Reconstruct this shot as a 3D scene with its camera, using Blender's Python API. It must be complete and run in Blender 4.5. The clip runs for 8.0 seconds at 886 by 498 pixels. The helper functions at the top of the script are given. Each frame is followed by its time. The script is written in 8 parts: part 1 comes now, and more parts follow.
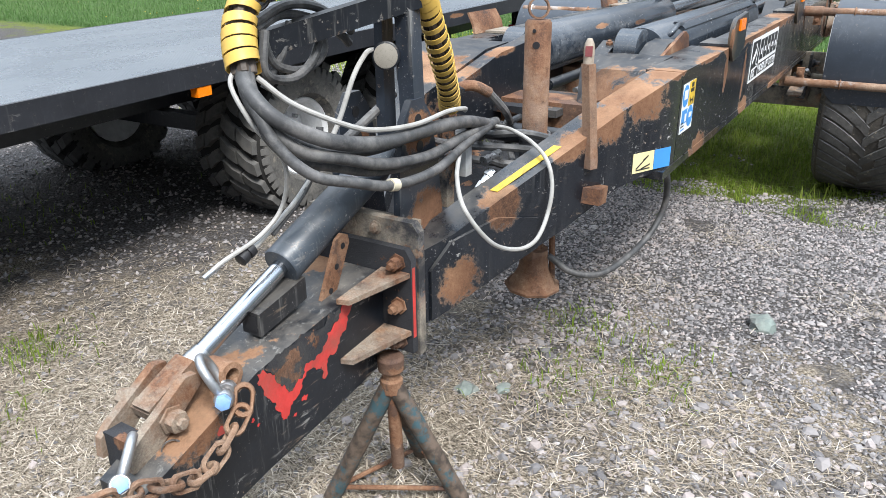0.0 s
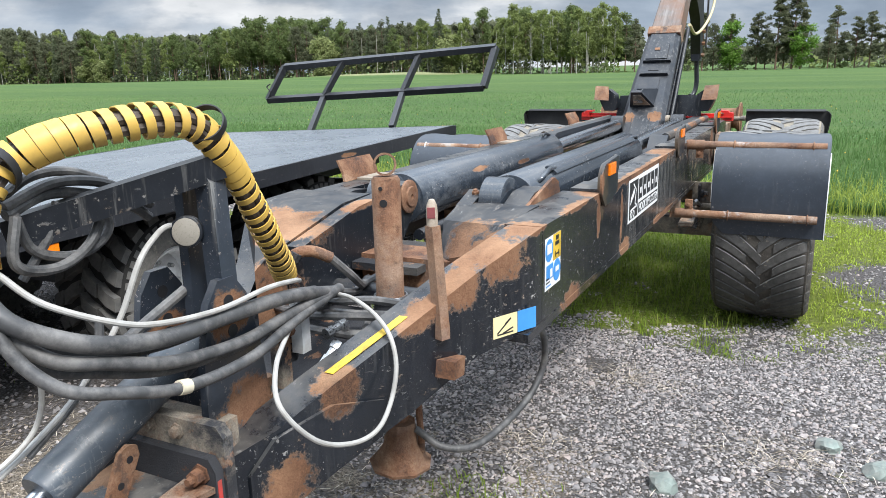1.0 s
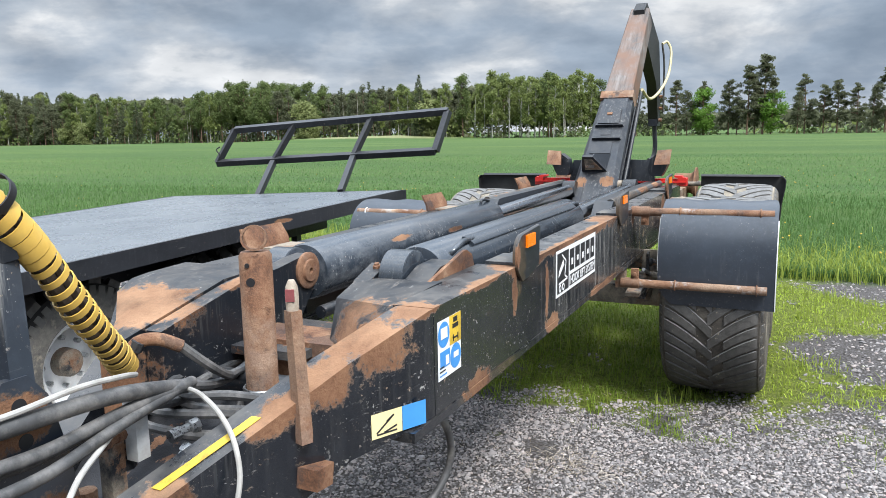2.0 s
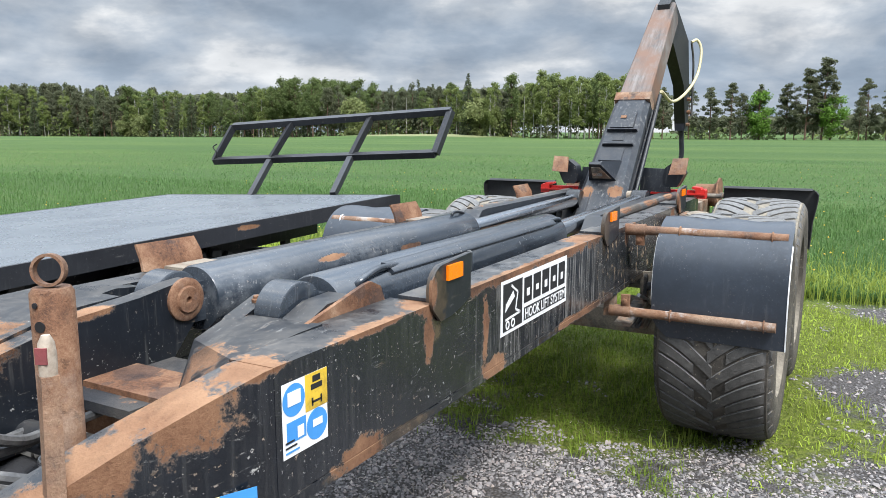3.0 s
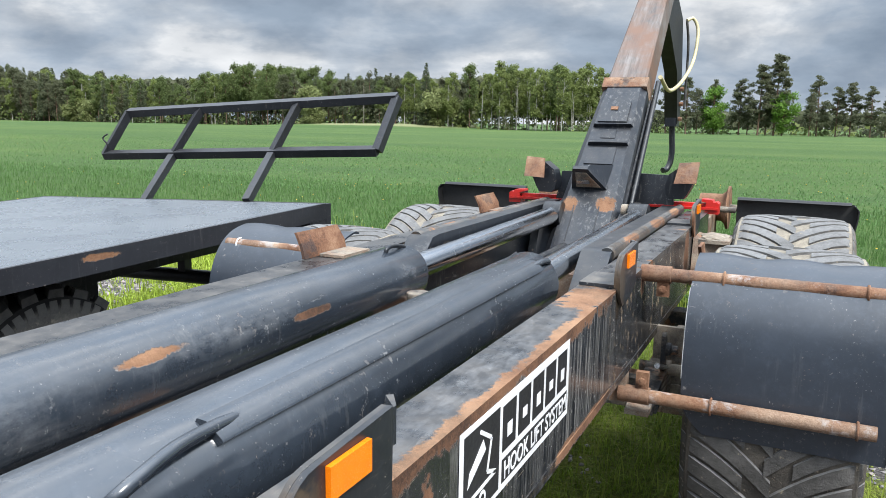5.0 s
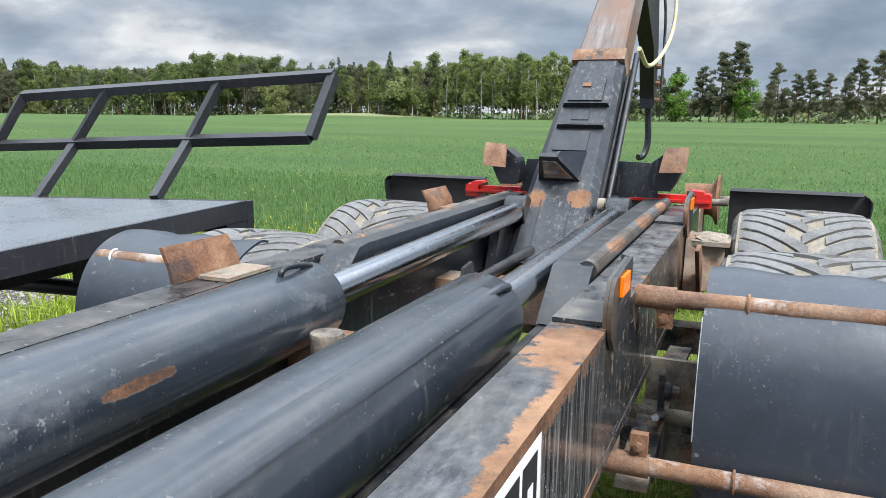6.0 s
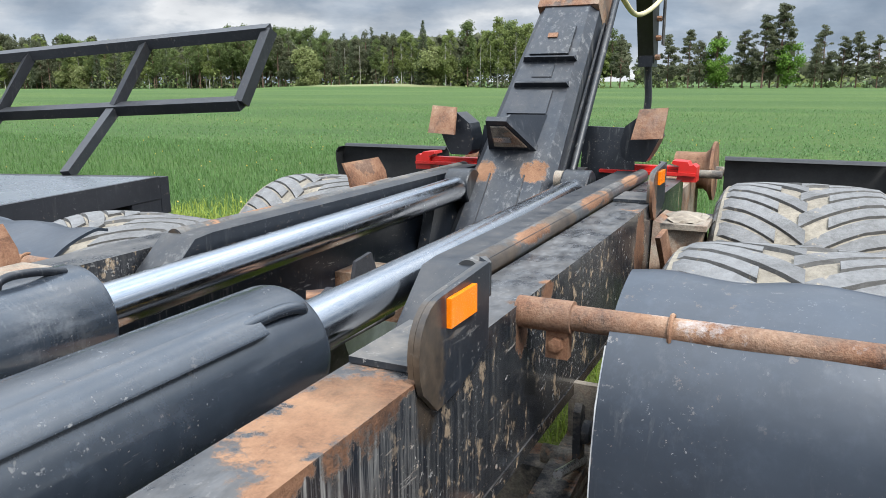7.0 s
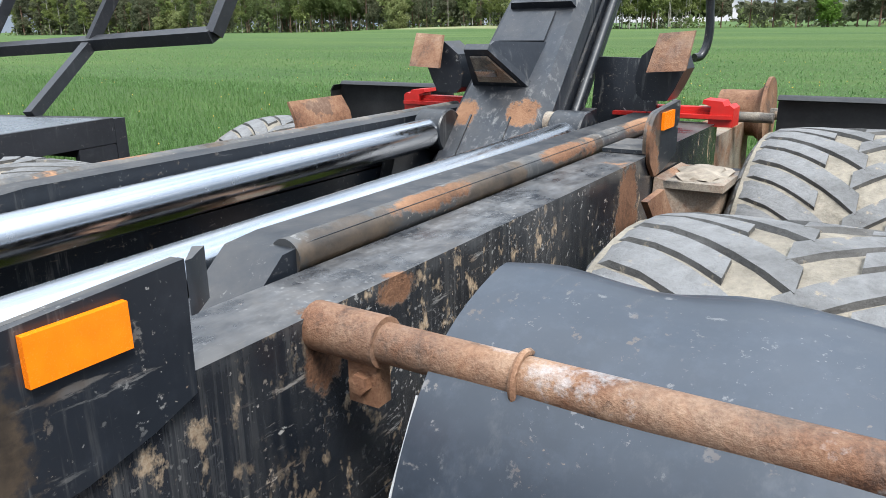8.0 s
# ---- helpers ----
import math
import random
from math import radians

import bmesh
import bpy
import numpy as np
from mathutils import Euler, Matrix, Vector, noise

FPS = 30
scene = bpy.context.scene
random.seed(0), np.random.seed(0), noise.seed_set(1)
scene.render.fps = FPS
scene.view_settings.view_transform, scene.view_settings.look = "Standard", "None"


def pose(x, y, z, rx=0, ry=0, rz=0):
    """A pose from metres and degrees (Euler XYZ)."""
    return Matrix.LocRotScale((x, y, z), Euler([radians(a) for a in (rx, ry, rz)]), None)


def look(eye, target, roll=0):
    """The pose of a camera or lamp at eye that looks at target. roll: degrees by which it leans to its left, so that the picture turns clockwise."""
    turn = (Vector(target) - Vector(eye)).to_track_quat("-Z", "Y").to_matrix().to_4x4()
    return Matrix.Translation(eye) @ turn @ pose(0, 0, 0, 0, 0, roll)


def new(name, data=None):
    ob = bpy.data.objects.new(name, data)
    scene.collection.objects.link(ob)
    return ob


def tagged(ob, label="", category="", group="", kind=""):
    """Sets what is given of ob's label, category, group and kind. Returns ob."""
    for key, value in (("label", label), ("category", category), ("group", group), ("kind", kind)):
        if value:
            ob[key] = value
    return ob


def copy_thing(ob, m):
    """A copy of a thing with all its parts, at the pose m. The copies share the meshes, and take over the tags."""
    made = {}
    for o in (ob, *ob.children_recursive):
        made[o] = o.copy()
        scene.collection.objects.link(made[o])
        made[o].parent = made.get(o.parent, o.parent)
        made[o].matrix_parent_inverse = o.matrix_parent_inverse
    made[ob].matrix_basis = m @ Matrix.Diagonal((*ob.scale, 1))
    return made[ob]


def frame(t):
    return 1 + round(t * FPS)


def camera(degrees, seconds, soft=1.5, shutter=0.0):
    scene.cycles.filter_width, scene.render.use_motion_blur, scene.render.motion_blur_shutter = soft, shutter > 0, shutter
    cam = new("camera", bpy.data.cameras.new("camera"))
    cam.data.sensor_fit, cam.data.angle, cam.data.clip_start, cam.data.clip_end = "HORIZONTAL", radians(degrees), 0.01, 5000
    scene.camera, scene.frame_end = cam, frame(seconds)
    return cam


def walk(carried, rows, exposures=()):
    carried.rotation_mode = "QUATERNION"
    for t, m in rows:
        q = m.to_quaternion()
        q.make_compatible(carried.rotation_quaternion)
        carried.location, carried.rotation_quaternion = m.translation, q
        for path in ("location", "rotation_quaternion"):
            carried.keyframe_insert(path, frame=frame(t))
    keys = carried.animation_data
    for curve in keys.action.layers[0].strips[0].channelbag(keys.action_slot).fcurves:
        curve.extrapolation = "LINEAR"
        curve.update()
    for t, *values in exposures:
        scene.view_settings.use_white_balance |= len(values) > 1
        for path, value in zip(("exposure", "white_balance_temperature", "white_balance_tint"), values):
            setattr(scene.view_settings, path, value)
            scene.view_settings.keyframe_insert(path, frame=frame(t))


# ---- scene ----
cam = camera(61.4, 8.0, soft=0.8)
PATH = [
    (0, (1.226, 0.191, 1.478), (0.244, 1.756, 0.712), -0.6),
    (0.5, (1.207, 0.335, 1.525), (0.279, 1.998, 0.914), -1.0),
    (1, (1.317, 0.56, 1.543), (0.436, 2.293, 1.074), -1.4),
    (1.5, (1.434, 0.746, 1.565), (0.572, 2.512, 1.195), -1.4),
    (1.7, (1.429, 0.796, 1.536), (0.601, 2.587, 1.215), -1.4),
    (2.8, (1.571, 1.369, 1.547), (0.627, 3.105, 1.236), -0.1),
    (3, (1.601, 1.499, 1.554), (0.644, 3.227, 1.243), 0.0),
    (3.5, (1.58, 1.799, 1.583), (0.616, 3.524, 1.276), 0.4),
    (4, (1.39, 2.052, 1.571), (0.452, 3.792, 1.27), 0.7),
    (4.5, (1.183, 2.324, 1.567), (0.295, 4.09, 1.261), 1.0),
    (4.7, (1.146, 2.441, 1.569), (0.268, 4.209, 1.246), 0.9),
    (5.8, (0.892, 3.17, 1.539), (0.115, 4.979, 1.186), 0.7),
    (6, (0.88, 3.302, 1.523), (0.109, 5.112, 1.161), 0.5),
    (6.5, (0.959, 3.634, 1.488), (0.166, 5.427, 1.093), 0.1),
    (7, (1.046, 3.963, 1.474), (0.194, 5.718, 1.036), -0.3),
    (7.5, (1.081, 4.306, 1.439), (0.14, 5.999, 0.941), -0.7),
    (8, (1.164, 4.581, 1.401), (0.127, 6.192, 0.825), -0.9),
]
walk(cam, [(t, look(eye, target, roll)) for t, eye, target, roll in PATH], exposures=[(0.0, 0.25), (8.0, 0.25)])

# ---- light ----
XC = 0.075                       # the hooklift trailer's centre line
SUN_EL, SUN_AZ = radians(53), radians(126)

world = bpy.data.worlds.new("sky")
scene.world = world
world.use_nodes = True
wt = world.node_tree
wt.nodes.clear()


def wnode(kind, **values):
    n = wt.nodes.new(kind)
    for key, value in values.items():
        n.inputs[key].default_value = value
    return n


sky = wt.nodes.new("ShaderNodeTexSky")
sky.sky_type = "NISHITA"
sky.sun_disc = False
sky.sun_elevation, sky.sun_rotation = SUN_EL, SUN_AZ
sky_gain = wt.nodes.new("ShaderNodeVectorMath")
sky_gain.operation = "SCALE"
sky_gain.inputs["Scale"].default_value = 0.075
wt.links.new(sky.outputs[0], sky_gain.inputs[0])
co = wt.nodes.new("ShaderNodeTexCoord")
sep = wt.nodes.new("ShaderNodeSeparateXYZ")
wt.links.new(co.outputs["Generated"], sep.inputs[0])


def wmath(op, a, b):
    n = wt.nodes.new("ShaderNodeMath")
    n.operation = op
    for i, v in enumerate((a, b)):
        if isinstance(v, (int, float)):
            n.inputs[i].default_value = v
        else:
            wt.links.new(v, n.inputs[i])
    return n.outputs[0]


# cloud deck: directions squeezed in height, so that clouds lie flat
flat = wt.nodes.new("ShaderNodeCombineXYZ")
wt.links.new(sep.outputs[0], flat.inputs[0])
wt.links.new(sep.outputs[1], flat.inputs[1])
wt.links.new(wmath("MULTIPLY", sep.outputs[2], 2.5), flat.inputs[2])
n1 = wnode("ShaderNodeTexNoise", Scale=4.6, Detail=10.0, Roughness=0.56, Distortion=0.12)
n2 = wnode("ShaderNodeTexNoise", Scale=8.0, Detail=8.0, Roughness=0.5, Distortion=0.1)
drift = wt.nodes.new("ShaderNodeVectorMath")
drift.inputs[1].default_value = (4.1, 1.9, 0.4)
wt.links.new(flat.outputs[0], drift.inputs[0])
wt.links.new(drift.outputs[0], n1.inputs["Vector"])
wt.links.new(flat.outputs[0], n2.inputs["Vector"])
ramp = wt.nodes.new("ShaderNodeValToRGB")
cr = ramp.color_ramp
cr.elements[0].position, cr.elements[0].color = 0.37, (0.84, 0.87, 0.91, 1)
cr.elements[1].position, cr.elements[1].color = 0.66, (0.315, 0.395, 0.505, 1)
e = cr.elements.new(0.45)
e.color = (0.56, 0.62, 0.70, 1)
e = cr.elements.new(0.56)
e.color = (0.385, 0.465, 0.575, 1)
wt.links.new(n1.outputs[0], ramp.inputs[0])
ramp2 = wt.nodes.new("ShaderNodeValToRGB")
ramp2.color_ramp.elements[0].position, ramp2.color_ramp.elements[0].color = 0.38, (0.88, 0.89, 0.90, 1)
ramp2.color_ramp.elements[1].position, ramp2.color_ramp.elements[1].color = 0.64, (1.20, 1.19, 1.17, 1)
wt.links.new(n2.outputs[0], ramp2.inputs[0])
mul = wt.nodes.new("ShaderNodeMixRGB")
mul.blend_type = "MULTIPLY"
mul.inputs[0].default_value = 1.0
wt.links.new(ramp.outputs[0], mul.inputs[1])
wt.links.new(ramp2.outputs[0], mul.inputs[2])
# thin gaps where the blue sky looks through
gap = wt.nodes.new("ShaderNodeMapRange")
gap.inputs["From Min"].default_value, gap.inputs["From Max"].default_value = 0.24, 0.32
wt.links.new(n1.outputs[0], gap.inputs[0])
mix = wt.nodes.new("ShaderNodeMixRGB")
wt.links.new(gap.outputs[0], mix.inputs[0])
wt.links.new(sky_gain.outputs[0], mix.inputs[1])
wt.links.new(mul.outputs[0], mix.inputs[2])
# bright haze low down, and an overcast sky that is brightest overhead
lift = wmath("ADD", wmath("MULTIPLY", wmath("MAXIMUM", sep.outputs[2], 0.0), -0.5), 0.75)
lift = wmath("ADD", lift, wmath("MULTIPLY", wmath("MAXIMUM", wmath("SUBTRACT", sep.outputs[2], 0.28), 0.0), 6.3))
gain = wt.nodes.new("ShaderNodeVectorMath")
gain.operation = "SCALE"
wt.links.new(mix.outputs[0], gain.inputs[0])
wt.links.new(lift, gain.inputs["Scale"])
bg = wnode("ShaderNodeBackground", Strength=1.07)
wt.links.new(gain.outputs[0], bg.inputs[0])
out = wt.nodes.new("ShaderNodeOutputWorld")
wt.links.new(bg.outputs[0], out.inputs[0])

sun = new("sun", bpy.data.lights.new("sun", "SUN"))
sun.data.energy, sun.data.angle, sun.data.color = 4.7, radians(16), (1.0, 0.98, 0.95)
sun.matrix_world = look((math.sin(SUN_AZ) * math.cos(SUN_EL) * 50, math.cos(SUN_AZ) * math.cos(SUN_EL) * 50, math.sin(SUN_EL) * 50), (0, 0, 0))


# ---- materials ----
class Mat:
    """A small builder of node materials on object coordinates (metres)."""

    def __init__(self, name, coords="Object"):
        self.m = bpy.data.materials.new(name)
        self.m.use_nodes = True
        self.t = self.m.node_tree
        self.b = self.t.nodes["Principled BSDF"]
        self.co = self.t.nodes.new("ShaderNodeTexCoord").outputs[coords]

    def link(self, a, b):
        self.t.links.new(a, b)

    def put(self, socket, value):
        if isinstance(value, (int, float)):
            socket.default_value = value
        elif isinstance(value, tuple):
            socket.default_value = (*value, 1.0) if len(socket.default_value) == 4 and len(value) == 3 else value
        else:
            self.link(value, socket)

    def set(self, **values):
        for key, value in values.items():
            self.put(self.b.inputs[key.replace("_", " ")], value)
        return self

    def noise(self, scale, detail=4.0, rough=0.55, stretch=None, distortion=0.0, shift=None):
        n = self.t.nodes.new("ShaderNodeTexNoise")
        n.inputs["Scale"].default_value, n.inputs["Detail"].default_value = scale, detail
        n.inputs["Roughness"].default_value, n.inputs["Distortion"].default_value = rough, distortion
        source = self.co
        if stretch or shift:
            mp = self.t.nodes.new("ShaderNodeMapping")
            if stretch:
                mp.inputs["Scale"].default_value = stretch
            if shift:
                mp.inputs["Location"].default_value = shift
            self.link(source, mp.inputs[0])
            source = mp.outputs[0]
        self.link(source, n.inputs["Vector"])
        return n.outputs[0]

    def voronoi(self, scale, what="Distance", feature="F1", randomness=1.0):
        n = self.t.nodes.new("ShaderNodeTexVoronoi")
        n.feature = feature
        n.inputs["Scale"].default_value = scale
        n.inputs["Randomness"].default_value = randomness
        self.link(self.co, n.inputs["Vector"])
        return n.outputs[what]

    def math(self, op, a, b=0.0, c=0.0):
        n = self.t.nodes.new("ShaderNodeMath")
        n.operation = op
        for i, v in enumerate((a, b, c)):
            self.put(n.inputs[i], v)
        return n.outputs[0]

    def range(self, v, lo, hi, a=0.0, b=1.0):
        n = self.t.nodes.new("ShaderNodeMapRange")
        for i, x in enumerate((v, lo, hi, a, b)):
            self.put(n.inputs[i], x)
        return n.outputs[0]

    def mix(self, f, a, b, blend="MIX"):
        n = self.t.nodes.new("ShaderNodeMixRGB")
        n.blend_type = blend
        for i, x in enumerate((f, a, b)):
            self.put(n.inputs[i], x)
        return n.outputs[0]

    def ramp(self, v, *stops):
        n = self.t.nodes.new("ShaderNodeValToRGB")
        r = n.color_ramp
        while len(r.elements) < len(stops):
            r.elements.new(0.5)
        for el, (p, c) in zip(r.elements, stops):
            el.position, el.color = p, (*c, 1.0)
        self.link(v, n.inputs[0])
        return n.outputs[0]

    def xyz(self):
        n = self.t.nodes.new("ShaderNodeSeparateXYZ")
        self.link(self.co, n.inputs[0])
        return n.outputs

    def normal_z(self):
        g = self.t.nodes.new("ShaderNodeNewGeometry")
        n = self.t.nodes.new("ShaderNodeSeparateXYZ")
        self.link(g.outputs["Normal"], n.inputs[0])
        return n.outputs[2]

    def island(self):
        return self.t.nodes.new("ShaderNodeNewGeometry").outputs["Random Per Island"]

    def single(self):
        return self.t.nodes.new("ShaderNodeObjectInfo").outputs["Random"]

    def blob(self, x, y, z, r, sx=1.0, sy=1.0, sz=1.0):
        """1 at a spot, 0 at r metres from it (stretched along the axes)."""
        mp = self.t.nodes.new("ShaderNodeMapping")
        mp.inputs["Location"].default_value = (-x / sx, -y / sy, -z / sz)
        mp.inputs["Scale"].default_value = (1 / sx, 1 / sy, 1 / sz)
        self.link(self.co, mp.inputs[0])
        n = self.t.nodes.new("ShaderNodeVectorMath")
        n.operation = "LENGTH"
        self.link(mp.outputs[0], n.inputs[0])
        return self.range(n.outputs["Value"], 0.0, r, 1.0, 0.0)

    def bump(self, height, strength=0.3, distance=0.01):
        n = self.t.nodes.new("ShaderNodeBump")
        n.inputs["Strength"].default_value, n.inputs["Distance"].default_value = strength, distance
        self.put(n.inputs["Height"], height)
        self.link(n.outputs[0], self.b.inputs["Normal"])
        return self


RUST_DARK, RUST_MID, RUST_TAN = (0.050, 0.028, 0.019), (0.165, 0.083, 0.047), (0.38, 0.228, 0.132)


def painted_steel(name, base=(0.0048, 0.0064, 0.0093), spots=(), wear=0.0, tops=0.0, streaks=0.35, gloss=0.31, flecks=0.4, dust=0.25, splash=0.0, shine=0.5, chalk_sheen=(), bloom=0.45, drips=0.0, crust=()):
    """Dark paint with rust where it is worn through (spots: places with a radius and a stretch), pale runs, chalky
    scuffs, sheen painted pale, and dust.
    """
    k = Mat(name)
    edge = k.noise(9, 10, 0.68)
    fine = k.noise(70, 6, 0.65)
    grit = k.noise(190, 4, 0.7)
    mask = k.math("MULTIPLY", k.range(k.noise(3.1, 6, 0.6, shift=(3, 1, 7)), 0.5, 0.85), wear * 1.1)
    for spot in spots:
        mask = k.math("MAXIMUM", mask, k.blob(*spot))
    if tops:
        up = k.range(k.normal_z(), 0.35, 0.9)
        mask = k.math("MAXIMUM", mask, k.math("MULTIPLY", k.math("MULTIPLY", up, tops), k.range(k.noise(4.2, 5, 0.6), 0.46, 0.66)))
    shaped = k.math("ADD", mask, k.math("ADD", k.math("MULTIPLY", k.math("SUBTRACT", edge, 0.5), 1.35), k.math("ADD", k.math("MULTIPLY", k.math("SUBTRACT", fine, 0.5), 0.32), k.math("ADD", k.math("MULTIPLY", k.math("SUBTRACT", grit, 0.5), 0.16), k.math("MULTIPLY", k.math("SUBTRACT", k.noise(36, 9, 0.76, shift=(6, 3, 2)), 0.5), 0.75)))))
    rust = k.range(shaped, 0.38, 0.50)
    rim = k.math("MULTIPLY", k.range(shaped, 0.34, 0.42), k.math("SUBTRACT", 1.0, rust))
    tone = k.math("ADD", k.math("MULTIPLY", k.noise(3.2, 4, 0.55, shift=(9, 2, 4)), 0.62), k.math("ADD", k.math("MULTIPLY", fine, 0.20), k.math("MULTIPLY", grit, 0.18)))
    rust_col = k.ramp(tone, (0.39, RUST_DARK), (0.49, RUST_MID), (0.58, (0.225, 0.122, 0.070)), (0.68, RUST_TAN))
    pits = k.math("MULTIPLY", k.range(k.noise(30, 6, 0.7, shift=(5, 5, 5)), 0.62, 0.68), 0.5)
    rust_col = k.mix(pits, rust_col, (0.055, 0.030, 0.022))
    # tan dust lies on the rust that faces up
    rust_col = k.mix(k.math("MULTIPLY", k.range(k.normal_z(), 0.3, 0.9), k.range(k.noise(5, 5, 0.6, shift=(1, 3, 3)), 0.38, 0.66, 0.05, 0.52)), rust_col, (0.42, 0.258, 0.155))
    paint = k.mix(k.range(k.noise(2.4, 5, 0.6), 0.3, 0.75), base, tuple(min(1, c * 1.9 + 0.0016) for c in base))
    paint = k.mix(k.math("MULTIPLY", k.range(k.noise(26, 7, 0.72, shift=(4, 0, 8)), 0.50, 0.70), 0.5), paint, tuple(c * 2.2 + 0.014 * bloom for c in base))
    run = k.noise(1.0, 5, 0.7, stretch=(46, 46, 3.2))
    big = k.noise(2.0, 4, 0.6, shift=(2, 5, 0))
    runs = k.math("MULTIPLY", k.math("MULTIPLY", k.range(run, 0.56 - drips, 0.72 - drips), k.range(big, 0.42 - drips, 0.66 - drips)), streaks)
    if drips > 0.04:
        fine_run = k.math("MULTIPLY", k.range(k.noise(1.0, 6, 0.74, stretch=(85, 85, 2.2), shift=(1, 1, 3)), 0.47, 0.64), k.range(k.noise(2.6, 5, 0.66, shift=(2, 5, 0)), 0.40, 0.62))
        far = k.math("MULTIPLY", k.math("MULTIPLY", k.range(k.xyz()[1], 3.3, 3.8, 0.10, 1.0), k.range(k.xyz()[1], 4.50, 4.85, 1.0, 0.15)), k.range(k.math("ABSOLUTE", k.normal_z()), 0.3, 0.6, 1.0, 0.0))
        runs = k.math("MULTIPLY", k.math("MAXIMUM", k.math("MULTIPLY", runs, 0.6), k.math("MULTIPLY", fine_run, streaks)), far)
    paint = k.mix(runs, paint, (0.42, 0.41, 0.385))
    # scuffs along the steel, chips and fine pale specks
    gate = k.range(k.noise(4, 4, shift=(0, 6, 2)), 0.46, 0.60)
    scuff = k.math("MULTIPLY", k.range(k.noise(1.0, 6, 0.72, stretch=(60, 9, 60), shift=(3, 0, 3)), 0.60, 0.66), k.range(k.noise(3, 4, shift=(1, 1, 9)), 0.48, 0.62))
    chip = k.math("MULTIPLY", k.range(k.noise(44, 6, 0.70, shift=(2, 2, 6)), 0.615, 0.645), gate)
    speck = k.math("MULTIPLY", k.range(k.noise(150, 3, 0.6, shift=(6, 1, 1)), 0.66, 0.71), k.range(k.noise(7, 4), 0.44, 0.60))
    marks = k.math("MAXIMUM", k.math("MULTIPLY", scuff, 0.6), k.math("MAXIMUM", k.math("MULTIPLY", chip, 0.9), speck))
    mark_col = k.mix(k.range(k.noise(12, 3, shift=(7, 7, 0)), 0.45, 0.6), (0.46, 0.45, 0.43), (0.33, 0.24, 0.165))
    side = k.range(k.math("ABSOLUTE", k.normal_z()), 0.5, 0.9, 1.0, 0.55)
    paint = k.mix(k.math("MULTIPLY", k.math("MULTIPLY", marks, side), flecks), paint, mark_col)
    if splash:
        drop = k.math("MULTIPLY", k.range(k.noise(1.0, 5, 0.66, stretch=(32, 32, 21), shift=(1, 4, 2)), 0.565, 0.65), k.range(side, 0.55, 1.0))
        where = k.math("MULTIPLY", k.range(k.noise(2.2, 4, 0.6, shift=(8, 8, 1)), 0.38, 0.54), k.range(k.xyz()[1], 4.5, 5.2))
        paint = k.mix(k.math("MULTIPLY", where, k.range(k.noise(6, 6, 0.7, shift=(0, 2, 2)), 0.3, 0.8, 0.02, 0.20)), paint, (0.15, 0.145, 0.14))
        paint = k.mix(k.math("MULTIPLY", k.math("MULTIPLY", drop, where), splash), paint, k.mix(k.range(grit, 0.4, 0.6), (0.30, 0.215, 0.14), (0.42, 0.33, 0.23)))
        tiny = k.math("MULTIPLY", k.range(k.noise(120, 3, 0.6, shift=(3, 3, 0)), 0.60, 0.65), k.range(k.noise(4, 4, shift=(3, 3, 0)), 0.46, 0.58))
        paint = k.mix(k.math("MULTIPLY", k.math("MULTIPLY", k.math("MULTIPLY", tiny, side), where), 0.45), paint, (0.48, 0.47, 0.45))
    dusty = k.math("MULTIPLY", k.math("MULTIPLY", k.range(k.normal_z(), 0.2, 0.95), k.range(k.noise(9, 8, 0.72), 0.38, 0.72)), dust)
    paint = k.mix(dusty, paint, (0.20, 0.18, 0.155))
    # pale rubbed scuffs, and on the beam tops painted sky sheen
    for spot in chalk_sheen:
        rub_sheen = k.math("MULTIPLY", k.range(k.blob(*spot), 0.0, 0.8), k.range(k.noise(1.0, 7, 0.72, stretch=(38, 14, 22), shift=(2, 7, 1)), 0.42, 0.68))
        paint = k.mix(k.math("MULTIPLY", rub_sheen, 0.26), paint, (0.36, 0.37, 0.385))
    for spot in crust:
        cake = k.range(k.math("ADD", k.blob(*spot), k.math("ADD", k.math("MULTIPLY", k.math("SUBTRACT", edge, 0.5), 1.6), k.math("MULTIPLY", k.math("SUBTRACT", fine, 0.5), 0.5))), 0.36, 0.52)
        paint = k.mix(k.math("MULTIPLY", cake, 0.92), paint, k.mix(k.range(k.noise(14, 7, 0.7, shift=(3, 9, 1)), 0.38, 0.62), (0.024, 0.019, 0.015), (0.080, 0.058, 0.039)))
    paint = k.mix(rim, paint, (0.085, 0.070, 0.060))
    k.set(Base_Color=k.mix(rust, paint, rust_col))
    rough = k.math("ADD", gloss, k.math("ADD", k.math("MULTIPLY", fine, 0.10), k.math("MULTIPLY", dusty, 0.8)))
    rough = k.math("MAXIMUM", rough, k.math("MULTIPLY", marks, 0.7))
    k.set(Roughness=k.math("MAXIMUM", rough, k.math("MULTIPLY", rust, 0.88)))
    k.set(Specular_IOR_Level=k.range(rust, 0.0, 1.0, shine, 0.25))
    k.bump(k.math("ADD", k.math("MULTIPLY", rust, k.math("ADD", k.math("ADD", fine, grit), -1.3)), k.math("MULTIPLY", k.noise(16, 3), 0.35)), 0.6, 0.004)
    return k.m


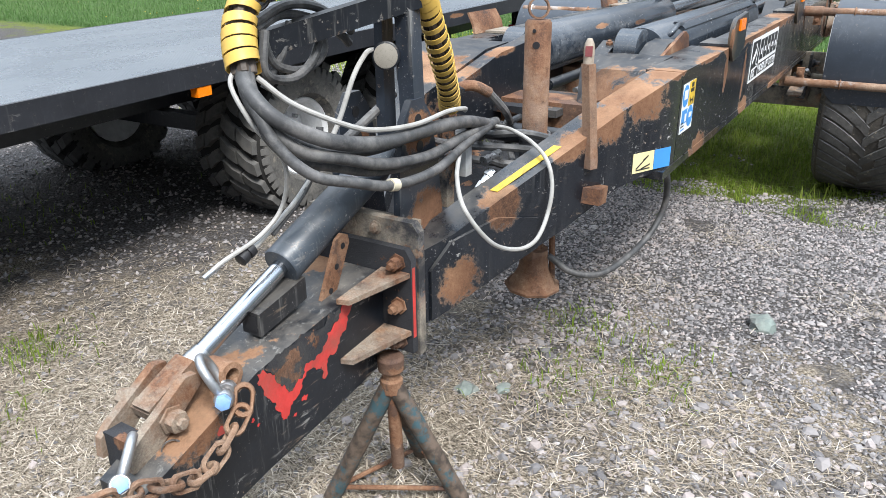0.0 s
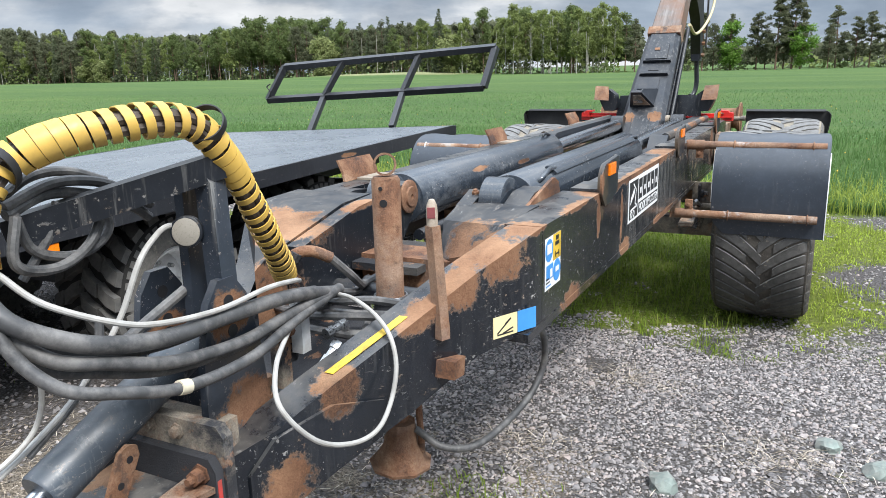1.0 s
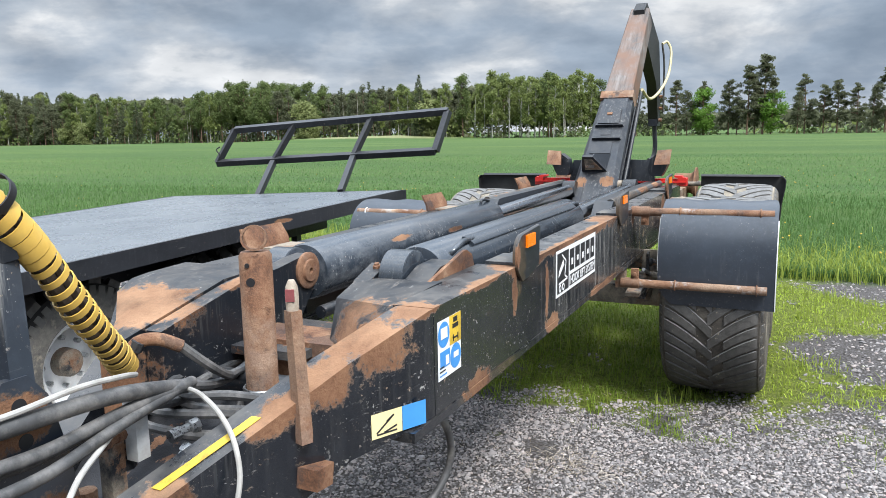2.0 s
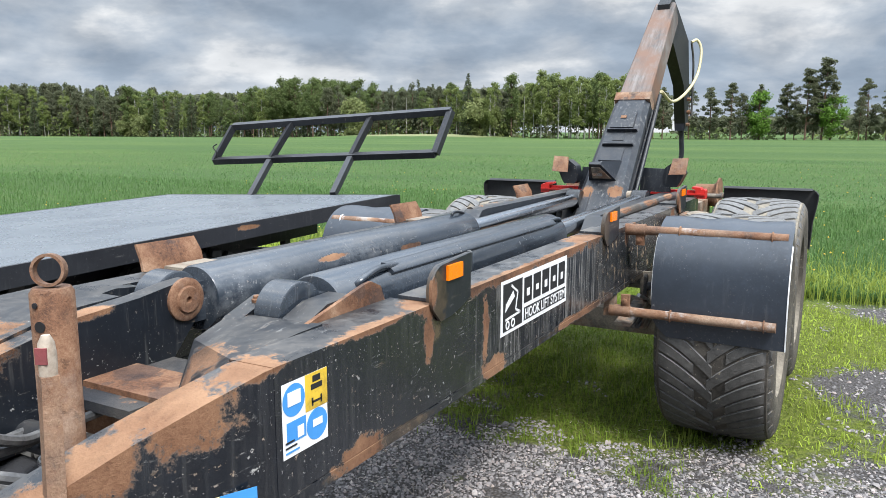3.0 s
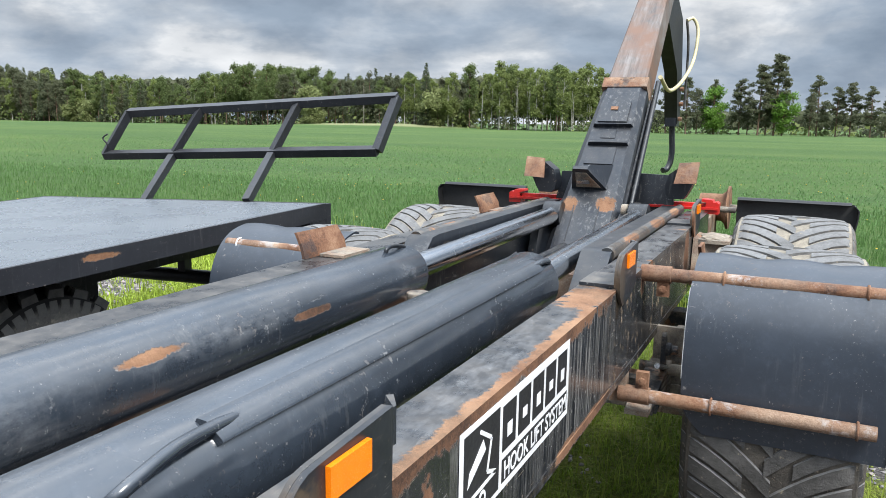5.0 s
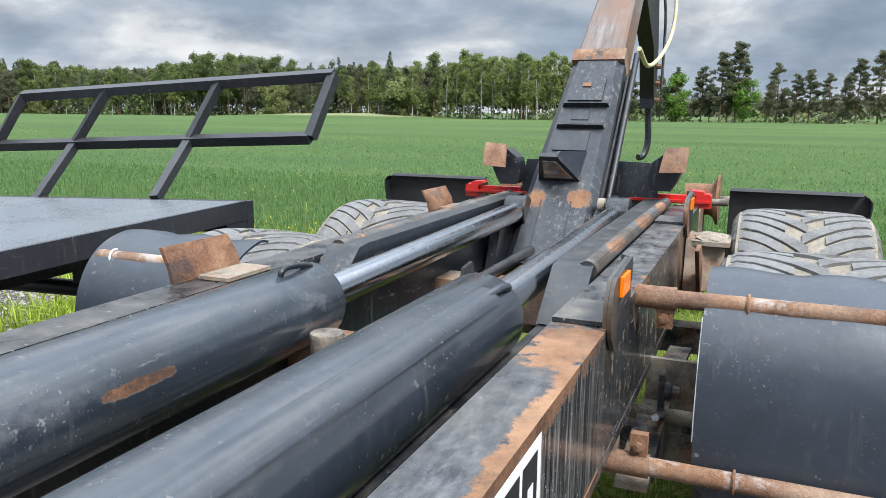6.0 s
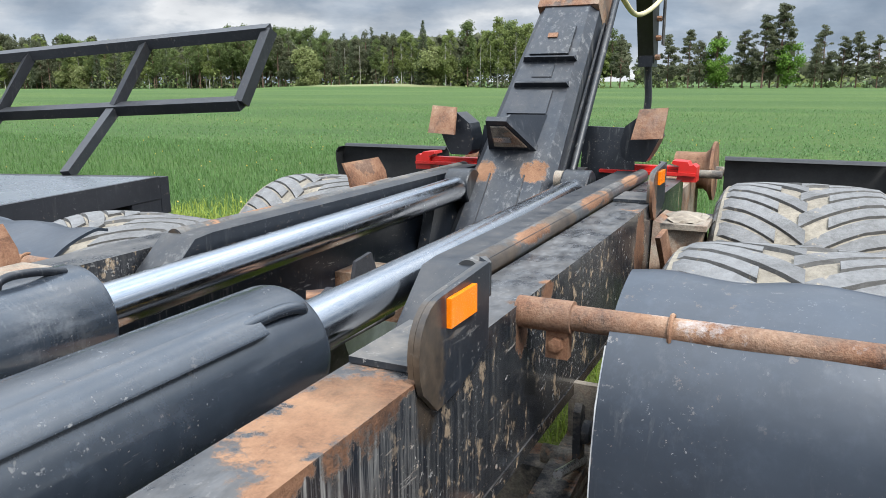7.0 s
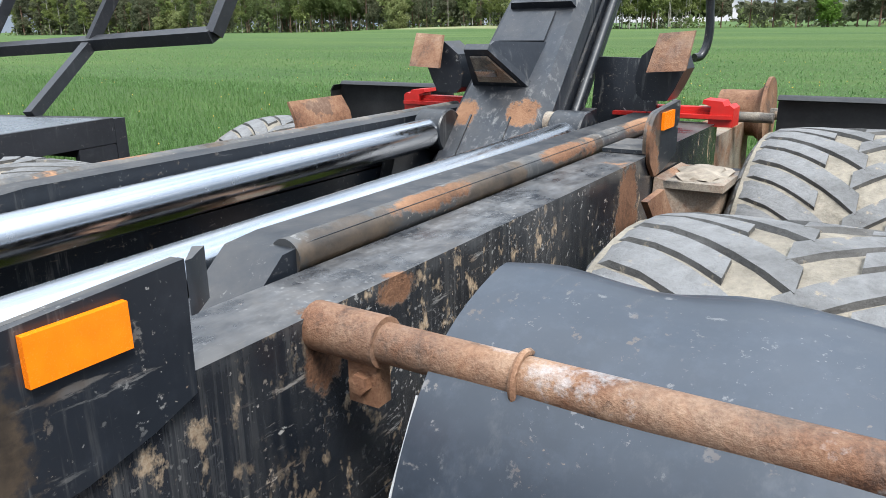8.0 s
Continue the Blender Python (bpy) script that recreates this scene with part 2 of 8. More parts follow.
def rusty_steel(name, left=0.25, grey=0.0, mud=0.0):
    """Steel rusted all over, with a little old paint or bare grey left."""
    k = Mat(name)
    fine = k.noise(90, 6, 0.7)
    grit = k.noise(230, 4, 0.7)
    mid = k.noise(8, 6, 0.6)
    tone = k.math("ADD", k.math("MULTIPLY", mid, 0.56), k.math("ADD", k.math("MULTIPLY", fine, 0.24), k.math("MULTIPLY", grit, 0.20)))
    col = k.ramp(tone, (0.37, (0.050, 0.025, 0.017)), (0.46, (0.150, 0.072, 0.040)), (0.55, (0.232, 0.128, 0.076)), (0.65, (0.36, 0.24, 0.160)))
    pits = k.range(k.noise(32, 7, 0.72, shift=(5, 5, 5)), 0.61, 0.67)
    col = k.mix(k.math("MULTIPLY", pits, 0.5), col, (0.065, 0.034, 0.025))
    old = k.range(k.noise(6, 7, 0.7, shift=(1, 8, 3)), 0.62 - left * 0.3, 0.65 - left * 0.3)
    col = k.mix(k.math("MULTIPLY", old, left * 2), col, (0.030, 0.031, 0.035))
    pale = k.range(k.noise(7, 7, 0.74, shift=(7, 0, 2)), 0.54, 0.62)
    col = k.mix(k.math("MULTIPLY", pale, grey), col, (0.42, 0.42, 0.42))
    col = k.mix(k.math("MULTIPLY", k.range(k.noise(5, 8, 0.74, shift=(4, 4, 1)), 0.42, 0.60), mud), col, k.mix(k.range(grit, 0.35, 0.65), (0.20, 0.17, 0.135), (0.32, 0.28, 0.225)))
    k.set(Base_Color=col, Roughness=k.range(mid, 0.3, 0.7, 0.6, 0.92), Specular_IOR_Level=0.3)
    k.bump(k.math("ADD", k.math("ADD", fine, grit), k.math("ADD", k.math("MULTIPLY", mid, 1.5), k.math("MULTIPLY", pits, -0.8))), 0.6, 0.004)
    return k.m


def plain(name, colour, rough=0.6, metal=0.0, vary=0.35, scale=8.0, grain=0.25, dirt=None, dirt_amount=0.3):
    k = Mat(name)
    n = k.noise(scale, 6, 0.62)
    f = k.noise(scale * 9, 5, 0.6)
    lo, hi = tuple(c * (1 - vary) for c in colour), tuple(min(1, c * (1 + vary)) for c in colour)
    col = k.mix(k.range(n, 0.3, 0.7), lo, hi)
    if dirt:
        col = k.mix(k.math("MULTIPLY", k.range(k.noise(scale * 0.7, 7, 0.7, shift=(5, 3, 1)), 0.45, 0.68), dirt_amount), col, dirt)
    k.set(Base_Color=col, Roughness=k.range(f, 0.25, 0.75, max(0.03, rough - 0.1), min(1, rough + 0.12)), Metallic=metal)
    k.bump(k.math("ADD", f, n), grain, 0.002)
    return k.m


M_BLACK = painted_steel("black_paint", streaks=0.3, wear=0.12)
M_FRAME = painted_steel(
    "frame_paint", streaks=0.75, drips=0.055, wear=0.10, tops=0.12, flecks=0.75, splash=1.15, dust=0.45, gloss=0.17, shine=0.7, bloom=0.12,
    # beam tops: reflected sky put into the colour as soft pale patches
    chalk_sheen=((0.555, 5.75, 1.092, 1.0, 0.13, 1.1, 0.03), (0.555, 4.0, 1.092, 1.0, 0.10, 0.9, 0.03)),
    crust=((0.615, 3.235, 1.03, 0.085, 1, 0.8, 1.0), (0.615, 4.795, 1.04, 0.080, 1, 0.8, 1.0), (0.615, 3.0, 0.785, 0.10, 1, 5, 0.25), (0.615, 4.4, 0.785, 0.10, 1, 6, 0.25), (0.615, 5.6, 0.785, 0.10, 1, 6, 0.25)),
    spots=((0.43, 2.12, 0.915, 0.09, 0.8, 1.3, 0.5), (0.44, 2.18, 0.945, 0.10, 1, 1.4, 0.6), (0.49, 2.28, 0.985, 0.12), (0.555, 2.40, 1.04, 0.12), (0.60, 2.56, 1.10, 0.16, 1.2, 0.9, 0.30), (0.6, 2.86, 0.79, 0.22, 1, 0.7, 0.34),
           (0.25, 1.80, 0.62, 0.12), (0.33, 1.92, 0.80, 0.10), (0.60, 3.22, 1.10, 0.15, 0.8, 1.0, 0.5), (0.615, 2.95, 1.10, 0.14, 0.5, 2.0, 0.25), (0.622, 3.75, 1.095, 0.30, 0.17, 2.6, 0.17),
           (0.622, 4.20, 1.095, 0.30, 0.20, 2.4, 0.20), (0.560, 4.64, 1.10, 0.30, 0.48, 0.80, 0.3), (0.63, 3.56, 0.94, 0.12, 1, 0.35, 1.5), (0.62, 3.62, 0.80, 0.14, 1, 1.0, 0.4), (0.62, 5.175, 1.045, 0.075, 1, 0.7, 1.2), (0.62, 5.32, 1.070, 0.050, 1, 1.4, 0.9),
           (0.62, 6.22, 0.95, 0.20, 1, 0.6, 1.1), (0.60, 4.72, 1.10, 0.13, 0.8, 1.0, 0.3), (0.63, 3.20, 1.00, 0.09, 1, 0.5, 1.3), (0.63, 4.5, 0.79, 0.18, 1, 3, 0.18), (0.5, 2.42, 1.03, 0.16)))
M_FORK = painted_steel(
    "fork_paint", streaks=0.25, wear=0.12, tops=0.12, flecks=1.0, dust=0.4,
    spots=((-0.25, 2.40, 1.07, 0.34, 1.3, 0.7, 0.35), (-0.06, 2.60, 1.11, 0.11, 0.6, 1.8, 0.35), (0.36, 2.62, 0.99, 0.24, 1.3, 0.6, 0.8), (0.46, 2.50, 1.02, 0.20), (-0.04, 2.2, 0.9, 0.20)))
M_ARM = painted_steel("arm_paint", base=(0.0085, 0.011, 0.0155), bloom=0.6, streaks=0.35, drips=0.02, wear=0.10, gloss=0.30, flecks=0.16,
                      spots=((0.04, 7.36, 1.86, 0.10, 1.2, 0.7, 0.7), (-0.092, 6.657, 1.131, 0.085), (0.127, 6.657, 1.131, 0.085)))
M_CYL = painted_steel("cylinder_paint", base=(0.0150, 0.0195, 0.0262), bloom=0.5, streaks=0.16, wear=0.0, gloss=0.13, flecks=0.24, dust=0.08, shine=1.0,
                      chalk_sheen=((-0.060, 3.20, 1.06, 0.30, 0.4, 1.3, 0.35), (-0.050, 3.86, 1.085, 0.22, 0.4, 1.6, 0.16), (-0.050, 4.74, 1.07, 0.10, 0.6, 1.0, 0.8), (0.27, 3.14, 1.15, 0.06)),
                      spots=((-0.062, 3.66, 1.098, 0.060, 0.5, 2.2, 0.30), (-0.052, 4.2, 1.070, 0.058, 0.5, 2.4, 0.30)))
M_RAM = painted_steel("ram_paint", bloom=1.0, base=(0.032, 0.040, 0.050), streaks=0.4, wear=0.06, gloss=0.34, flecks=0.8, dust=0.25)
M_RUST_DIM = rusty_steel("grimy_rusty_steel", 0.6, mud=0.15)
M_TUBE = painted_steel("tube_paint", base=(0.012, 0.012, 0.013), wear=0.75, dust=0.5, flecks=0.8)
M_CHAIN = rusty_steel("dark_rusty_chain", 0.25, mud=0.4)
M_DRAW = painted_steel("drawbar_paint", streaks=0.9, wear=0.2, tops=0.7, dust=0.7, flecks=0.8, spots=((0.12, 0.98, 0.60, 0.14), (0.1, 1.5, 0.5, 0.1)))
M_RUST = rusty_steel("rusty_steel", 0.24)
M_RUST_PAINT = rusty_steel("rusty_steel_with_paint", 0.75)
M_PIPE = rusty_steel("rusty_pipe", 0.10, grey=0.60, mud=0.35)
M_RUST_MUD = rusty_steel("muddy_rusty_steel", 0.2, mud=0.9)
M_MUDDY = rusty_steel("mud_caked_steel", 0.5, grey=0.2, mud=1.0)
M_TAN = painted_steel("rubbed_guide_paint", base=(0.007, 0.009, 0.0125), wear=0.12, streaks=0.30, flecks=0.7,
                      spots=((0.63, 3.205, 1.13, 0.06, 1, 0.6, 1.2), (0.63, 6.33, 1.05, 0.15)),
                      crust=tuple((0.625, y, z, q, 1.0, 0.55, 1.0) for y0 in (3.11, 4.67, 6.24) for y, z, q in ((y0 + 0.115, 1.10, 0.17), (y0 + 0.135, 1.00, 0.12))))
M_CRUST = painted_steel("worn_guide_edge", base=(0.020, 0.020, 0.021), wear=0.55, dust=0.5, flecks=1.0, crust=tuple((0.61, y0 + 0.10, 1.12, 0.14) for y0 in (3.11, 4.67, 6.24)))
M_LIP = rusty_steel("rubbed_guide_edge", 0.34, mud=0.55)
M_FOOT = painted_steel("guide_foot_paint", base=(0.014, 0.017, 0.021), wear=0.30, dust=0.85, flecks=1.0)
M_CHROME = plain("chrome_rod", (0.42, 0.44, 0.47), 0.19, 1.0, 0.04, 5, 0.012)
M_STEEL = plain("bright_steel", (0.48, 0.49, 0.5), 0.3, 1.0, 0.2, 20, 0.1)
M_PLASTIC = painted_steel("fender_plastic", base=(0.0170, 0.0220, 0.0300), wear=0.0, streaks=0.10, gloss=0.28, flecks=0.40, dust=0.04, shine=0.57)
M_JACK = rusty_steel("weathered_rust_tube", 0.08, grey=0.08, mud=0.25)
M_PALE_HOSE = plain("pale_yellow_hose", (0.52, 0.46, 0.27), 0.5, 0, 0.2, 14, 0.1, (0.30, 0.26, 0.18), 0.5)
M_RUBBER_HOSE = plain("hose_rubber", (0.050, 0.051, 0.053), 0.55, 0, 0.4, 16, 0.2, (0.24, 0.23, 0.22), 0.6)
M_YELLOW = plain("yellow_plastic", (0.57, 0.365, 0.075), 0.5, 0, 0.14, 12, 0.12, (0.30, 0.21, 0.09), 0.45)
M_CORE = plain("grimy_core_hose", (0.060, 0.047, 0.038), 0.65, 0, 0.4, 20, 0.3, (0.16, 0.12, 0.085), 0.6)
M_VALVE = plain("pale_grey_valve", (0.40, 0.41, 0.415), 0.5, 0, 0.15, 20, 0.1, (0.18, 0.15, 0.12), 0.45)
M_FLAP = plain("black_flap_rubber", (0.0075, 0.0078, 0.0085), 0.55, 0, 0.3, 12, 0.15, (0.05, 0.05, 0.05), 0.25)
M_OLD_RED = plain("faded_red_tip", (0.20, 0.045, 0.050), 0.6, 0, 0.3, 30, 0.3, (0.10, 0.05, 0.04), 0.5)
M_WHITE_CABLE = plain("grey_white_cable", (0.34, 0.335, 0.32), 0.5, 0, 0.2, 18, 0.1, (0.20, 0.18, 0.15), 0.5)
M_TAPE = plain("cream_tape", (0.55, 0.50, 0.38), 0.6, 0, 0.15)
M_AMBER = plain("amber_reflector", (0.86, 0.20, 0.004), 0.22, 0, 0.10, 60, 0.08)
M_RED = plain("red_paint", (0.52, 0.018, 0.014), 0.38, 0, 0.2, 8, 0.12, (0.12, 0.03, 0.02), 0.35)
M_RED_SPRAY = plain("red_spray", (0.50, 0.040, 0.035), 0.55, 0, 0.25, 14, 0.3, (0.16, 0.07, 0.05), 0.7)
M_YELLOW_STICKER = plain("yellow_sticker", (0.66, 0.44, 0.04), 0.5, 0, 0.12, 20, 0.05, (0.10, 0.065, 0.03), 0.85)
M_PALE_STICKER = plain("cream_sticker", (0.72, 0.62, 0.33), 0.5, 0, 0.1)
M_BLUE = plain("blue_sticker", (0.05, 0.25, 0.60), 0.45, 0, 0.12)
M_WHITE = plain("white_sticker", (0.74, 0.75, 0.76), 0.45, 0, 0.06, 14, 0.05, (0.40, 0.39, 0.37), 0.3)
M_INK = plain("black_print", (0.015, 0.015, 0.017), 0.5, 0, 0.2)
M_LENS = plain("white_lens", (0.25, 0.23, 0.195), 0.3, 0, 0.12, 20, 0.1)
M_SHACKLE = plain("galvanised_shackle", (0.40, 0.41, 0.42), 0.42, 0.85, 0.25, 22, 0.25, (0.2, 0.14, 0.1), 0.4)
M_BLUE_NUT = plain("blue_pin_head", (0.16, 0.30, 0.55), 0.5, 0, 0.2, 30, 0.3, (0.3, 0.28, 0.25), 0.5)
M_RIM = plain("silver_rim", (0.72, 0.73, 0.74), 0.42, 0.1, 0.2, 8, 0.1, (0.30, 0.27, 0.23), 0.35)
M_BIRCH = plain("birch_bark", (0.36, 0.345, 0.31), 0.8, 0, 0.4, 3)
M_PINE_BARK = plain("pine_bark", (0.14, 0.085, 0.06), 0.9, 0, 0.4, 3)


def tyre_rubber(name, mud, groove=0.0):
    k = Mat(name)
    n, f = k.noise(7, 7, 0.66), k.noise(60, 5, 0.65)
    x = k.math("ADD", k.math("MULTIPLY", n, 0.7), k.math("MULTIPLY", f, 0.3))
    col = k.mix(k.range(f, 0.3, 0.7), (0.022, 0.021, 0.021), (0.045, 0.043, 0.041))
    col = k.mix(k.math("MULTIPLY", k.range(x, 0.38, 0.62), mud), col, (0.21, 0.195, 0.17))
    col = k.mix(k.math("MULTIPLY", k.range(k.noise(19, 5, 0.7, shift=(3, 3, 3)), 0.56, 0.66), mud), col, (0.30, 0.26, 0.20))
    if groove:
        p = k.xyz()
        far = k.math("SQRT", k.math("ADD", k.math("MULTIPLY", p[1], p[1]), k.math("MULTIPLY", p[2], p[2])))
        # one near-black tone past the groove radius, paler sidewall inside it
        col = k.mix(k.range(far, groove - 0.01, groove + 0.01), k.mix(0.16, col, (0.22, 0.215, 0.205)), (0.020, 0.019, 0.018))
    k.set(Base_Color=col, Roughness=0.82, Specular_IOR_Level=0.3)
    k.bump(k.math("ADD", f, n), 0.5, 0.004)
    return k.m


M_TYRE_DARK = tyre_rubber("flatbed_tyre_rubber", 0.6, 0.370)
M_RAIL = painted_steel("rubbed_rail", base=(0.024, 0.025, 0.026), wear=0.85, dust=0.8, flecks=0.9, crust=tuple((x, 5.4 + 0.42 * i, 1.105, 0.24, 0.3, 1.0, 0.3) for i in range(4) for x in (0.486, -0.336)),
                       spots=tuple((x, 5.6 + 0.55 * i, 1.118, 0.22, 0.16, 1.0, 0.14) for i in range(3) for x in (0.478, -0.328)))
M_TIP = plain("weathered_tip", (0.33, 0.28, 0.225), 0.8, 0, 0.3, 30, 0.4, (0.16, 0.09, 0.05), 0.7)
M_BLOCK = plain("tyre_block_rubber", (0.075, 0.073, 0.070), 0.8, 0, 0.35, 12, 0.4, (0.16, 0.15, 0.135), 0.5)


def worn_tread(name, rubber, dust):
    """Worn rubber with dry dust, and top light painted in on upward faces."""
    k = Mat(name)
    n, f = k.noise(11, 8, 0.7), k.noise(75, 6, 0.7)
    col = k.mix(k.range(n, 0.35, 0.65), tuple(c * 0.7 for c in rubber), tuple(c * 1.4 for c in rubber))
    # paler towards world up: settled dust plus light put into the colour
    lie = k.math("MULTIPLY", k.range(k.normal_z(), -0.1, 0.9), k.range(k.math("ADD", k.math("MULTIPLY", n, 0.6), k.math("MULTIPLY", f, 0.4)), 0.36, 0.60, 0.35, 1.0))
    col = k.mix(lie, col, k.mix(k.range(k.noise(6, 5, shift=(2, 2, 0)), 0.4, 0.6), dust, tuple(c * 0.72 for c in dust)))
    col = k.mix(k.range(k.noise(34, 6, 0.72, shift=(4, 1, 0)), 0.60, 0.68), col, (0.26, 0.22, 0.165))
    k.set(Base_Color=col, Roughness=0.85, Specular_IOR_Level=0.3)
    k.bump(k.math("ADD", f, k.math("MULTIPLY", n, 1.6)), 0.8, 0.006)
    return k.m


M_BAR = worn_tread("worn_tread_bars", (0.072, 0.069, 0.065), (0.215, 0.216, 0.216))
M_MUD_RUBBER = worn_tread("mud_filled_rubber", (0.062, 0.055, 0.047), (0.31, 0.275, 0.218))
M_EAR = painted_steel("ear_paint", base=(0.013, 0.017, 0.024), wear=0.55, streaks=0.8, flecks=1.0, dust=0.6, spots=((0.17, 1.755, 1.03, 0.10), (0.17, 1.80, 0.80, 0.12), (-0.03, 1.76, 0.95, 0.10)))
M_BRACKET = painted_steel("bracket_paint", base=(0.013, 0.017, 0.024), wear=0.35, streaks=0.8, flecks=1.0, dust=0.6)


def leaf(name, colour, trans=0.35, own=0.3, low=0.74, high=1.28):
    k = Mat(name)
    r = k.island()
    n = k.noise(0.9, 3) if own else k.noise(0.30, 5, 0.6, stretch=(0.35, 1, 1))
    f = k.math("ADD", k.math("MULTIPLY", r, 0.6), k.math("MULTIPLY", n, 0.4))
    col = k.ramp(f, (0.15, tuple(c * low for c in colour)), (0.5, colour), (0.9, tuple(min(1, c * high) for c in colour)))
    tint = k.mix(k.math("MULTIPLY", k.single(), own), col, tuple(c * 0.55 for c in colour))
    k.set(Base_Color=tint, Roughness=0.65, Specular_IOR_Level=0.25)
    k.b.inputs["Subsurface Weight"].default_value = 0.0
    tr = k.t.nodes.new("ShaderNodeBsdfTranslucent")
    k.link(tint, tr.inputs[0])
    mx = k.t.nodes.new("ShaderNodeMixShader")
    mx.inputs[0].default_value = trans
    k.link(k.b.outputs[0], mx.inputs[1])
    k.link(tr.outputs[0], mx.inputs[2])
    k.link(mx.outputs[0], k.t.nodes["Material Output"].inputs[0])
    return k.m


# two grass tones: sunlight painted into the first, trailer shade into the second
M_TURF = leaf("sun_toned_turf", (0.30, 0.385, 0.052), 0.4, 0.0, 0.5, 1.6)
M_GRASS = leaf("shade_toned_grass", (0.155, 0.225, 0.026), 0.35, 0.0)
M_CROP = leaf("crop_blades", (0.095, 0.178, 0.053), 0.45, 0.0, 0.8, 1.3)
# far copy: light its upright blades miss is put into the colour
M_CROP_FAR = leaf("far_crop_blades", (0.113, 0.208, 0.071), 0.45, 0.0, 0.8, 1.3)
M_CROP_EDGE = leaf("pale_crop_blades", (0.27, 0.33, 0.062), 0.45, 0.0)
M_PINE = leaf("pine_needles", (0.138, 0.150, 0.087), 0.5)
M_SPRUCE = leaf("spruce_needles", (0.108, 0.130, 0.072), 0.5)
M_BIRCH_LEAF = leaf("birch_leaves", (0.205, 0.248, 0.082), 0.5)
M_BROAD_LEAF = leaf("broad_leaves", (0.138, 0.180, 0.064), 0.5)
M_FRESH_LEAF = leaf("fresh_leaves", (0.16, 0.29, 0.05), 0.4)
M_BUSH_LEAF = leaf("willow_leaves", (0.22, 0.25, 0.10), 0.4)


def gravel_stone():
    k = Mat("gravel_stone")
    r = k.island()
    col = k.ramp(r, (0.0, (0.060, 0.058, 0.064)), (0.25, (0.145, 0.140, 0.148)), (0.45, (0.220, 0.202, 0.200)), (0.65, (0.265, 0.250, 0.252)), (0.86, (0.345, 0.285, 0.265)), (1.0, (0.43, 0.41, 0.40)))
    k.set(Base_Color=k.mix(k.math("MULTIPLY", k.range(k.noise(120, 4), 0.3, 0.7), 0.5), col, (0.22, 0.205, 0.19)), Roughness=0.85)
    k.bump(k.noise(200, 3), 0.4, 0.002)
    return k.m


M_STONE = gravel_stone()
M_MUD = plain("dry_mud", (0.25, 0.215, 0.17), 0.95, 0, 0.35, 30, 1.0, (0.13, 0.10, 0.075), 0.6)
M_ROCK = plain("pale_green_rock", (0.145, 0.175, 0.160), 0.85, 0, 0.5, 14, 0.8, (0.30, 0.29, 0.265), 0.55)


def straw_mat():
    k = Mat("dry_straw")
    col = k.ramp(k.island(), (0.0, (0.060, 0.047, 0.034)), (0.45, (0.25, 0.205, 0.155)), (0.85, (0.44, 0.375, 0.295)), (1.0, (0.64, 0.58, 0.49)))
    k.set(Base_Color=col, Roughness=0.8)
    return k.m


M_STRAW = straw_mat()


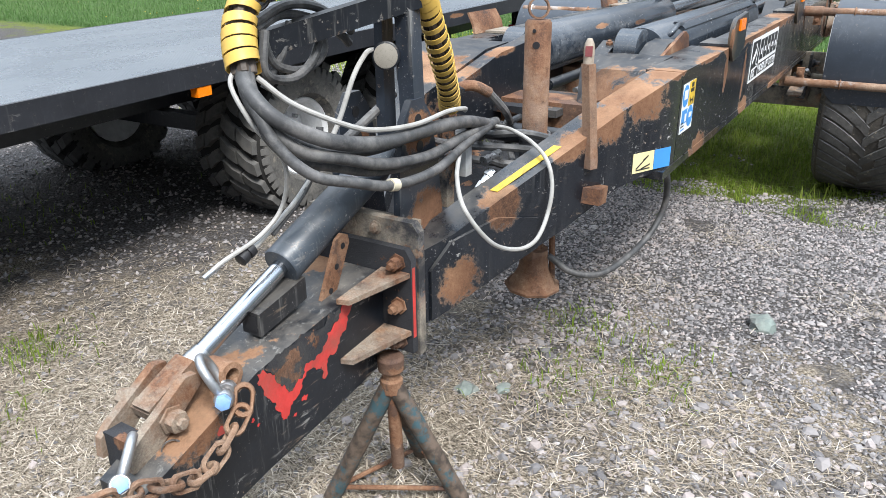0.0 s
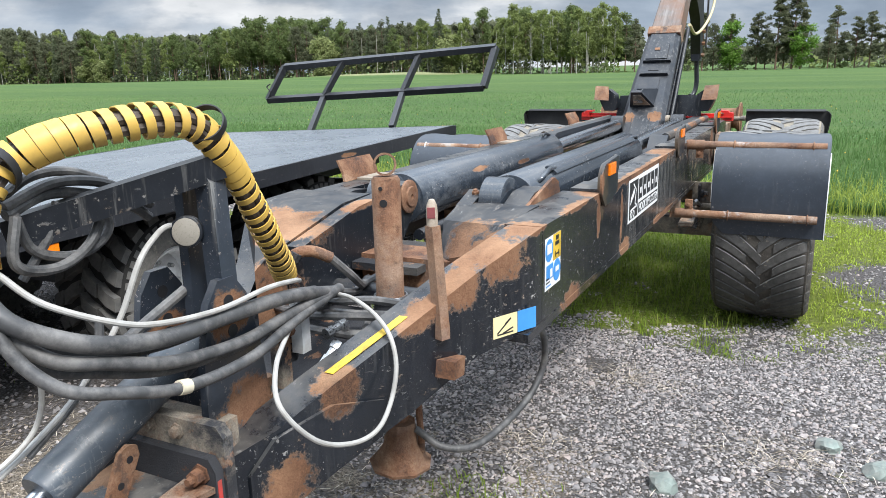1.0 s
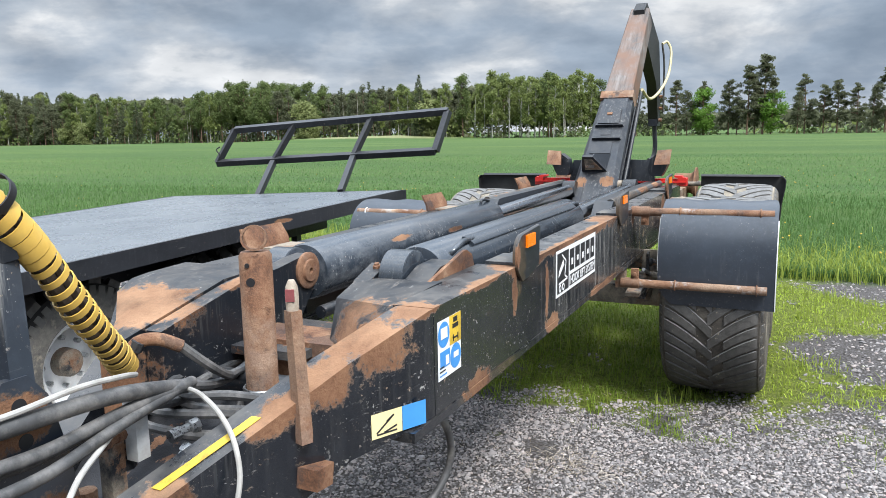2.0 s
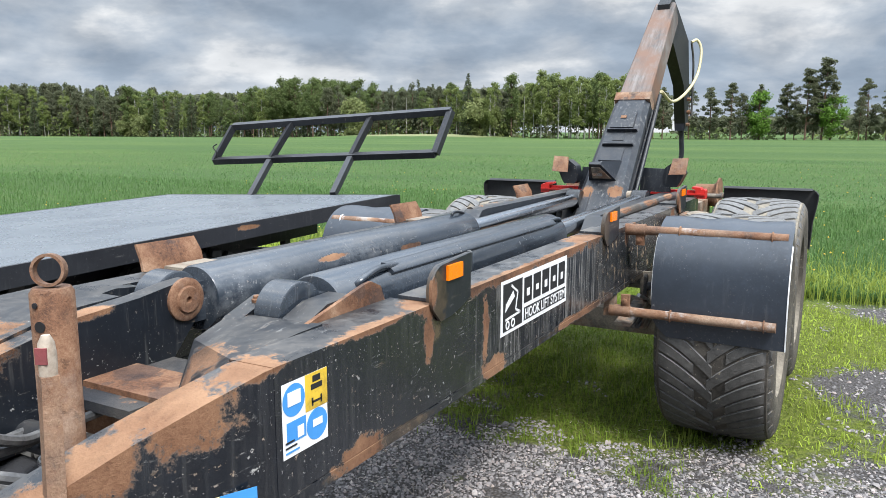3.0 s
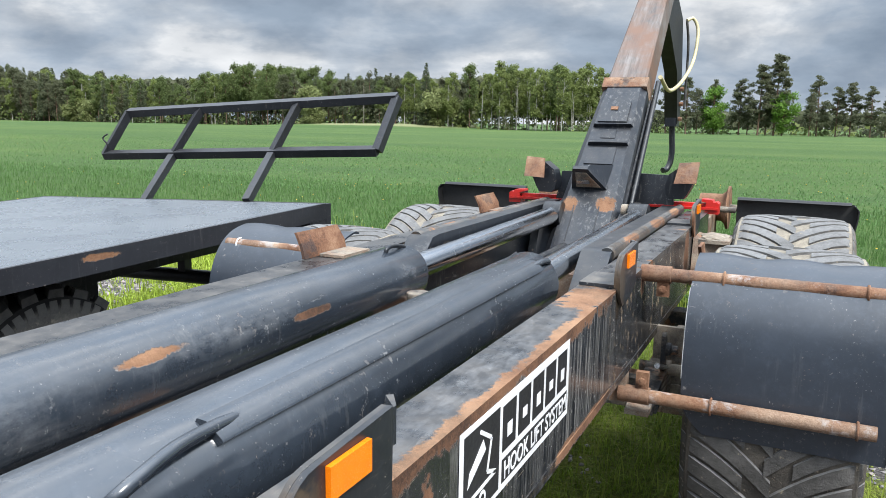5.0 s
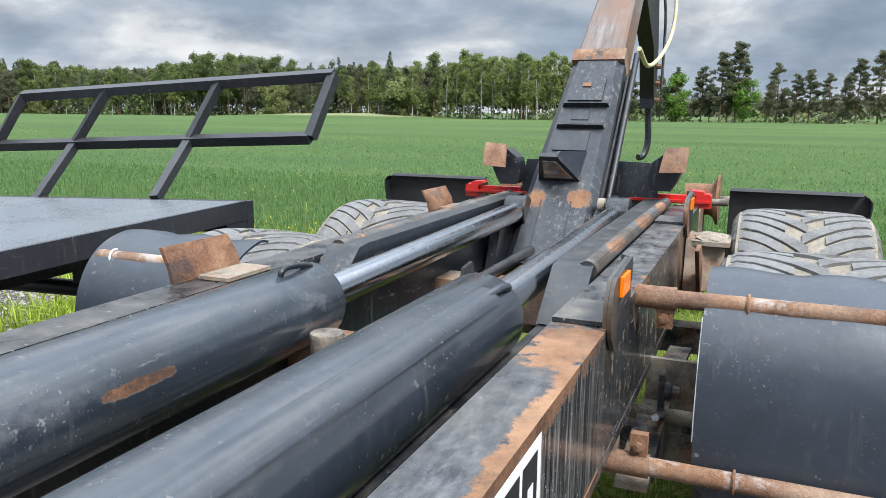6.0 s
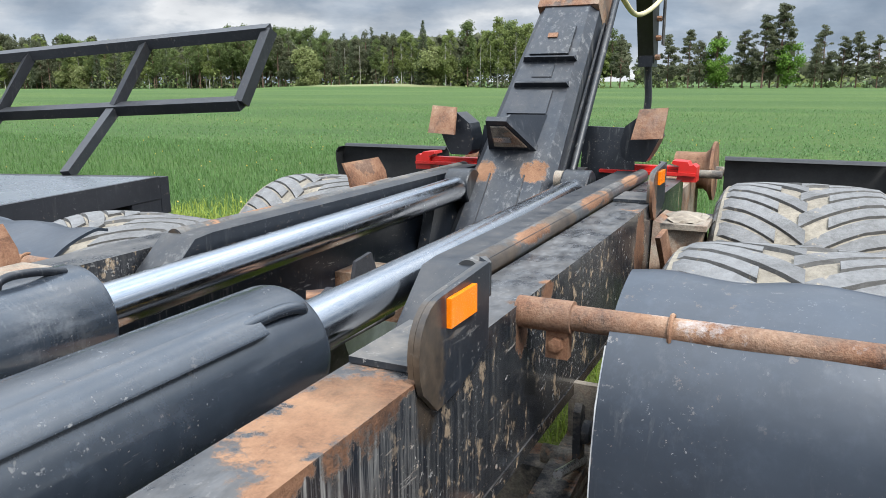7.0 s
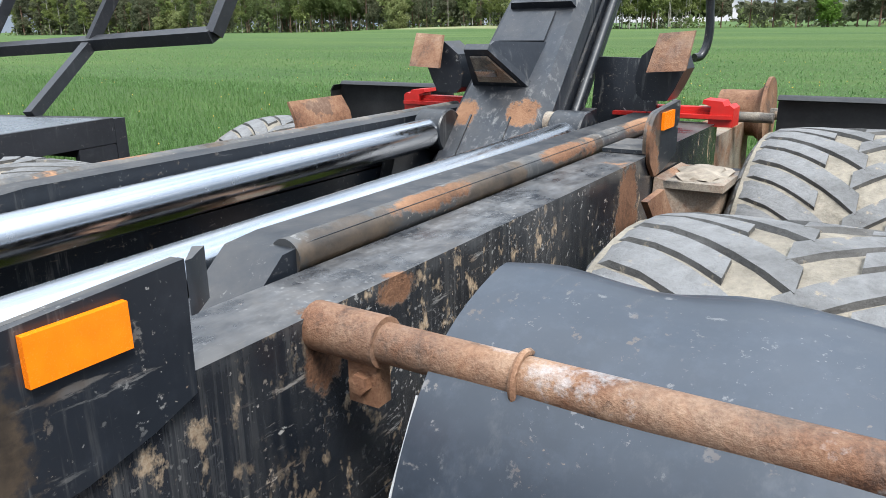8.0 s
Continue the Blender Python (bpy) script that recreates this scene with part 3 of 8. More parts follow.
def ground_mat():
    k = Mat("ground")
    p = k.xyz()
    big, mid, fine = k.noise(0.9, 6, 0.6), k.noise(5, 7, 0.65), k.noise(60, 6, 0.7)
    cells = k.voronoi(70, "Color")
    cd = k.voronoi(70, "Distance")
    grey = k.mix(0.80, (0.18, 0.172, 0.168), k.ramp(k.math("MULTIPLY", k.mix(1.0, cells, (1, 0, 0), "MULTIPLY"), 1.0), (0.0, (0.07, 0.067, 0.070)), (0.45, (0.185, 0.168, 0.165)), (0.8, (0.30, 0.255, 0.240)), (1.0, (0.44, 0.405, 0.385))))
    # gaps between the drawn stones darkened, their shade put into the colour
    grey = k.mix(k.range(cd, 0.32, 0.68), grey, (0.058, 0.052, 0.048))
    # dark end of the ramp is shadow painted between the straws
    straw = k.ramp(k.noise(75, 8, 0.78, stretch=(1, 1.9, 1)), (0.40, (0.038, 0.029, 0.021)), (0.5, (0.22, 0.183, 0.138)), (0.60, (0.47, 0.405, 0.32)))
    # straw lies thick round the drawbar, thinner outward
    near = k.blob(-0.5, 1.5, 0, 2.7, 1.0, 0.8, 1.0)
    near = k.math("MAXIMUM", near, k.math("MULTIPLY", k.blob(0.75, 2.35, 0, 1.3), 0.8))
    s = k.range(k.math("ADD", k.math("MULTIPLY", near, 0.85), k.math("MULTIPLY", k.math("SUBTRACT", k.math("ADD", k.math("MULTIPLY", big, 0.5), k.math("MULTIPLY", mid, 0.5)), 0.5), 2.2)), 0.28, 0.55)
    col = k.mix(s, grey, straw)
    # turf under and beside the wheels, up to the field
    turf_col = k.ramp(k.noise(28, 7, 0.7), (0.3, (0.040, 0.052, 0.010)), (0.5, (0.10, 0.125, 0.020)), (0.7, (0.19, 0.20, 0.05)))
    t = k.math("MAXIMUM", k.blob(0.5, 7.6, 0, 3.45, 0.95, 1.0, 1.0), k.math("MULTIPLY", k.blob(-2.6, 8.5, 0, 4.0, 1.6, 0.8, 1.0), 0.9))
    t = k.math("MAXIMUM", t, k.math("MULTIPLY", k.blob(2.3, 7.0, 0, 2.2, 1.0, 1.0, 1.0), 0.6))
    t = k.math("MAXIMUM", t, k.range(p[1], 7.2, 9.6, 0.0, 0.42))
    bare = k.math("MAXIMUM", k.blob(2.9, 9.1, 0, 0.7, 2.2, 1.0, 1.0), k.math("MAXIMUM", k.blob(2.0, 6.8, 0, 0.8), k.blob(-5.3, 8.0, 0, 1.2)))
    t = k.math("SUBTRACT", t, k.math("MULTIPLY", bare, 0.9))
    t = k.math("ADD", t, k.math("MULTIPLY", k.blob(0.3, 5.45, 0, 0.65, 0.7, 1.0, 1.0), 0.5))
    t = k.range(k.math("ADD", t, k.math("ADD", k.math("MULTIPLY", k.math("SUBTRACT", mid, 0.5), 0.9), k.math("MULTIPLY", k.math("SUBTRACT", big, 0.5), 0.7))), 0.20, 0.36)
    col = k.mix(t, col, turf_col)
    # the field
    rows = k.noise(3.0, 6, 0.65, stretch=(0.35, 1, 1))
    field_col = k.ramp(k.math("ADD", k.math("MULTIPLY", k.noise(0.06, 4, 0.6, stretch=(0.5, 1.6, 1)), 0.6), k.math("MULTIPLY", rows, 0.4)), (0.34, (0.036, 0.074, 0.022)), (0.5, (0.056, 0.098, 0.027)), (0.64, (0.090, 0.132, 0.036)))
    f = k.range(k.math("ADD", p[1], k.math("MULTIPLY", mid, 0.5)), 9.5, 9.9)
    bank = k.range(k.math("ADD", k.blob(-86, 150, 1.0, 26, 1.0, 0.4, 1.0), k.math("MULTIPLY", k.math("SUBTRACT", k.noise(0.3, 5), 0.5), 0.5)), 0.15, 0.45)
    field_col = k.mix(bank, field_col, (0.19, 0.20, 0.10))
    col = k.mix(f, col, field_col)
    k.set(Base_Color=col, Roughness=0.95, Specular_IOR_Level=0.2)
    k.bump(k.math("ADD", k.math("MULTIPLY", cd, -0.8), k.math("ADD", fine, k.math("MULTIPLY", mid, 1.5))), 0.8, 0.02)
    return k.m


M_GROUND = ground_mat()


# ---- building helpers ----
def part(name, bm, material, parent=None, label="", bevel=0.0, smooth=38, kind=""):
    """Links a bmesh as one mesh object under a thing or part."""
    if bevel:
        sharp = [ed for ed in bm.edges if len(ed.link_faces) == 2 and ed.calc_face_angle(0) > radians(25)]
        bmesh.ops.bevel(bm, geom=sharp, offset=bevel, segments=2, affect="EDGES", clamp_overlap=True)
    bmesh.ops.recalc_face_normals(bm, faces=bm.faces)
    me = bpy.data.meshes.new(name)
    bm.to_mesh(me)
    bm.free()
    me.materials.append(material)
    if smooth:
        me.shade_smooth()
        me.set_sharp_from_angle(angle=radians(smooth))
    ob = new(name, me)
    if parent:
        ob.parent = parent
    if label:
        tagged(ob, label)
    if kind:
        tagged(ob, kind=kind)
    return ob


def thing(name, label, category, group="", at=(0, 0, 0)):
    ob = new(name)
    ob.location = at
    return tagged(ob, label, category, group)


def B():
    return bmesh.new()


def box(bm, x0, x1, y0, y1, z0, z1):
    v = [bm.verts.new((x, y, z)) for x in (x0, x1) for y in (y0, y1) for z in (z0, z1)]
    for f in ((0, 1, 3, 2), (4, 6, 7, 5), (0, 4, 5, 1), (2, 3, 7, 6), (0, 2, 6, 4), (1, 5, 7, 3)):
        bm.faces.new([v[i] for i in f])
    return bm


def prism(bm, pts, axis, a, b):
    """A polygon in the two other axes (in order), pushed along the axis from a to b."""
    def at(p, s):
        return {"x": (s, p[0], p[1]), "y": (p[0], s, p[1]), "z": (p[0], p[1], s)}[axis]
    lo, hi = [bm.verts.new(at(p, a)) for p in pts], [bm.verts.new(at(p, b)) for p in pts]
    bm.faces.new(lo)
    bm.faces.new(hi[::-1])
    for i in range(len(pts)):
        j = (i + 1) % len(pts)
        bm.faces.new((lo[i], hi[i], hi[j], lo[j]))
    return bm


def loft(bm, rings, caps=True):
    """Closed rings of equally many points joined in order."""
    rows = [[bm.verts.new(p) for p in ring] for ring in rings]
    n = len(rows[0])
    for r0, r1 in zip(rows, rows[1:]):
        for i in range(n):
            bm.faces.new((r0[i], r0[(i + 1) % n], r1[(i + 1) % n], r1[i]))
    if caps:
        bm.faces.new(rows[0][::-1])
        bm.faces.new(rows[-1])
    return bm


def smooth_path(pts, steps=6):
    """Catmull-Rom through the points."""
    p = [Vector(q) for q in pts]
    p = [p[0] * 2 - p[1]] + p + [p[-1] * 2 - p[-2]]
    res = []
    for i in range(1, len(p) - 2):
        a, b, c, d = p[i - 1:i + 3]
        for s in range(steps):
            t = s / steps
            res.append(0.5 * (2 * b + (c - a) * t + (2 * a - 5 * b + 4 * c - d) * t * t + (3 * b - a - 3 * c + d) * t ** 3))
    res.append(p[-2])
    return res


def frames(pts):
    """Tangent and two turning-free normals along a path."""
    tang = [(pts[min(i + 1, len(pts) - 1)] - pts[max(i - 1, 0)]).normalized() for i in range(len(pts))]
    u = tang[0].orthogonal().normalized()
    res = []
    for t in tang:
        u = (u - t * u.dot(t)).normalized()
        res.append((t, u, t.cross(u)))
    return res


def tube(bm, pts, r, n=8, smooth=6, caps=True):
    path = smooth_path(pts, smooth) if smooth else [Vector(p) for p in pts]
    rings = []
    for p, (t, u, w) in zip(path, frames(path)):
        rings.append([p + (u * math.cos(a) + w * math.sin(a)) * r for a in (2 * math.pi * i / n for i in range(n))])
    return loft(bm, rings, caps)


def rod(bm, p, q, r, n=20, r2=None):
    p, q = Vector(p), Vector(q)
    t = (q - p).normalized()
    u = t.orthogonal().normalized()
    w = t.cross(u)
    def ring(c, s):
        return [c + (u * math.cos(a) + w * math.sin(a)) * s for a in (2 * math.pi * i / n for i in range(n))]
    return loft(bm, [ring(p, r), ring(q, r if r2 is None else r2)])


def turned(bm, p, axis, profile, n=28):
    """A solid of revolution: profile of (distance along the axis, radius) from p."""
    p, t = Vector(p), Vector(axis).normalized()
    u = t.orthogonal().normalized()
    w = t.cross(u)
    return loft(bm, [[p + t * d + (u * math.cos(a) + w * math.sin(a)) * r for a in (2 * math.pi * i / n for i in range(n))] for d, r in profile])


def band(bm, p, axis, big, wide, thick, n=30):
    """An open flat ring: inner radius, width along the axis, thickness."""
    p, t = Vector(p), Vector(axis).normalized()
    u = t.orthogonal().normalized()
    w = t.cross(u)
    prof = [(-wide / 2, big), (wide / 2, big), (wide / 2, big + thick), (-wide / 2, big + thick), (-wide / 2, big)]
    loft(bm, [[p + t * d + (u * math.cos(a) + w * math.sin(a)) * r for a in (2 * math.pi * i / n for i in range(n))] for d, r in prof], False)
    bmesh.ops.remove_doubles(bm, verts=bm.verts, dist=1e-5)
    return bm


def bar(bm, p, q, w, h, up=(0, 0, 1)):
    """A straight bar of rectangular section from p to q."""
    p, q, up = Vector(p), Vector(q), Vector(up)
    t = (q - p).normalized()
    s = t.cross(up).normalized()
    u = s.cross(t)
    c = [(-w / 2, -h / 2), (w / 2, -h / 2), (w / 2, h / 2), (-w / 2, h / 2)]
    return loft(bm, [[e + s * a + u * b for a, b in c] for e in (p, q)])


def ring_mesh(bm, centre, axis, big, small, n=20, m=8):
    c, t = Vector(centre), Vector(axis).normalized()
    u = t.orthogonal().normalized()
    w = t.cross(u)
    rows = []
    for i in range(n):
        a = 2 * math.pi * i / n
        d = u * math.cos(a) + w * math.sin(a)
        rows.append([bm.verts.new(c + d * (big + small * math.cos(b)) + t * small * math.sin(b)) for b in (2 * math.pi * j / m for j in range(m))])
    for i in range(n):
        r0, r1 = rows[i], rows[(i + 1) % n]
        for j in range(m):
            bm.faces.new((r0[j], r0[(j + 1) % m], r1[(j + 1) % m], r1[j]))
    return bm


def words(text, size, matrix, material, name, parent):
    """Lettering as a flat mesh in the plane of the matrix."""
    cu = bpy.data.curves.new("lettering", "FONT")
    cu.body, cu.size, cu.align_x, cu.extrude = text, size, "CENTER", 0.0004
    cu.offset = size * 0.012
    tmp = new("lettering", cu)
    bpy.context.view_layer.update()
    me = bpy.data.meshes.new_from_object(tmp.evaluated_get(bpy.context.evaluated_depsgraph_get()))
    bpy.data.objects.remove(tmp)
    bpy.data.curves.remove(cu)
    me.transform(matrix)
    me.materials.clear()
    me.materials.append(material)
    ob = new(name, me)
    ob.parent = parent
    return ob


# ---- ground, field and woods ----
def ease(v, a, b):
    t = min(1.0, max(0.0, (v - a) / (b - a)))
    return t * t * (3 - 2 * t)


def ground_z(x, y):
    z = 0.02 - 0.09 * ease(y, 3.2, 5.6)
    z += ease(y, 9.3, 10.0) * 0.03
    z += 0.06 * ease(y, 10.0, 60.0)
    # a low knoll at the edge of the woods
    z += 1.35 * math.exp(-((x + 88) / 17) ** 2 - ((y - 152) / 12) ** 2)
    if -6 < x < 6 and -2 < y < 9.5:
        z += 0.016 * noise.noise((x * 1.3, y * 1.3, 0)) + 0.007 * noise.noise((x * 5, y * 5, 3))
    return z


def spaced(edges):
    res = []
    for (a, b, step) in edges:
        v = a
        while v < b - 1e-6:
            res.append(v)
            v += step
    return res + [edges[-1][1]]


xs = spaced(((-900, -260, 80), (-260, -40, 20), (-40, -8, 4), (-8, -4, 0.5), (-4, 4, 0.11), (4, 8, 0.5), (8, 40, 4), (40, 200, 20), (200, 900, 100)))
ys = spaced(((-300, -20, 40), (-20, -2, 2), (-2, 9.2, 0.11), (9.2, 10.4, 0.3), (10.4, 40, 3), (40, 240, 10), (240, 1200, 120)))
verts = [(x, y, ground_z(x, y)) for y in ys for x in xs]
w = len(xs)
quads = [(j * w + i, j * w + i + 1, (j + 1) * w + i + 1, (j + 1) * w + i) for j in range(len(ys) - 1) for i in range(w - 1)]
me = bpy.data.meshes.new("ground")
me.from_pydata(verts, [], quads)
me.materials.append(M_GROUND)
me.shade_smooth()
tagged(new("ground", me), "grey gravel yard with straw beside a green field", "ground", kind="structure")

rng = np.random.default_rng(7)


def heap(name, verts, faces, material, label, category):
    """One object of kind stuff, from arrays."""
    mesh = bpy.data.meshes.new(name)
    mesh.from_pydata(verts.tolist(), [], faces.tolist())
    mesh.materials.append(material)
    return tagged(new(name, mesh), label, category, kind="stuff")


def gz_array(xy):
    return np.array([ground_z(float(a), float(b)) for a, b in xy])


def turf_share(xy):
    """How likely turf is at a place."""
    d1 = np.sqrt(((xy[:, 0] - 0.5) / 0.95) ** 2 + (xy[:, 1] - 7.6) ** 2)
    t = 1 - d1 / 3.45
    t = np.maximum(t, (1 - np.sqrt(((xy[:, 0] + 2.6) / 1.6) ** 2 + ((xy[:, 1] - 8.5) / 0.8) ** 2) / 4.0) * 0.9)
    t = np.maximum(t, (1 - np.sqrt((xy[:, 0] - 2.3) ** 2 + (xy[:, 1] - 7.0) ** 2) / 2.2) * 0.6)
    t = np.maximum(t, np.clip((xy[:, 1] - 7.2) / 2.4, 0, 1) * 0.42)
    t = t - 0.9 * np.clip(1 - np.sqrt(((xy[:, 0] - 2.9) / 2.2) ** 2 + (xy[:, 1] - 9.1) ** 2) / 0.7, 0, 1)
    t = t - 0.9 * np.clip(1 - np.sqrt((xy[:, 0] - 2.0) ** 2 + (xy[:, 1] - 6.8) ** 2) / 0.8, 0, 1)
    t = t - 0.9 * np.clip(1 - np.sqrt((xy[:, 0] + 5.3) ** 2 + (xy[:, 1] - 8.0) ** 2) / 1.2, 0, 1)
    t = t + 0.5 * np.clip(1 - np.sqrt(((xy[:, 0] - 0.3) / 0.7) ** 2 + (xy[:, 1] - 5.45) ** 2) / 0.65, 0, 1)
    n = np.array([noise.fractal((float(a) * 2, float(b) * 2, 5.0), 1.0, 2.0, 3) for a, b in xy])
    return t + n * 0.55


def stones(count, lo, hi, x0, x1, y0, y1, fine=False):
    """Scattered stones: small ones with eight faces, large ones with twenty."""
    if fine:
        base = np.array([(1, 0, 0), (-1, 0, 0), (0, 1, 0), (0, -1, 0), (0, 0, 1), (0, 0, -1)], float)
        tri = np.array([(0, 2, 4), (2, 1, 4), (1, 3, 4), (3, 0, 4), (2, 0, 5), (1, 2, 5), (3, 1, 5), (0, 3, 5)])
    else:
        phi = (1 + 5 ** 0.5) / 2
        base = np.array([(-1, phi, 0), (1, phi, 0), (-1, -phi, 0), (1, -phi, 0), (0, -1, phi), (0, 1, phi), (0, -1, -phi), (0, 1, -phi), (phi, 0, -1), (phi, 0, 1), (-phi, 0, -1), (-phi, 0, 1)], float)
        base /= np.linalg.norm(base[0])
        tri = np.array([(0, 11, 5), (0, 5, 1), (0, 1, 7), (0, 7, 10), (0, 10, 11), (1, 5, 9), (5, 11, 4), (11, 10, 2), (10, 7, 6), (7, 1, 8), (3, 9, 4), (3, 4, 2), (3, 2, 6), (3, 6, 8), (3, 8, 9), (4, 9, 5), (2, 4, 11), (6, 2, 10), (8, 6, 7), (9, 8, 1)])
    k = len(base)
    xy = np.column_stack((rng.uniform(x0, x1, count), rng.uniform(y0, y1, count)))
    xy = xy[turf_share(xy) < 0.36]
    # thin out towards the rim of the patch
    rim = np.minimum(np.minimum(xy[:, 0] - x0, x1 - xy[:, 0]), np.minimum(xy[:, 1] - y0, y1 - xy[:, 1])) / min(1.3, 0.3 * (x1 - x0))
    xy = xy[rng.uniform(0, 1, len(xy)) < np.clip(rim, 0, 1) + 0.02]
    near = np.exp(-((xy[:, 0] + 0.5) ** 2 + ((xy[:, 1] - 1.4) / 0.8) ** 2) / 2.2)
    xy = xy[rng.uniform(0, 1, len(xy)) > near * 0.7]
    n = len(xy)
    size = lo * (hi / lo) ** (rng.uniform(0, 1, n) ** 2.0)
    shape = rng.uniform(0.6, 1.25, (n, 1, 3)) * np.array([1, 1, 0.75])
    v = base[None] * shape * (1 + rng.uniform(-0.25, 0.25, (n, k, 1)))
    if fine:
        v = v + rng.uniform(-0.3, 0.3, (n, k, 3))
    a = rng.uniform(0, 6.28, n)
    ca, sa = np.cos(a)[:, None], np.sin(a)[:, None]
    v = np.stack((v[:, :, 0] * ca - v[:, :, 1] * sa, v[:, :, 0] * sa + v[:, :, 1] * ca, v[:, :, 2]), 2) * size[:, None, None]
    v += np.column_stack((xy, gz_array(xy) + size * 0.25))[:, None, :]
    f = tri[None] + (np.arange(n) * k)[:, None, None]
    return v.reshape(-1, 3), f.reshape(-1, 3)


heap("gravel", *stones(150000, 0.0058, 0.0115, -1.3, 3.9, 0.2, 5.9, True), M_STONE, "loose grey and pinkish fine crushed gravel", "gravel")
heap("gravel", *stones(7500, 0.010, 0.020, -1.4, 5.2, -1.2, 7.2), M_STONE, "coarser grey and pinkish crushed stones", "gravel")
heap("gravel", *stones(2600, 0.012, 0.026, -0.4, 2.8, 0.3, 3.0), M_STONE, "larger pale crushed stones lying in the straw", "gravel")
heap("gravel", *stones(26000, 0.008, 0.017, -6.0, 0.2, -0.8, 7.2, True), M_STONE, "loose grey gravel beside the flatbed", "gravel")
heap("gravel", *stones(9000, 0.012, 0.024, -7.2, -3.4, 6.4, 9.8, True), M_STONE, "pale loose gravel behind the flatbed", "gravel")
heap("gravel", *stones(16000, 0.009, 0.018, 0.8, 7.5, 5.0, 10.2, True), M_STONE, "loose grey gravel between weeds", "gravel")


def strands(xy, length, width, lean, lift, material_ground=True, flat=False):
    """Thin pointed blades (three triangles each) rooted at the places xy."""
    n = len(xy)
    a = rng.uniform(0, 6.28, n)
    ln = length * rng.uniform(0.55, 1.3, n)
    wd = width * rng.uniform(0.7, 1.3, n)
    le = lean * rng.uniform(0.2, 1.6, n)
    z0 = gz_array(xy) + lift
    root = np.column_stack((xy, z0))
    side = np.column_stack((-np.sin(a), np.cos(a), np.zeros(n))) * wd[:, None] / 2
    out = np.column_stack((np.cos(a), np.sin(a), np.zeros(n)))
    if flat:
        rise = rng.uniform(-0.04, 0.22, n)
        mid = root + out * (ln * 0.5)[:, None] + np.column_stack((np.zeros(n), np.zeros(n), rise * ln * 0.7))
        tip = root + out * ln[:, None] + np.column_stack((np.zeros(n), np.zeros(n), rise * ln * 0.3))
    else:
        mid = root + out * (le * ln * 0.35)[:, None] + np.column_stack((np.zeros(n), np.zeros(n), ln * 0.6))
        tip = root + out * (le * ln)[:, None] + np.column_stack((np.zeros(n), np.zeros(n), ln * np.clip(1 - le * 0.4, 0.3, 1)))
    v = np.stack((root - side, root + side, mid + side * 0.8, mid - side * 0.8, tip), 1)
    f = np.array([(0, 1, 2), (0, 2, 3), (3, 2, 4)])[None] + (np.arange(n) * 5)[:, None, None]
    return v.reshape(-1, 3), f.reshape(-1, 3)


# straw litter round the drawbar and in drifts on the gravel
xy = np.concatenate((rng.normal((-0.75, 1.45), (0.72, 0.62), (21000, 2)), rng.normal((0.1, 1.3), (0.7, 0.5), (5000, 2)), rng.normal((0.55, 2.2), (0.4, 0.25), (3000, 2)), np.column_stack((rng.uniform(-1.5, 3.6, 3200), rng.uniform(0.4, 5.6, 3200)))))
heap("straw", *strands(xy, 0.058, 0.0024, 0, 0.008, flat=True), M_STRAW, "dry pale straw scattered on the gravel", "straw")
drift = np.concatenate([rng.normal(c, (0.16, 0.10), (220, 2)) for c in ((1.75, 3.05), (1.3, 3.55), (0.55, 4.1), (0.75, 2.45), (1.25, 2.28), (1.05, 2.15), (1.9, 2.4), (0.3, 3.2), (2.2, 3.6), (2.0, 3.3))])
heap("straw", *strands(drift, 0.085, 0.0022, 0, 0.010, flat=True), M_STRAW, "small drifts of dry straw on the gravel", "straw")

# turf
cand = np.column_stack((rng.uniform(-6.5, 5.0, 120000), rng.uniform(4.6, 9.7, 120000)))
cand = cand[turf_share(cand) + rng.uniform(-0.14, 0.14, len(cand)) > 0.30]
# blades under the trailer take the tone with its shade painted in
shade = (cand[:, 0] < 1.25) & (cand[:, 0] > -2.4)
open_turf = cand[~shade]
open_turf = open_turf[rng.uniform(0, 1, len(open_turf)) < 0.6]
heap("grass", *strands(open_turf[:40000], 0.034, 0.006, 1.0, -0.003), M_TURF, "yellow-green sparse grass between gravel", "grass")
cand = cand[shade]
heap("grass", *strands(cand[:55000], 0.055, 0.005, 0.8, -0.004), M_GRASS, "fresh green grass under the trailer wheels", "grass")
tufts = np.concatenate([rng.normal(c, s, (n, 2)) for c, s, n in (((-1.45, 1.5), 0.10, 260), ((-1.15, 1.05), 0.10, 200), ((-0.75, 0.75), 0.05, 80), ((0.30, 2.75), 0.10, 130), ((0.62, 2.55), 0.12, 160), ((0.35, 2.35), 0.12, 120), ((-2.6, 4.4), 0.3, 700), ((-3.0, 2.3), 0.4, 260), ((2.3, 4.9), 0.3, 500))])
heap("grass", *strands(tufts, 0.05, 0.0045, 0.7, -0.004), M_GRASS, "small tufts of green weed in the gravel", "weeds")
rank = np.concatenate([rng.normal(c, s, (n, 2)) for c, s, n in (((-4.75, 8.25), 0.28, 700), ((-4.2, 8.9), 0.4, 900), ((-5.5, 8.9), 0.3, 500), ((-3.9, 7.3), 0.3, 500))])
heap("grass", *strands(rank, 0.20, 0.010, 0.7, -0.004), M_TURF, "rank bright green grass behind the flatbed", "grass")
weeds = np.column_stack((rng.uniform(-0.2, 3.4, 420), rng.uniform(5.0, 9.2, 420)))
weeds = weeds[turf_share(weeds) > 0.34]
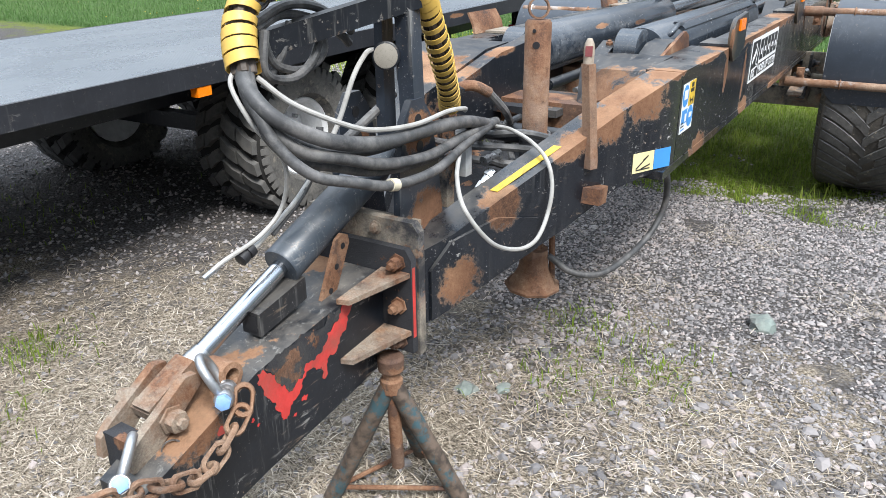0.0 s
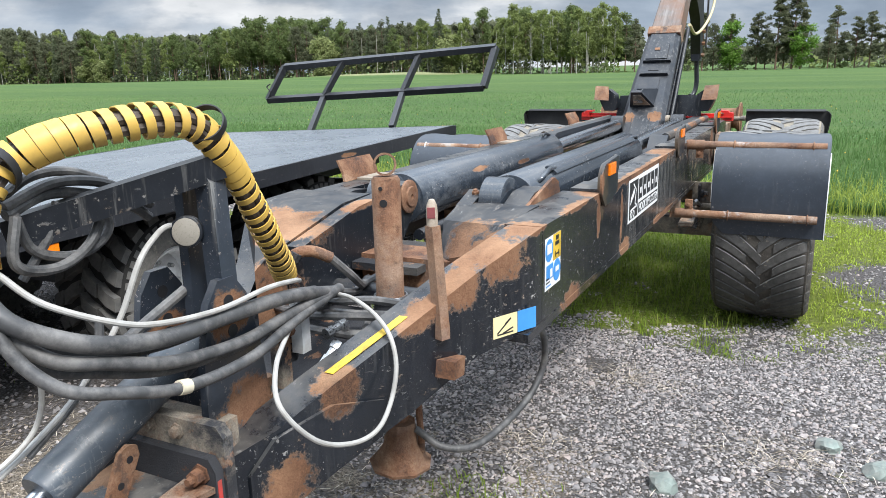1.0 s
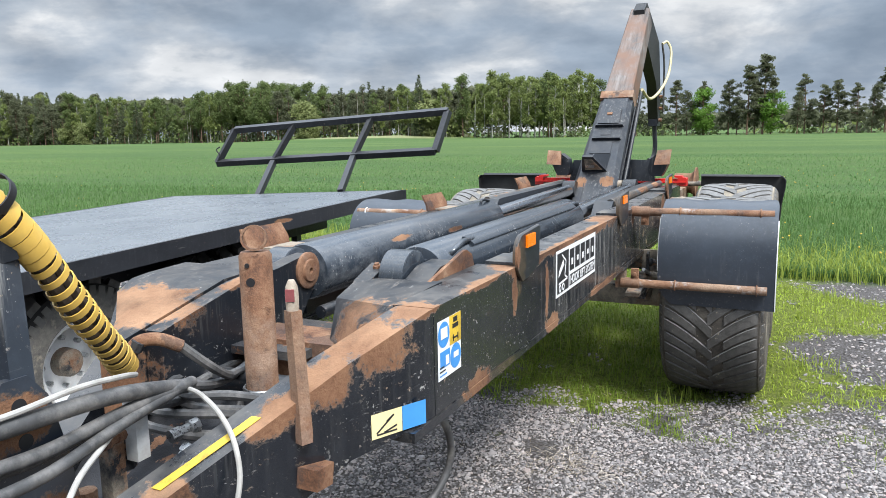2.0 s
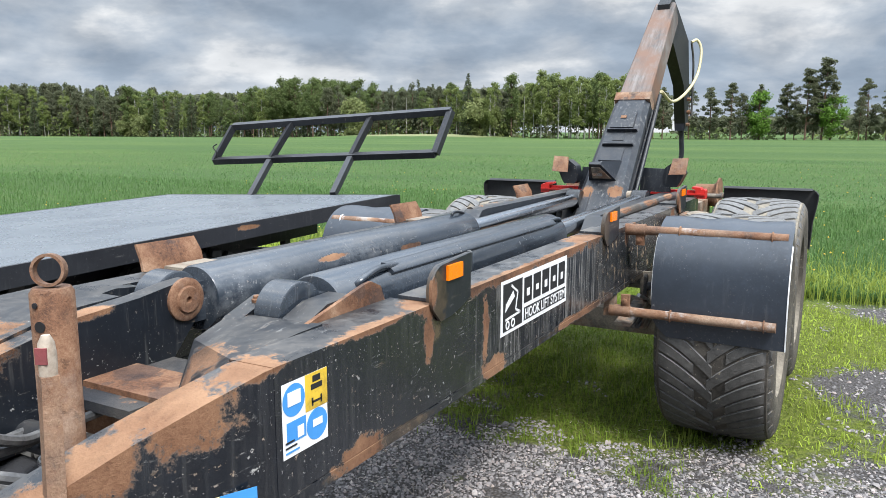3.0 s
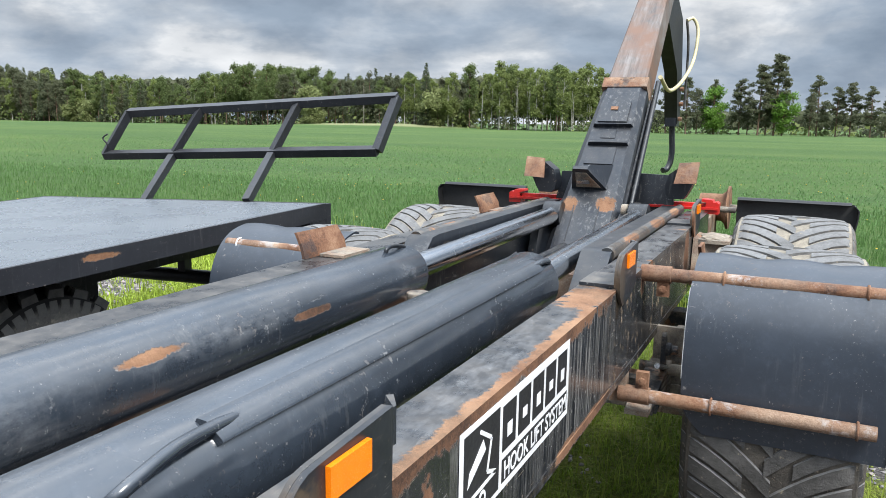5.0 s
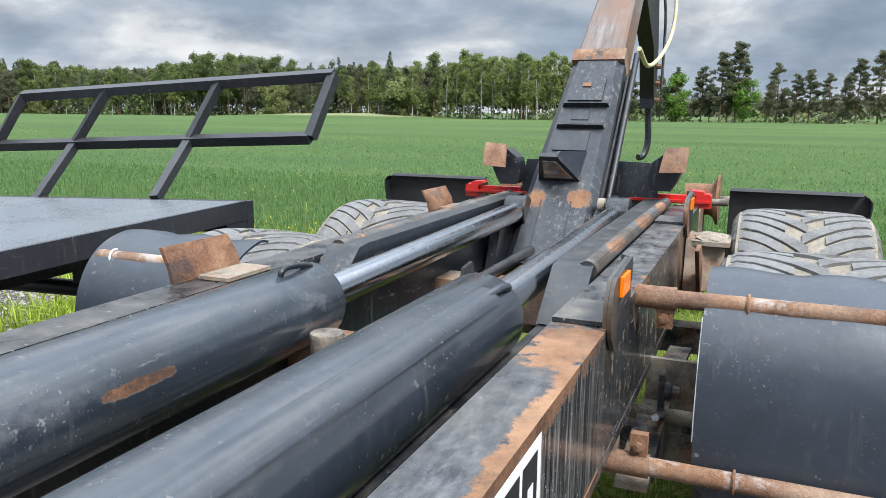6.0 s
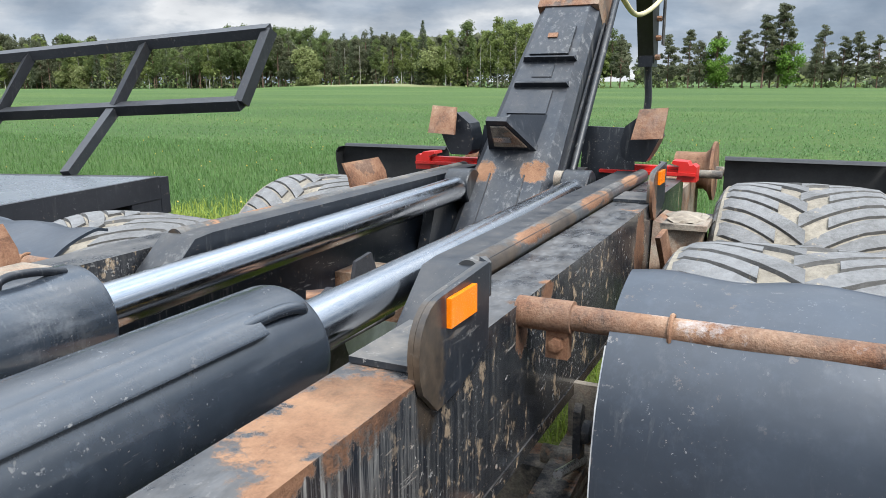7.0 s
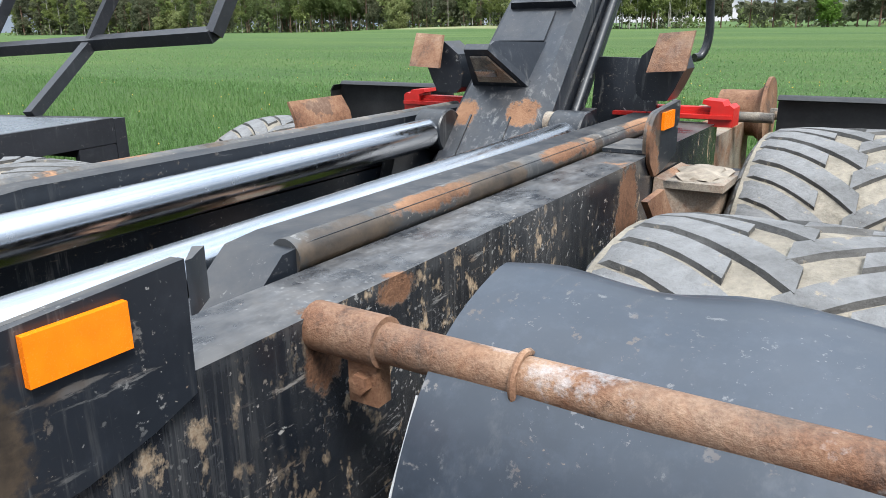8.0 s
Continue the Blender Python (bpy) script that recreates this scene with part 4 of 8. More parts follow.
heap("weeds", *strands(np.repeat(weeds, 5, 0) + rng.normal(0, 0.025, (len(weeds) * 5, 2)), 0.13, 0.006, 0.5, -0.004), M_CROP_EDGE, "taller pale green weeds between the grass", "weeds")

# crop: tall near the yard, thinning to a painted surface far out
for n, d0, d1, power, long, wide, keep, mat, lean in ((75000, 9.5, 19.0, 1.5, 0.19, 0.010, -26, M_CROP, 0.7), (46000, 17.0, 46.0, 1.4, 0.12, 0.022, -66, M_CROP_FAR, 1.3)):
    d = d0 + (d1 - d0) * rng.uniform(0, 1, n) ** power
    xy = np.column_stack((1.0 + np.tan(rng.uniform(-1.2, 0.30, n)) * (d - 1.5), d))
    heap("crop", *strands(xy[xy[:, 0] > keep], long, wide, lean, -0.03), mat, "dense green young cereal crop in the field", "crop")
edge_xy = np.column_stack((rng.uniform(-5.5, 9, 16000), 9.35 + rng.gamma(1.5, 0.45, 16000)))
heap("crop", *strands(edge_xy, 0.22, 0.009, 0.5, -0.01), M_CROP_EDGE, "taller yellow-green grass along the field edge", "grass")

# yellow weeds dotted in the field
n = 260
d = 9.8 + 22 * rng.uniform(0, 1, n) ** 1.6
fx = np.column_stack((1.0 + np.tan(rng.uniform(-1.2, 0.25, n)) * (d - 1.5), d))
oct_v = np.array([(1, 0, 0), (-1, 0, 0), (0, 1, 0), (0, -1, 0), (0, 0, 1), (0, 0, -1)]) * 0.013
oct_f = np.array([(0, 2, 4), (2, 1, 4), (1, 3, 4), (3, 0, 4), (2, 0, 5), (1, 2, 5), (3, 1, 5), (0, 3, 5)])
v = oct_v[None] + np.column_stack((fx, gz_array(fx) + rng.uniform(0.12, 0.27, n)))[:, None, :]
heap("flowers", v.reshape(-1, 3), (oct_f[None] + (np.arange(n) * 6)[:, None, None]).reshape(-1, 3), M_YELLOW_STICKER, "small yellow flowers dotted in the crop", "flowers")


def rock(name, x, y, r, seed, material, label):
    rr = random.Random(seed)
    bm = B()
    bmesh.ops.create_icosphere(bm, subdivisions=2, radius=r)
    sx, sy, sz = rr.uniform(0.8, 1.3), rr.uniform(0.7, 1.1), rr.uniform(0.5, 0.75)
    for vt in bm.verts:
        q = vt.co.normalized()
        k = 1 + 0.45 * noise.noise(q * 1.6 + Vector((seed, 0, 0)))
        vt.co = Vector((vt.co.x * sx * k, vt.co.y * sy * k, vt.co.z * sz * k))
    ob = part(name, bm, material, smooth=22)
    ob.location = (x, y, ground_z(x, y) + r * 0.22)
    return tagged(ob, label, "rock")


rock("rock", 0.90, 3.12, 0.065, 3, M_ROCK, "angular pale green rock lying on the gravel")
rock("rock", 0.12, 2.10, 0.035, 5, M_ROCK, "small grey rock lying on the gravel")
rock("rock", 0.22, 2.18, 0.030, 8, M_ROCK, "small flat grey rock on the gravel")
rock("rock", 1.62, 3.55, 0.06, 12, M_ROCK, "flat grey rock half sunk in gravel")
rock("rock", 1.78, 3.45, 0.05, 14, M_ROCK, "flat grey rock half sunk in gravel")
rock("rock", 1.45, 3.70, 0.05, 17, M_ROCK, "flat grey rock half sunk in gravel")
for i, (x, y, r) in enumerate(((-2.0, 7.0, 0.16), (-2.35, 7.15, 0.20), (-1.75, 7.3, 0.13), (-2.7, 7.0, 0.15), (-1.4, 6.9, 0.10))):
    rock("rock", x, y, r, 20 + i, M_STONE, "pale field stone in a heap behind the flatbed")


def leaf_cloud(centres, radii, count, size, seed, flat=0.8):
    """Many small leaf clumps (pointed blades) spread through several balls."""
    r = np.random.default_rng(seed)
    centres, radii = np.array(centres), np.array(radii)
    pick = r.choice(len(centres), count, p=radii ** 2 / (radii ** 2).sum())
    d = r.normal(0, 1, (count, 3))
    d /= np.linalg.norm(d, axis=1)[:, None]
    p = centres[pick] + d * (radii[pick] * r.uniform(0.25, 1.1, count))[:, None] * np.array([1, 1, flat])
    a = r.normal(0, 1, (count, 3))
    a /= np.linalg.norm(a, axis=1)[:, None]
    b = np.cross(a, r.normal(0, 1, (count, 3)))
    b /= np.linalg.norm(b, axis=1)[:, None]
    s = size * r.uniform(0.45, 1.35, count)[:, None]
    v = np.stack((p - a * s, p + b * s * 0.9 + d * s * 0.2, p + a * s), 1)
    f = np.array([(0, 1, 2)])[None] + (np.arange(count) * 3)[:, None, None]
    return v.reshape(-1, 3), f.reshape(-1, 3)


HEIGHT = {}
LOOKS = {"pine": ("pine_tree", "tall dark green pine with a bare lower trunk"), "spruce": ("spruce_tree", "dark conical spruce at the edge of the woods"),
         "birch": ("birch_tree", "slender pale-stemmed birch in light leaf"), "broad": ("broadleaf_tree", "tall leafy broadleaf tree in the woods"),
         "fresh": ("maple_tree", "bright green rounded maple before the pines"), "bush": ("willow_bush", "pale green bushy willow at the field edge"),
         "lone": ("pine_tree", "lone open-crowned pine with bare trunk against the sky")}


def tree(kind, seed):
    """A tapered trunk with limbs and a crown of leaf clumps, foot at the origin."""
    r = random.Random(seed)
    bm = B()
    cs, rs = [], []
    if kind in ("pine", "lone"):
        h, lean = 13.0, r.uniform(-0.4, 0.4)
        rod(bm, (0, 0, 0), (lean * 0.4, 0, h * 0.5), 0.17, 7, 0.12)
        rod(bm, (lean * 0.4, 0, h * 0.5), (lean, 0.1, h * 0.97), 0.12, 7, 0.03)
        low = 0.16 if kind == "pine" else 0.24
        for i in range(r.randint(34, 40) if kind == "pine" else r.randint(62, 70)):
            q = r.uniform(0, 1)
            z = h * (low + (0.97 - low) * q)
            sp = (2.1 if kind == "pine" else 2.5) * (1 - q ** 2.2) * (0.65 + 0.35 * min(1, q * 3)) + 0.35
            a = r.uniform(0, 6.28)
            k = r.uniform(0.35, 1)
            c = (lean * z / h + math.cos(a) * sp * k, math.sin(a) * sp * k, z)
            rod(bm, (lean * z / h, 0, z - 0.45), c, 0.05, 3, 0.02)
            cs.append(c)
            rs.append(r.uniform(0.55, 1.0) if kind == "pine" else r.uniform(0.45, 0.85))
        mat, bark, size, n = M_PINE, M_PINE_BARK, 0.20, (4300 if kind == "pine" else 5600)
    elif kind == "spruce":
        h = 13.5
        rod(bm, (0, 0, 0), (0, 0, h), 0.17, 6, 0.02)
        for i in range(28):
            z = h * (0.06 + 0.93 * i / 27)
            sp = 2.1 * (1 - z / h) ** 0.85 + 0.08
            for j in range(3):
                a = r.uniform(0, 6.28)
                c = (math.cos(a) * sp * 0.65, math.sin(a) * sp * 0.65, z)
                if j == 0:
                    rod(bm, (0, 0, z), c, 0.03, 4, 0.01)
                cs.append(c)
                rs.append(0.22 + sp * 0.36)
        mat, bark, size, n = M_SPRUCE, M_PINE_BARK, 0.20, 4000
    else:
        h = {"birch": 12.5, "broad": 13.5, "fresh": 7.5, "bush": 5.0}[kind]
        lean = r.uniform(-0.6, 0.6)
        thick = 0.10 if kind == "birch" else 0.15
        rod(bm, (0, 0, 0), (lean * 0.3, 0, h * 0.45), thick, 7, thick * 0.7)
        rod(bm, (lean * 0.3, 0, h * 0.45), (lean, 0.2, h * 0.92), thick * 0.7, 7, 0.02)
        spread = {"birch": 1.75, "broad": 2.5, "fresh": 2.5, "bush": 2.1}[kind]
        low = {"birch": 0.24, "broad": 0.33, "fresh": 0.14, "bush": 0.08}[kind]
        for i in range(r.randint(40, 48)):
            q = r.uniform(0, 1)
            z = h * (low + (0.98 - low) * q)
            k = math.sin(math.pi * (0.10 + 0.86 * q)) ** 0.6
            a = r.uniform(0, 6.28)
            w = r.uniform(0.2, 1)
            c = (lean * z / h + math.cos(a) * spread * k * w, math.sin(a) * spread * k * w, z)
            rod(bm, (lean * z / h * 0.9, 0, z * 0.86), c, 0.04, 3, 0.012)
            cs.append(c)
            rs.append(r.uniform(0.55, 1.05) * (0.8 if kind == "birch" else 1.0))
        bark, size, n = (M_BIRCH if kind == "birch" else M_PINE_BARK), 0.20, (3700 if kind == "birch" else 4900)
        mat = {"birch": M_BIRCH_LEAF, "broad": M_BROAD_LEAF, "fresh": M_FRESH_LEAF, "bush": M_BUSH_LEAF}[kind]
    name, label = LOOKS[kind]
    top = thing(name, label, "tree", "trees along the field")
    part("trunk", bm, bark, top, smooth=60)
    v, f = leaf_cloud(cs, rs, n, size, seed, 0.5 if kind == "lone" else 0.8)
    mesh = bpy.data.meshes.new("crown")
    mesh.from_pydata(v.tolist(), [], f.tolist())
    mesh.materials.append(mat)
    new("crown", mesh).parent = top
    HEIGHT[top] = h + 0.5
    return top


first = {kind: [tree(kind, s) for s in seeds] for kind, seeds in (("pine", (1, 2, 3)), ("lone", (4, 18, 19)), ("spruce", (5, 6)), ("birch", (7, 8, 9, 10)), ("broad", (11, 12, 13)), ("fresh", (14, 15)), ("bush", (16, 17)))}
used = set()
pick = random.Random(5)


def plant(kind, x, y, high):
    """A tree of the kind, as high as told; each first tree is used before it is copied."""
    fresh = [p for p in first[kind] if p not in used]
    proto = fresh[0] if fresh else pick.choice(first[kind])
    s = high / HEIGHT[proto]
    m = pose(x, y, ground_z(x, y) - 0.1, 0, 0, pick.uniform(0, 360)) @ Matrix.Diagonal((s, s, s, 1))
    if fresh:
        used.add(proto)
        proto.matrix_basis = m
    else:
        ob = copy_thing(proto, m)
        ob.scale = (s, s, s)


# the outline of the woods from the far left to the right: (x, height of the tree tops)
OUTLINE = ((-275, 19.4), (-242, 19.2), (-226, 18.2), (-210, 17.0), (-189, 15.2), (-180, 13.8), (-166, 13.0), (-155, 13.4), (-148, 15.4), (-138, 16.8), (-127, 16.8), (-119, 15.8), (-112, 14.3), (-101, 13.7), (-94, 14.6), (-88, 14.9),
           (-82, 13.3), (-73, 13.0), (-67, 14.3), (-61, 15.9), (-51, 15.1), (-47, 15.9), (-42, 14.7), (-38.5, 12.5))
MIX = ((-275, -196, ("pine", "pine", "spruce", "pine", "birch")), (-196, -178, ("birch", "broad", "bush")), (-178, -150, ("spruce", "pine", "birch", "broad")), (-150, -116, ("broad", "broad", "broad", "birch")),
       (-116, -82, ("pine", "pine", "spruce", "broad")), (-82, -66, ("birch", "bush", "birch", "pine")), (-66, -39, ("birch", "birch", "broad", "birch")))
for x0, x1, kinds in MIX:
    count = int((x1 - x0) * 1.25)
    for i in range(count):
        row = i % 3
        x = x0 + (x1 - x0) * (i + pick.uniform(0, 1)) / count
        top = float(np.interp(x, [o[0] for o in OUTLINE], [o[1] for o in OUTLINE]))
        kind = pick.choice(kinds)
        y = 156 + row * 8 + pick.uniform(-3, 3)
        high = (top - ground_z(x, y)) * (pick.uniform(0.72, 1.0) if row < 2 else pick.uniform(0.9, 1.03))
        plant(kind, x, y, high * (0.6 if kind == "bush" else 1.0))
# single trees before the woods and the open pines to the right
for x, kind, high in ((-229, "birch", 9), (-207, "birch", 10), (-192, "broad", 10.5), (-181, "broad", 11), (-172, "birch", 8), (-163, "birch", 8.5), (-106.5, "bush", 9.5), (-104, "bush", 7), (-84, "birch", 8), (-74.8, "spruce", 14), (-72, "bush", 9), (-69, "birch", 11),
                      (-58, "birch", 13), (-50, "birch", 12.5), (-44, "birch", 13), (-33, "lone", 9), (-28, "lone", 9.5), (-24, "lone", 9), (-19.6, "lone", 9.2), (-18, "pine", 7.5), (-15.2, "lone", 9), (-14.8, "fresh", 7.4), (-10.6, "lone", 9.3), (-9.2, "pine", 7), (-7.2, "lone", 11.5),
                      (-4.6, "lone", 13.4), (-6, "pine", 9), (-3.2, "fresh", 7.0), (2.4, "lone", 9.6), (1.2, "pine", 6.5), (5.4, "lone", 7.6), (7.6, "lone", 8.4), (10.6, "lone", 7.4), (13, "pine", 7.2), (15, "lone", 10), (18.5, "lone", 11.5), (22, "pine", 9.5), (26, "lone", 11), (30, "lone", 10), (35, "pine", 10), (41, "lone", 11), (47, "pine", 10), (53, "lone", 10)):
    plant(kind, x, 152 + pick.uniform(-2.5, 2.5), high + (1.7 if x > -36 else 0.0))

# dark depth of the woods behind the first rows, low and thin to the right
depth = []
dr = np.random.default_rng(11)
for x0, x1, h, k in ((-285, -150, 13, 13000), (-150, -60, 12, 11000), (-60, -38, 9.5, 3000), (-36, 60, 4.5, 3000)):
    depth.append(np.column_stack((dr.uniform(x0, x1, k), dr.uniform(174, 186, k), dr.uniform(0.2, 1, k) ** 0.8 * h)))
c = np.concatenate(depth)
c[:, 2] += gz_array(c[:, :2])
a = dr.normal(0, 1, (len(c), 3))
a /= np.linalg.norm(a, axis=1)[:, None]
b = np.cross(a, dr.normal(0, 1, (len(c), 3)))
b /= np.linalg.norm(b, axis=1)[:, None]
s = dr.uniform(0.4, 1.3, (len(c), 1))
v = np.stack((c - a * s, c + b * s * 0.7, c + a * s, c - b * s * 0.7), 1).reshape(-1, 3)
heap("far_woods", v, (np.array([(0, 1, 2), (0, 2, 3)])[None] + (np.arange(len(c)) * 4)[:, None, None]).reshape(-1, 3), M_PINE, "dark mixed woods deep behind the field edge", "woods")
# bushes and saplings that close the foot of the woods
for mat, k, label in ((M_BIRCH_LEAF, 2600, "light green saplings at the foot of the woods"), (M_BROAD_LEAF, 5200, "green undergrowth at the foot of the woods"), (M_PINE, 5200, "dark green young firs at the foot of the woods")):
    mid = np.column_stack((dr.uniform(-280, 56, 150), dr.uniform(153, 168, 150)))
    mid = mid[(mid[:, 0] < -39) | (dr.uniform(0, 1, 150) < 0.6)]
    own = dr.integers(0, len(mid), k)
    up = dr.uniform(0, 1, k)
    tall = np.interp(mid[own, 0], (-60, -38, -20), (4.6, 3.6, 1.8)) * (0.5 + (own % 7) / 7)
    c = np.column_stack((mid[own] + dr.normal(0, 1, (k, 2)) * (1.9 * (1.1 - up))[:, None], up * tall))
    c[:, 2] += gz_array(c[:, :2])
    a = dr.normal(0, 1, (k, 3))
    a /= np.linalg.norm(a, axis=1)[:, None]
    b = np.cross(a, dr.normal(0, 1, (k, 3)))
    b /= np.linalg.norm(b, axis=1)[:, None]
    s = dr.uniform(0.2, 0.55, (k, 1))
    v = np.stack((c - a * s, c + b * s * 0.7, c + a * s, c - b * s * 0.7), 1).reshape(-1, 3)
    heap("undergrowth", v, (np.array([(0, 1, 2), (0, 2, 3)])[None] + (np.arange(k) * 4)[:, None, None]).reshape(-1, 3), mat, label, "undergrowth")
# far trunks in the shade of the woods
tr = random.Random(3)
bm = B()
for i in range(110):
    x = tr.uniform(-150, -112) if i % 3 == 0 else tr.uniform(-72, -40) if i % 3 == 1 else tr.uniform(-270, -40)
    y = tr.uniform(153, 172)
    z = ground_z(x, y)
    rod(bm, (x, y, z - 0.2), (x + tr.uniform(-0.2, 0.2), y, z + tr.uniform(6, 9)), 0.06, 5, 0.03)
part("far_trunks", bm, M_BIRCH, smooth=60)
tagged(bpy.data.objects["far_trunks"], "pale birch stems standing in the shade of the woods", "trunks", kind="stuff")


# ---- the hooklift trailer ----
RF, LF = 0.615, 2 * XC - 0.615          # outer faces of the two frame beams
trailer = thing("hooklift_trailer", "dark grey rust-worn hooklift trailer parked on gravel", "trailer")


def mirror(x):
    return 2 * XC - x


def taper_x(y):
    return RF - 0.467 * (2.52 - y)


def sheet(bm, pts, t, axis):
    """An open run of points in the plane across the axis, thickened: pts are (u, v), axis gives (name, a, b)."""
    name, a, b = axis
    up, dn = [], []
    for i, p in enumerate(pts):
        q0, q1 = Vector(pts[max(i - 1, 0)]), Vector(pts[min(i + 1, len(pts) - 1)])
        d = (q1 - q0).normalized()
        nn = Vector((-d.y, d.x)) * t / 2
        up.append((p[0] + nn.x, p[1] + nn.y))
        dn.append((p[0] - nn.x, p[1] - nn.y))
    return prism(bm, up + dn[::-1], name, a, b)


def fender_mesh(arc, x0, x1, side):
    """A bent plastic sheet with a rounded outer top corner and a slightly wavy rim."""
    bm = B()
    path = [Vector((0, y, z)) for y, z in arc]
    path = smooth_path(path, 4)
    n, cols = len(path), 16
    rows = []
    for face in (0.004, -0.004):
        grid = []
        for i, p in enumerate(path):
            d = (path[min(i + 1, n - 1)] - path[max(i - 1, 0)]).normalized()
            nn = Vector((0, -d.z, d.y))
            left = max(0.0, (i - (n - 9)) / 8)
            inset = 0.085 * (1 - math.sqrt(max(0.0, 1 - left * left)))
            drop = 0.075 * max(0.0, (0.70 - p.z) / 0.125) ** 2
            a, b = (x0 + drop, x1 - inset) if side > 0 else (x0 + inset, x1 - drop)
            grid.append([bm.verts.new(Vector((a + (b - a) * j / cols, p.y, p.z + 0.007 * math.sin(j * 0.9) * (i / n) ** 3)) + nn * face) for j in range(cols + 1)])
        rows.append(grid)
    for g in rows:
        for i in range(n - 1):
            for j in range(cols):
                bm.faces.new((g[i][j], g[i][j + 1], g[i + 1][j + 1], g[i + 1][j]))
    rim = [(i, 0) for i in range(n)] + [(n - 1, j) for j in range(1, cols + 1)] + [(i, cols) for i in range(n - 2, -1, -1)] + [(0, j) for j in range(cols - 1, 0, -1)]
    for (i, j), (k, m) in zip(rim, rim[1:] + rim[:1]):
        bm.faces.new((rows[0][i][j], rows[0][k][m], rows[1][k][m], rows[1][i][j]))
    return bm


for side, name in ((1, "right"), (-1, "left")):
    def sx(x):
        return x if side > 0 else mirror(x)

    def bx(bm, x0, x1, *rest):
        return box(bm, min(sx(x0), sx(x1)), max(sx(x0), sx(x1)), *rest)

    # straight beam, with a welded lower flange
    beam = part("frame_beam", bx(B(), 0.495, RF, 2.585, 7.05, 0.80, 1.09), M_FRAME, trailer, "long dark steel beam with rust along its top edge", 0.028)
    part("beam_flange", bx(B(), 0.485, RF + 0.002, 2.46, 7.0, 0.772, 0.798), M_FRAME, beam, bevel=0.003)
    # tapered neck that runs in to the drawbar
    bm = B()
    rings = []
    for y, top, bot in ((2.60, 1.0885, 0.8005), (2.56, 1.0885, 0.8005), (2.44, 1.055, 0.790), (2.32, 1.008, 0.772), (2.12, 0.915, 0.678), (1.907, 0.818, 0.598), (1.772, 0.752, 0.535), (1.66, 0.72, 0.505)):
        x = min(taper_x(y), RF - 0.001)
        if side < 0 and y < 2.5:
            top = 0.62 + 0.30 * (y - 1.66) / 0.78
            bot = min(bot, top - 0.12)
        rings.append([(sx(x - 0.105), y, bot), (sx(x), y, bot), (sx(x), y, top), (sx(x - 0.105), y, top)])
    neck = part("neck_beam", loft(bm, rings), M_FRAME, trailer, "tapered neck beam with flaking rust", 0.005)
    # doubler plate welded to the neck
    bm = B()
    rings = []
    for y, top, bot in ((2.03, 0.742, 0.650), (1.90, 0.772, 0.600), (1.76, 0.735, 0.540), (1.70, 0.665, 0.520)):
        x = taper_x(y)
        rings.append([(sx(x), y, bot), (sx(x + 0.010), y, bot), (sx(x + 0.010), y, top), (sx(x), y, top)])
    part("doubler_plate", loft(bm, rings), M_FRAME, neck, bevel=0.002)
    # raised inner rail with its rounded rusty edge
    bm = prism(B(), [(5.10, 0.99), (5.25, 1.116), (5.31, 1.122), (6.95, 1.122), (6.95, 0.99)], "x", *sorted((sx(0.375), sx(0.484))))
    rail = part("inner_rail", bm, M_BLACK, trailer, "raised black inner rail", 0.012)
    part("rail_edge", rod(B(), (sx(0.4640), 5.275, 1.1020), (sx(0.4640), 6.98, 1.1020), 0.0275, 20), M_RAIL, rail, "rounded rail edge with rubbed rust")
    part("rail_skirt", bx(B(), 0.378, 0.40, 3.2, 6.9, 0.86, 0.985), M_BLACK, rail)
    # container guides with reflectors
    for y0 in (3.11, 4.67, 6.24):
        nose = [(y0 + 0.088, 1.098), (y0 + 0.086, 1.118)] + [(y0 + 0.152 - 0.066 * math.cos(a), 1.128 + 0.066 * math.sin(a)) for a in (math.pi / 2 * i / 6 for i in range(7))]
        bm = prism(B(), nose + [(y0 + 0.320, 1.205), (y0 + 0.317, 1.074), (y0 + 0.268, 1.056), (y0 + 0.200, 1.040), (y0 + 0.138, 1.036), (y0 + 0.096, 1.075)], "x", *sorted((sx(RF + 0.0025), sx(RF + 0.0115))))
        if side < 0:
            bm.free()
            lf = LF + 0.01
            bm = loft(B(), [[(lf + 0.006, y0 + 0.04, 1.092), (lf - 0.006, y0 + 0.04, 1.092), (lf - 0.006, y0 + 0.30, 1.092), (lf + 0.006, y0 + 0.30, 1.092)], [(lf - 0.002, y0 + 0.04, 1.13), (lf - 0.014, y0 + 0.04, 1.13), (lf - 0.014, y0 + 0.30, 1.13), (lf - 0.002, y0 + 0.30, 1.13)],
                            [(lf - 0.032, y0 + 0.045, 1.182), (lf - 0.042, y0 + 0.045, 1.180), (lf - 0.042, y0 + 0.295, 1.180), (lf - 0.032, y0 + 0.295, 1.182)]])
        guide = part("container_guide", bm, M_TAN if side > 0 else M_RUST, trailer, "worn steel container guide plate", 0.003)
        if side > 0:
            inner = [(y0 + 0.100, 1.098), (y0 + 0.098, 1.120)] + [(y0 + 0.154 - 0.056 * math.cos(a), 1.128 + 0.054 * math.sin(a)) for a in (math.pi / 2 * i / 6 for i in range(7))]
            edge = nose + [(y0 + 0.3195, 1.2045), (y0 + 0.3195, 1.192)] + inner[::-1]
            part("guide_lip", prism(B(), edge, "x", *sorted((sx(RF - 0.006), sx(RF + 0.0020)))), M_CRUST, guide, "thick worn edge of the guide", 0.002)
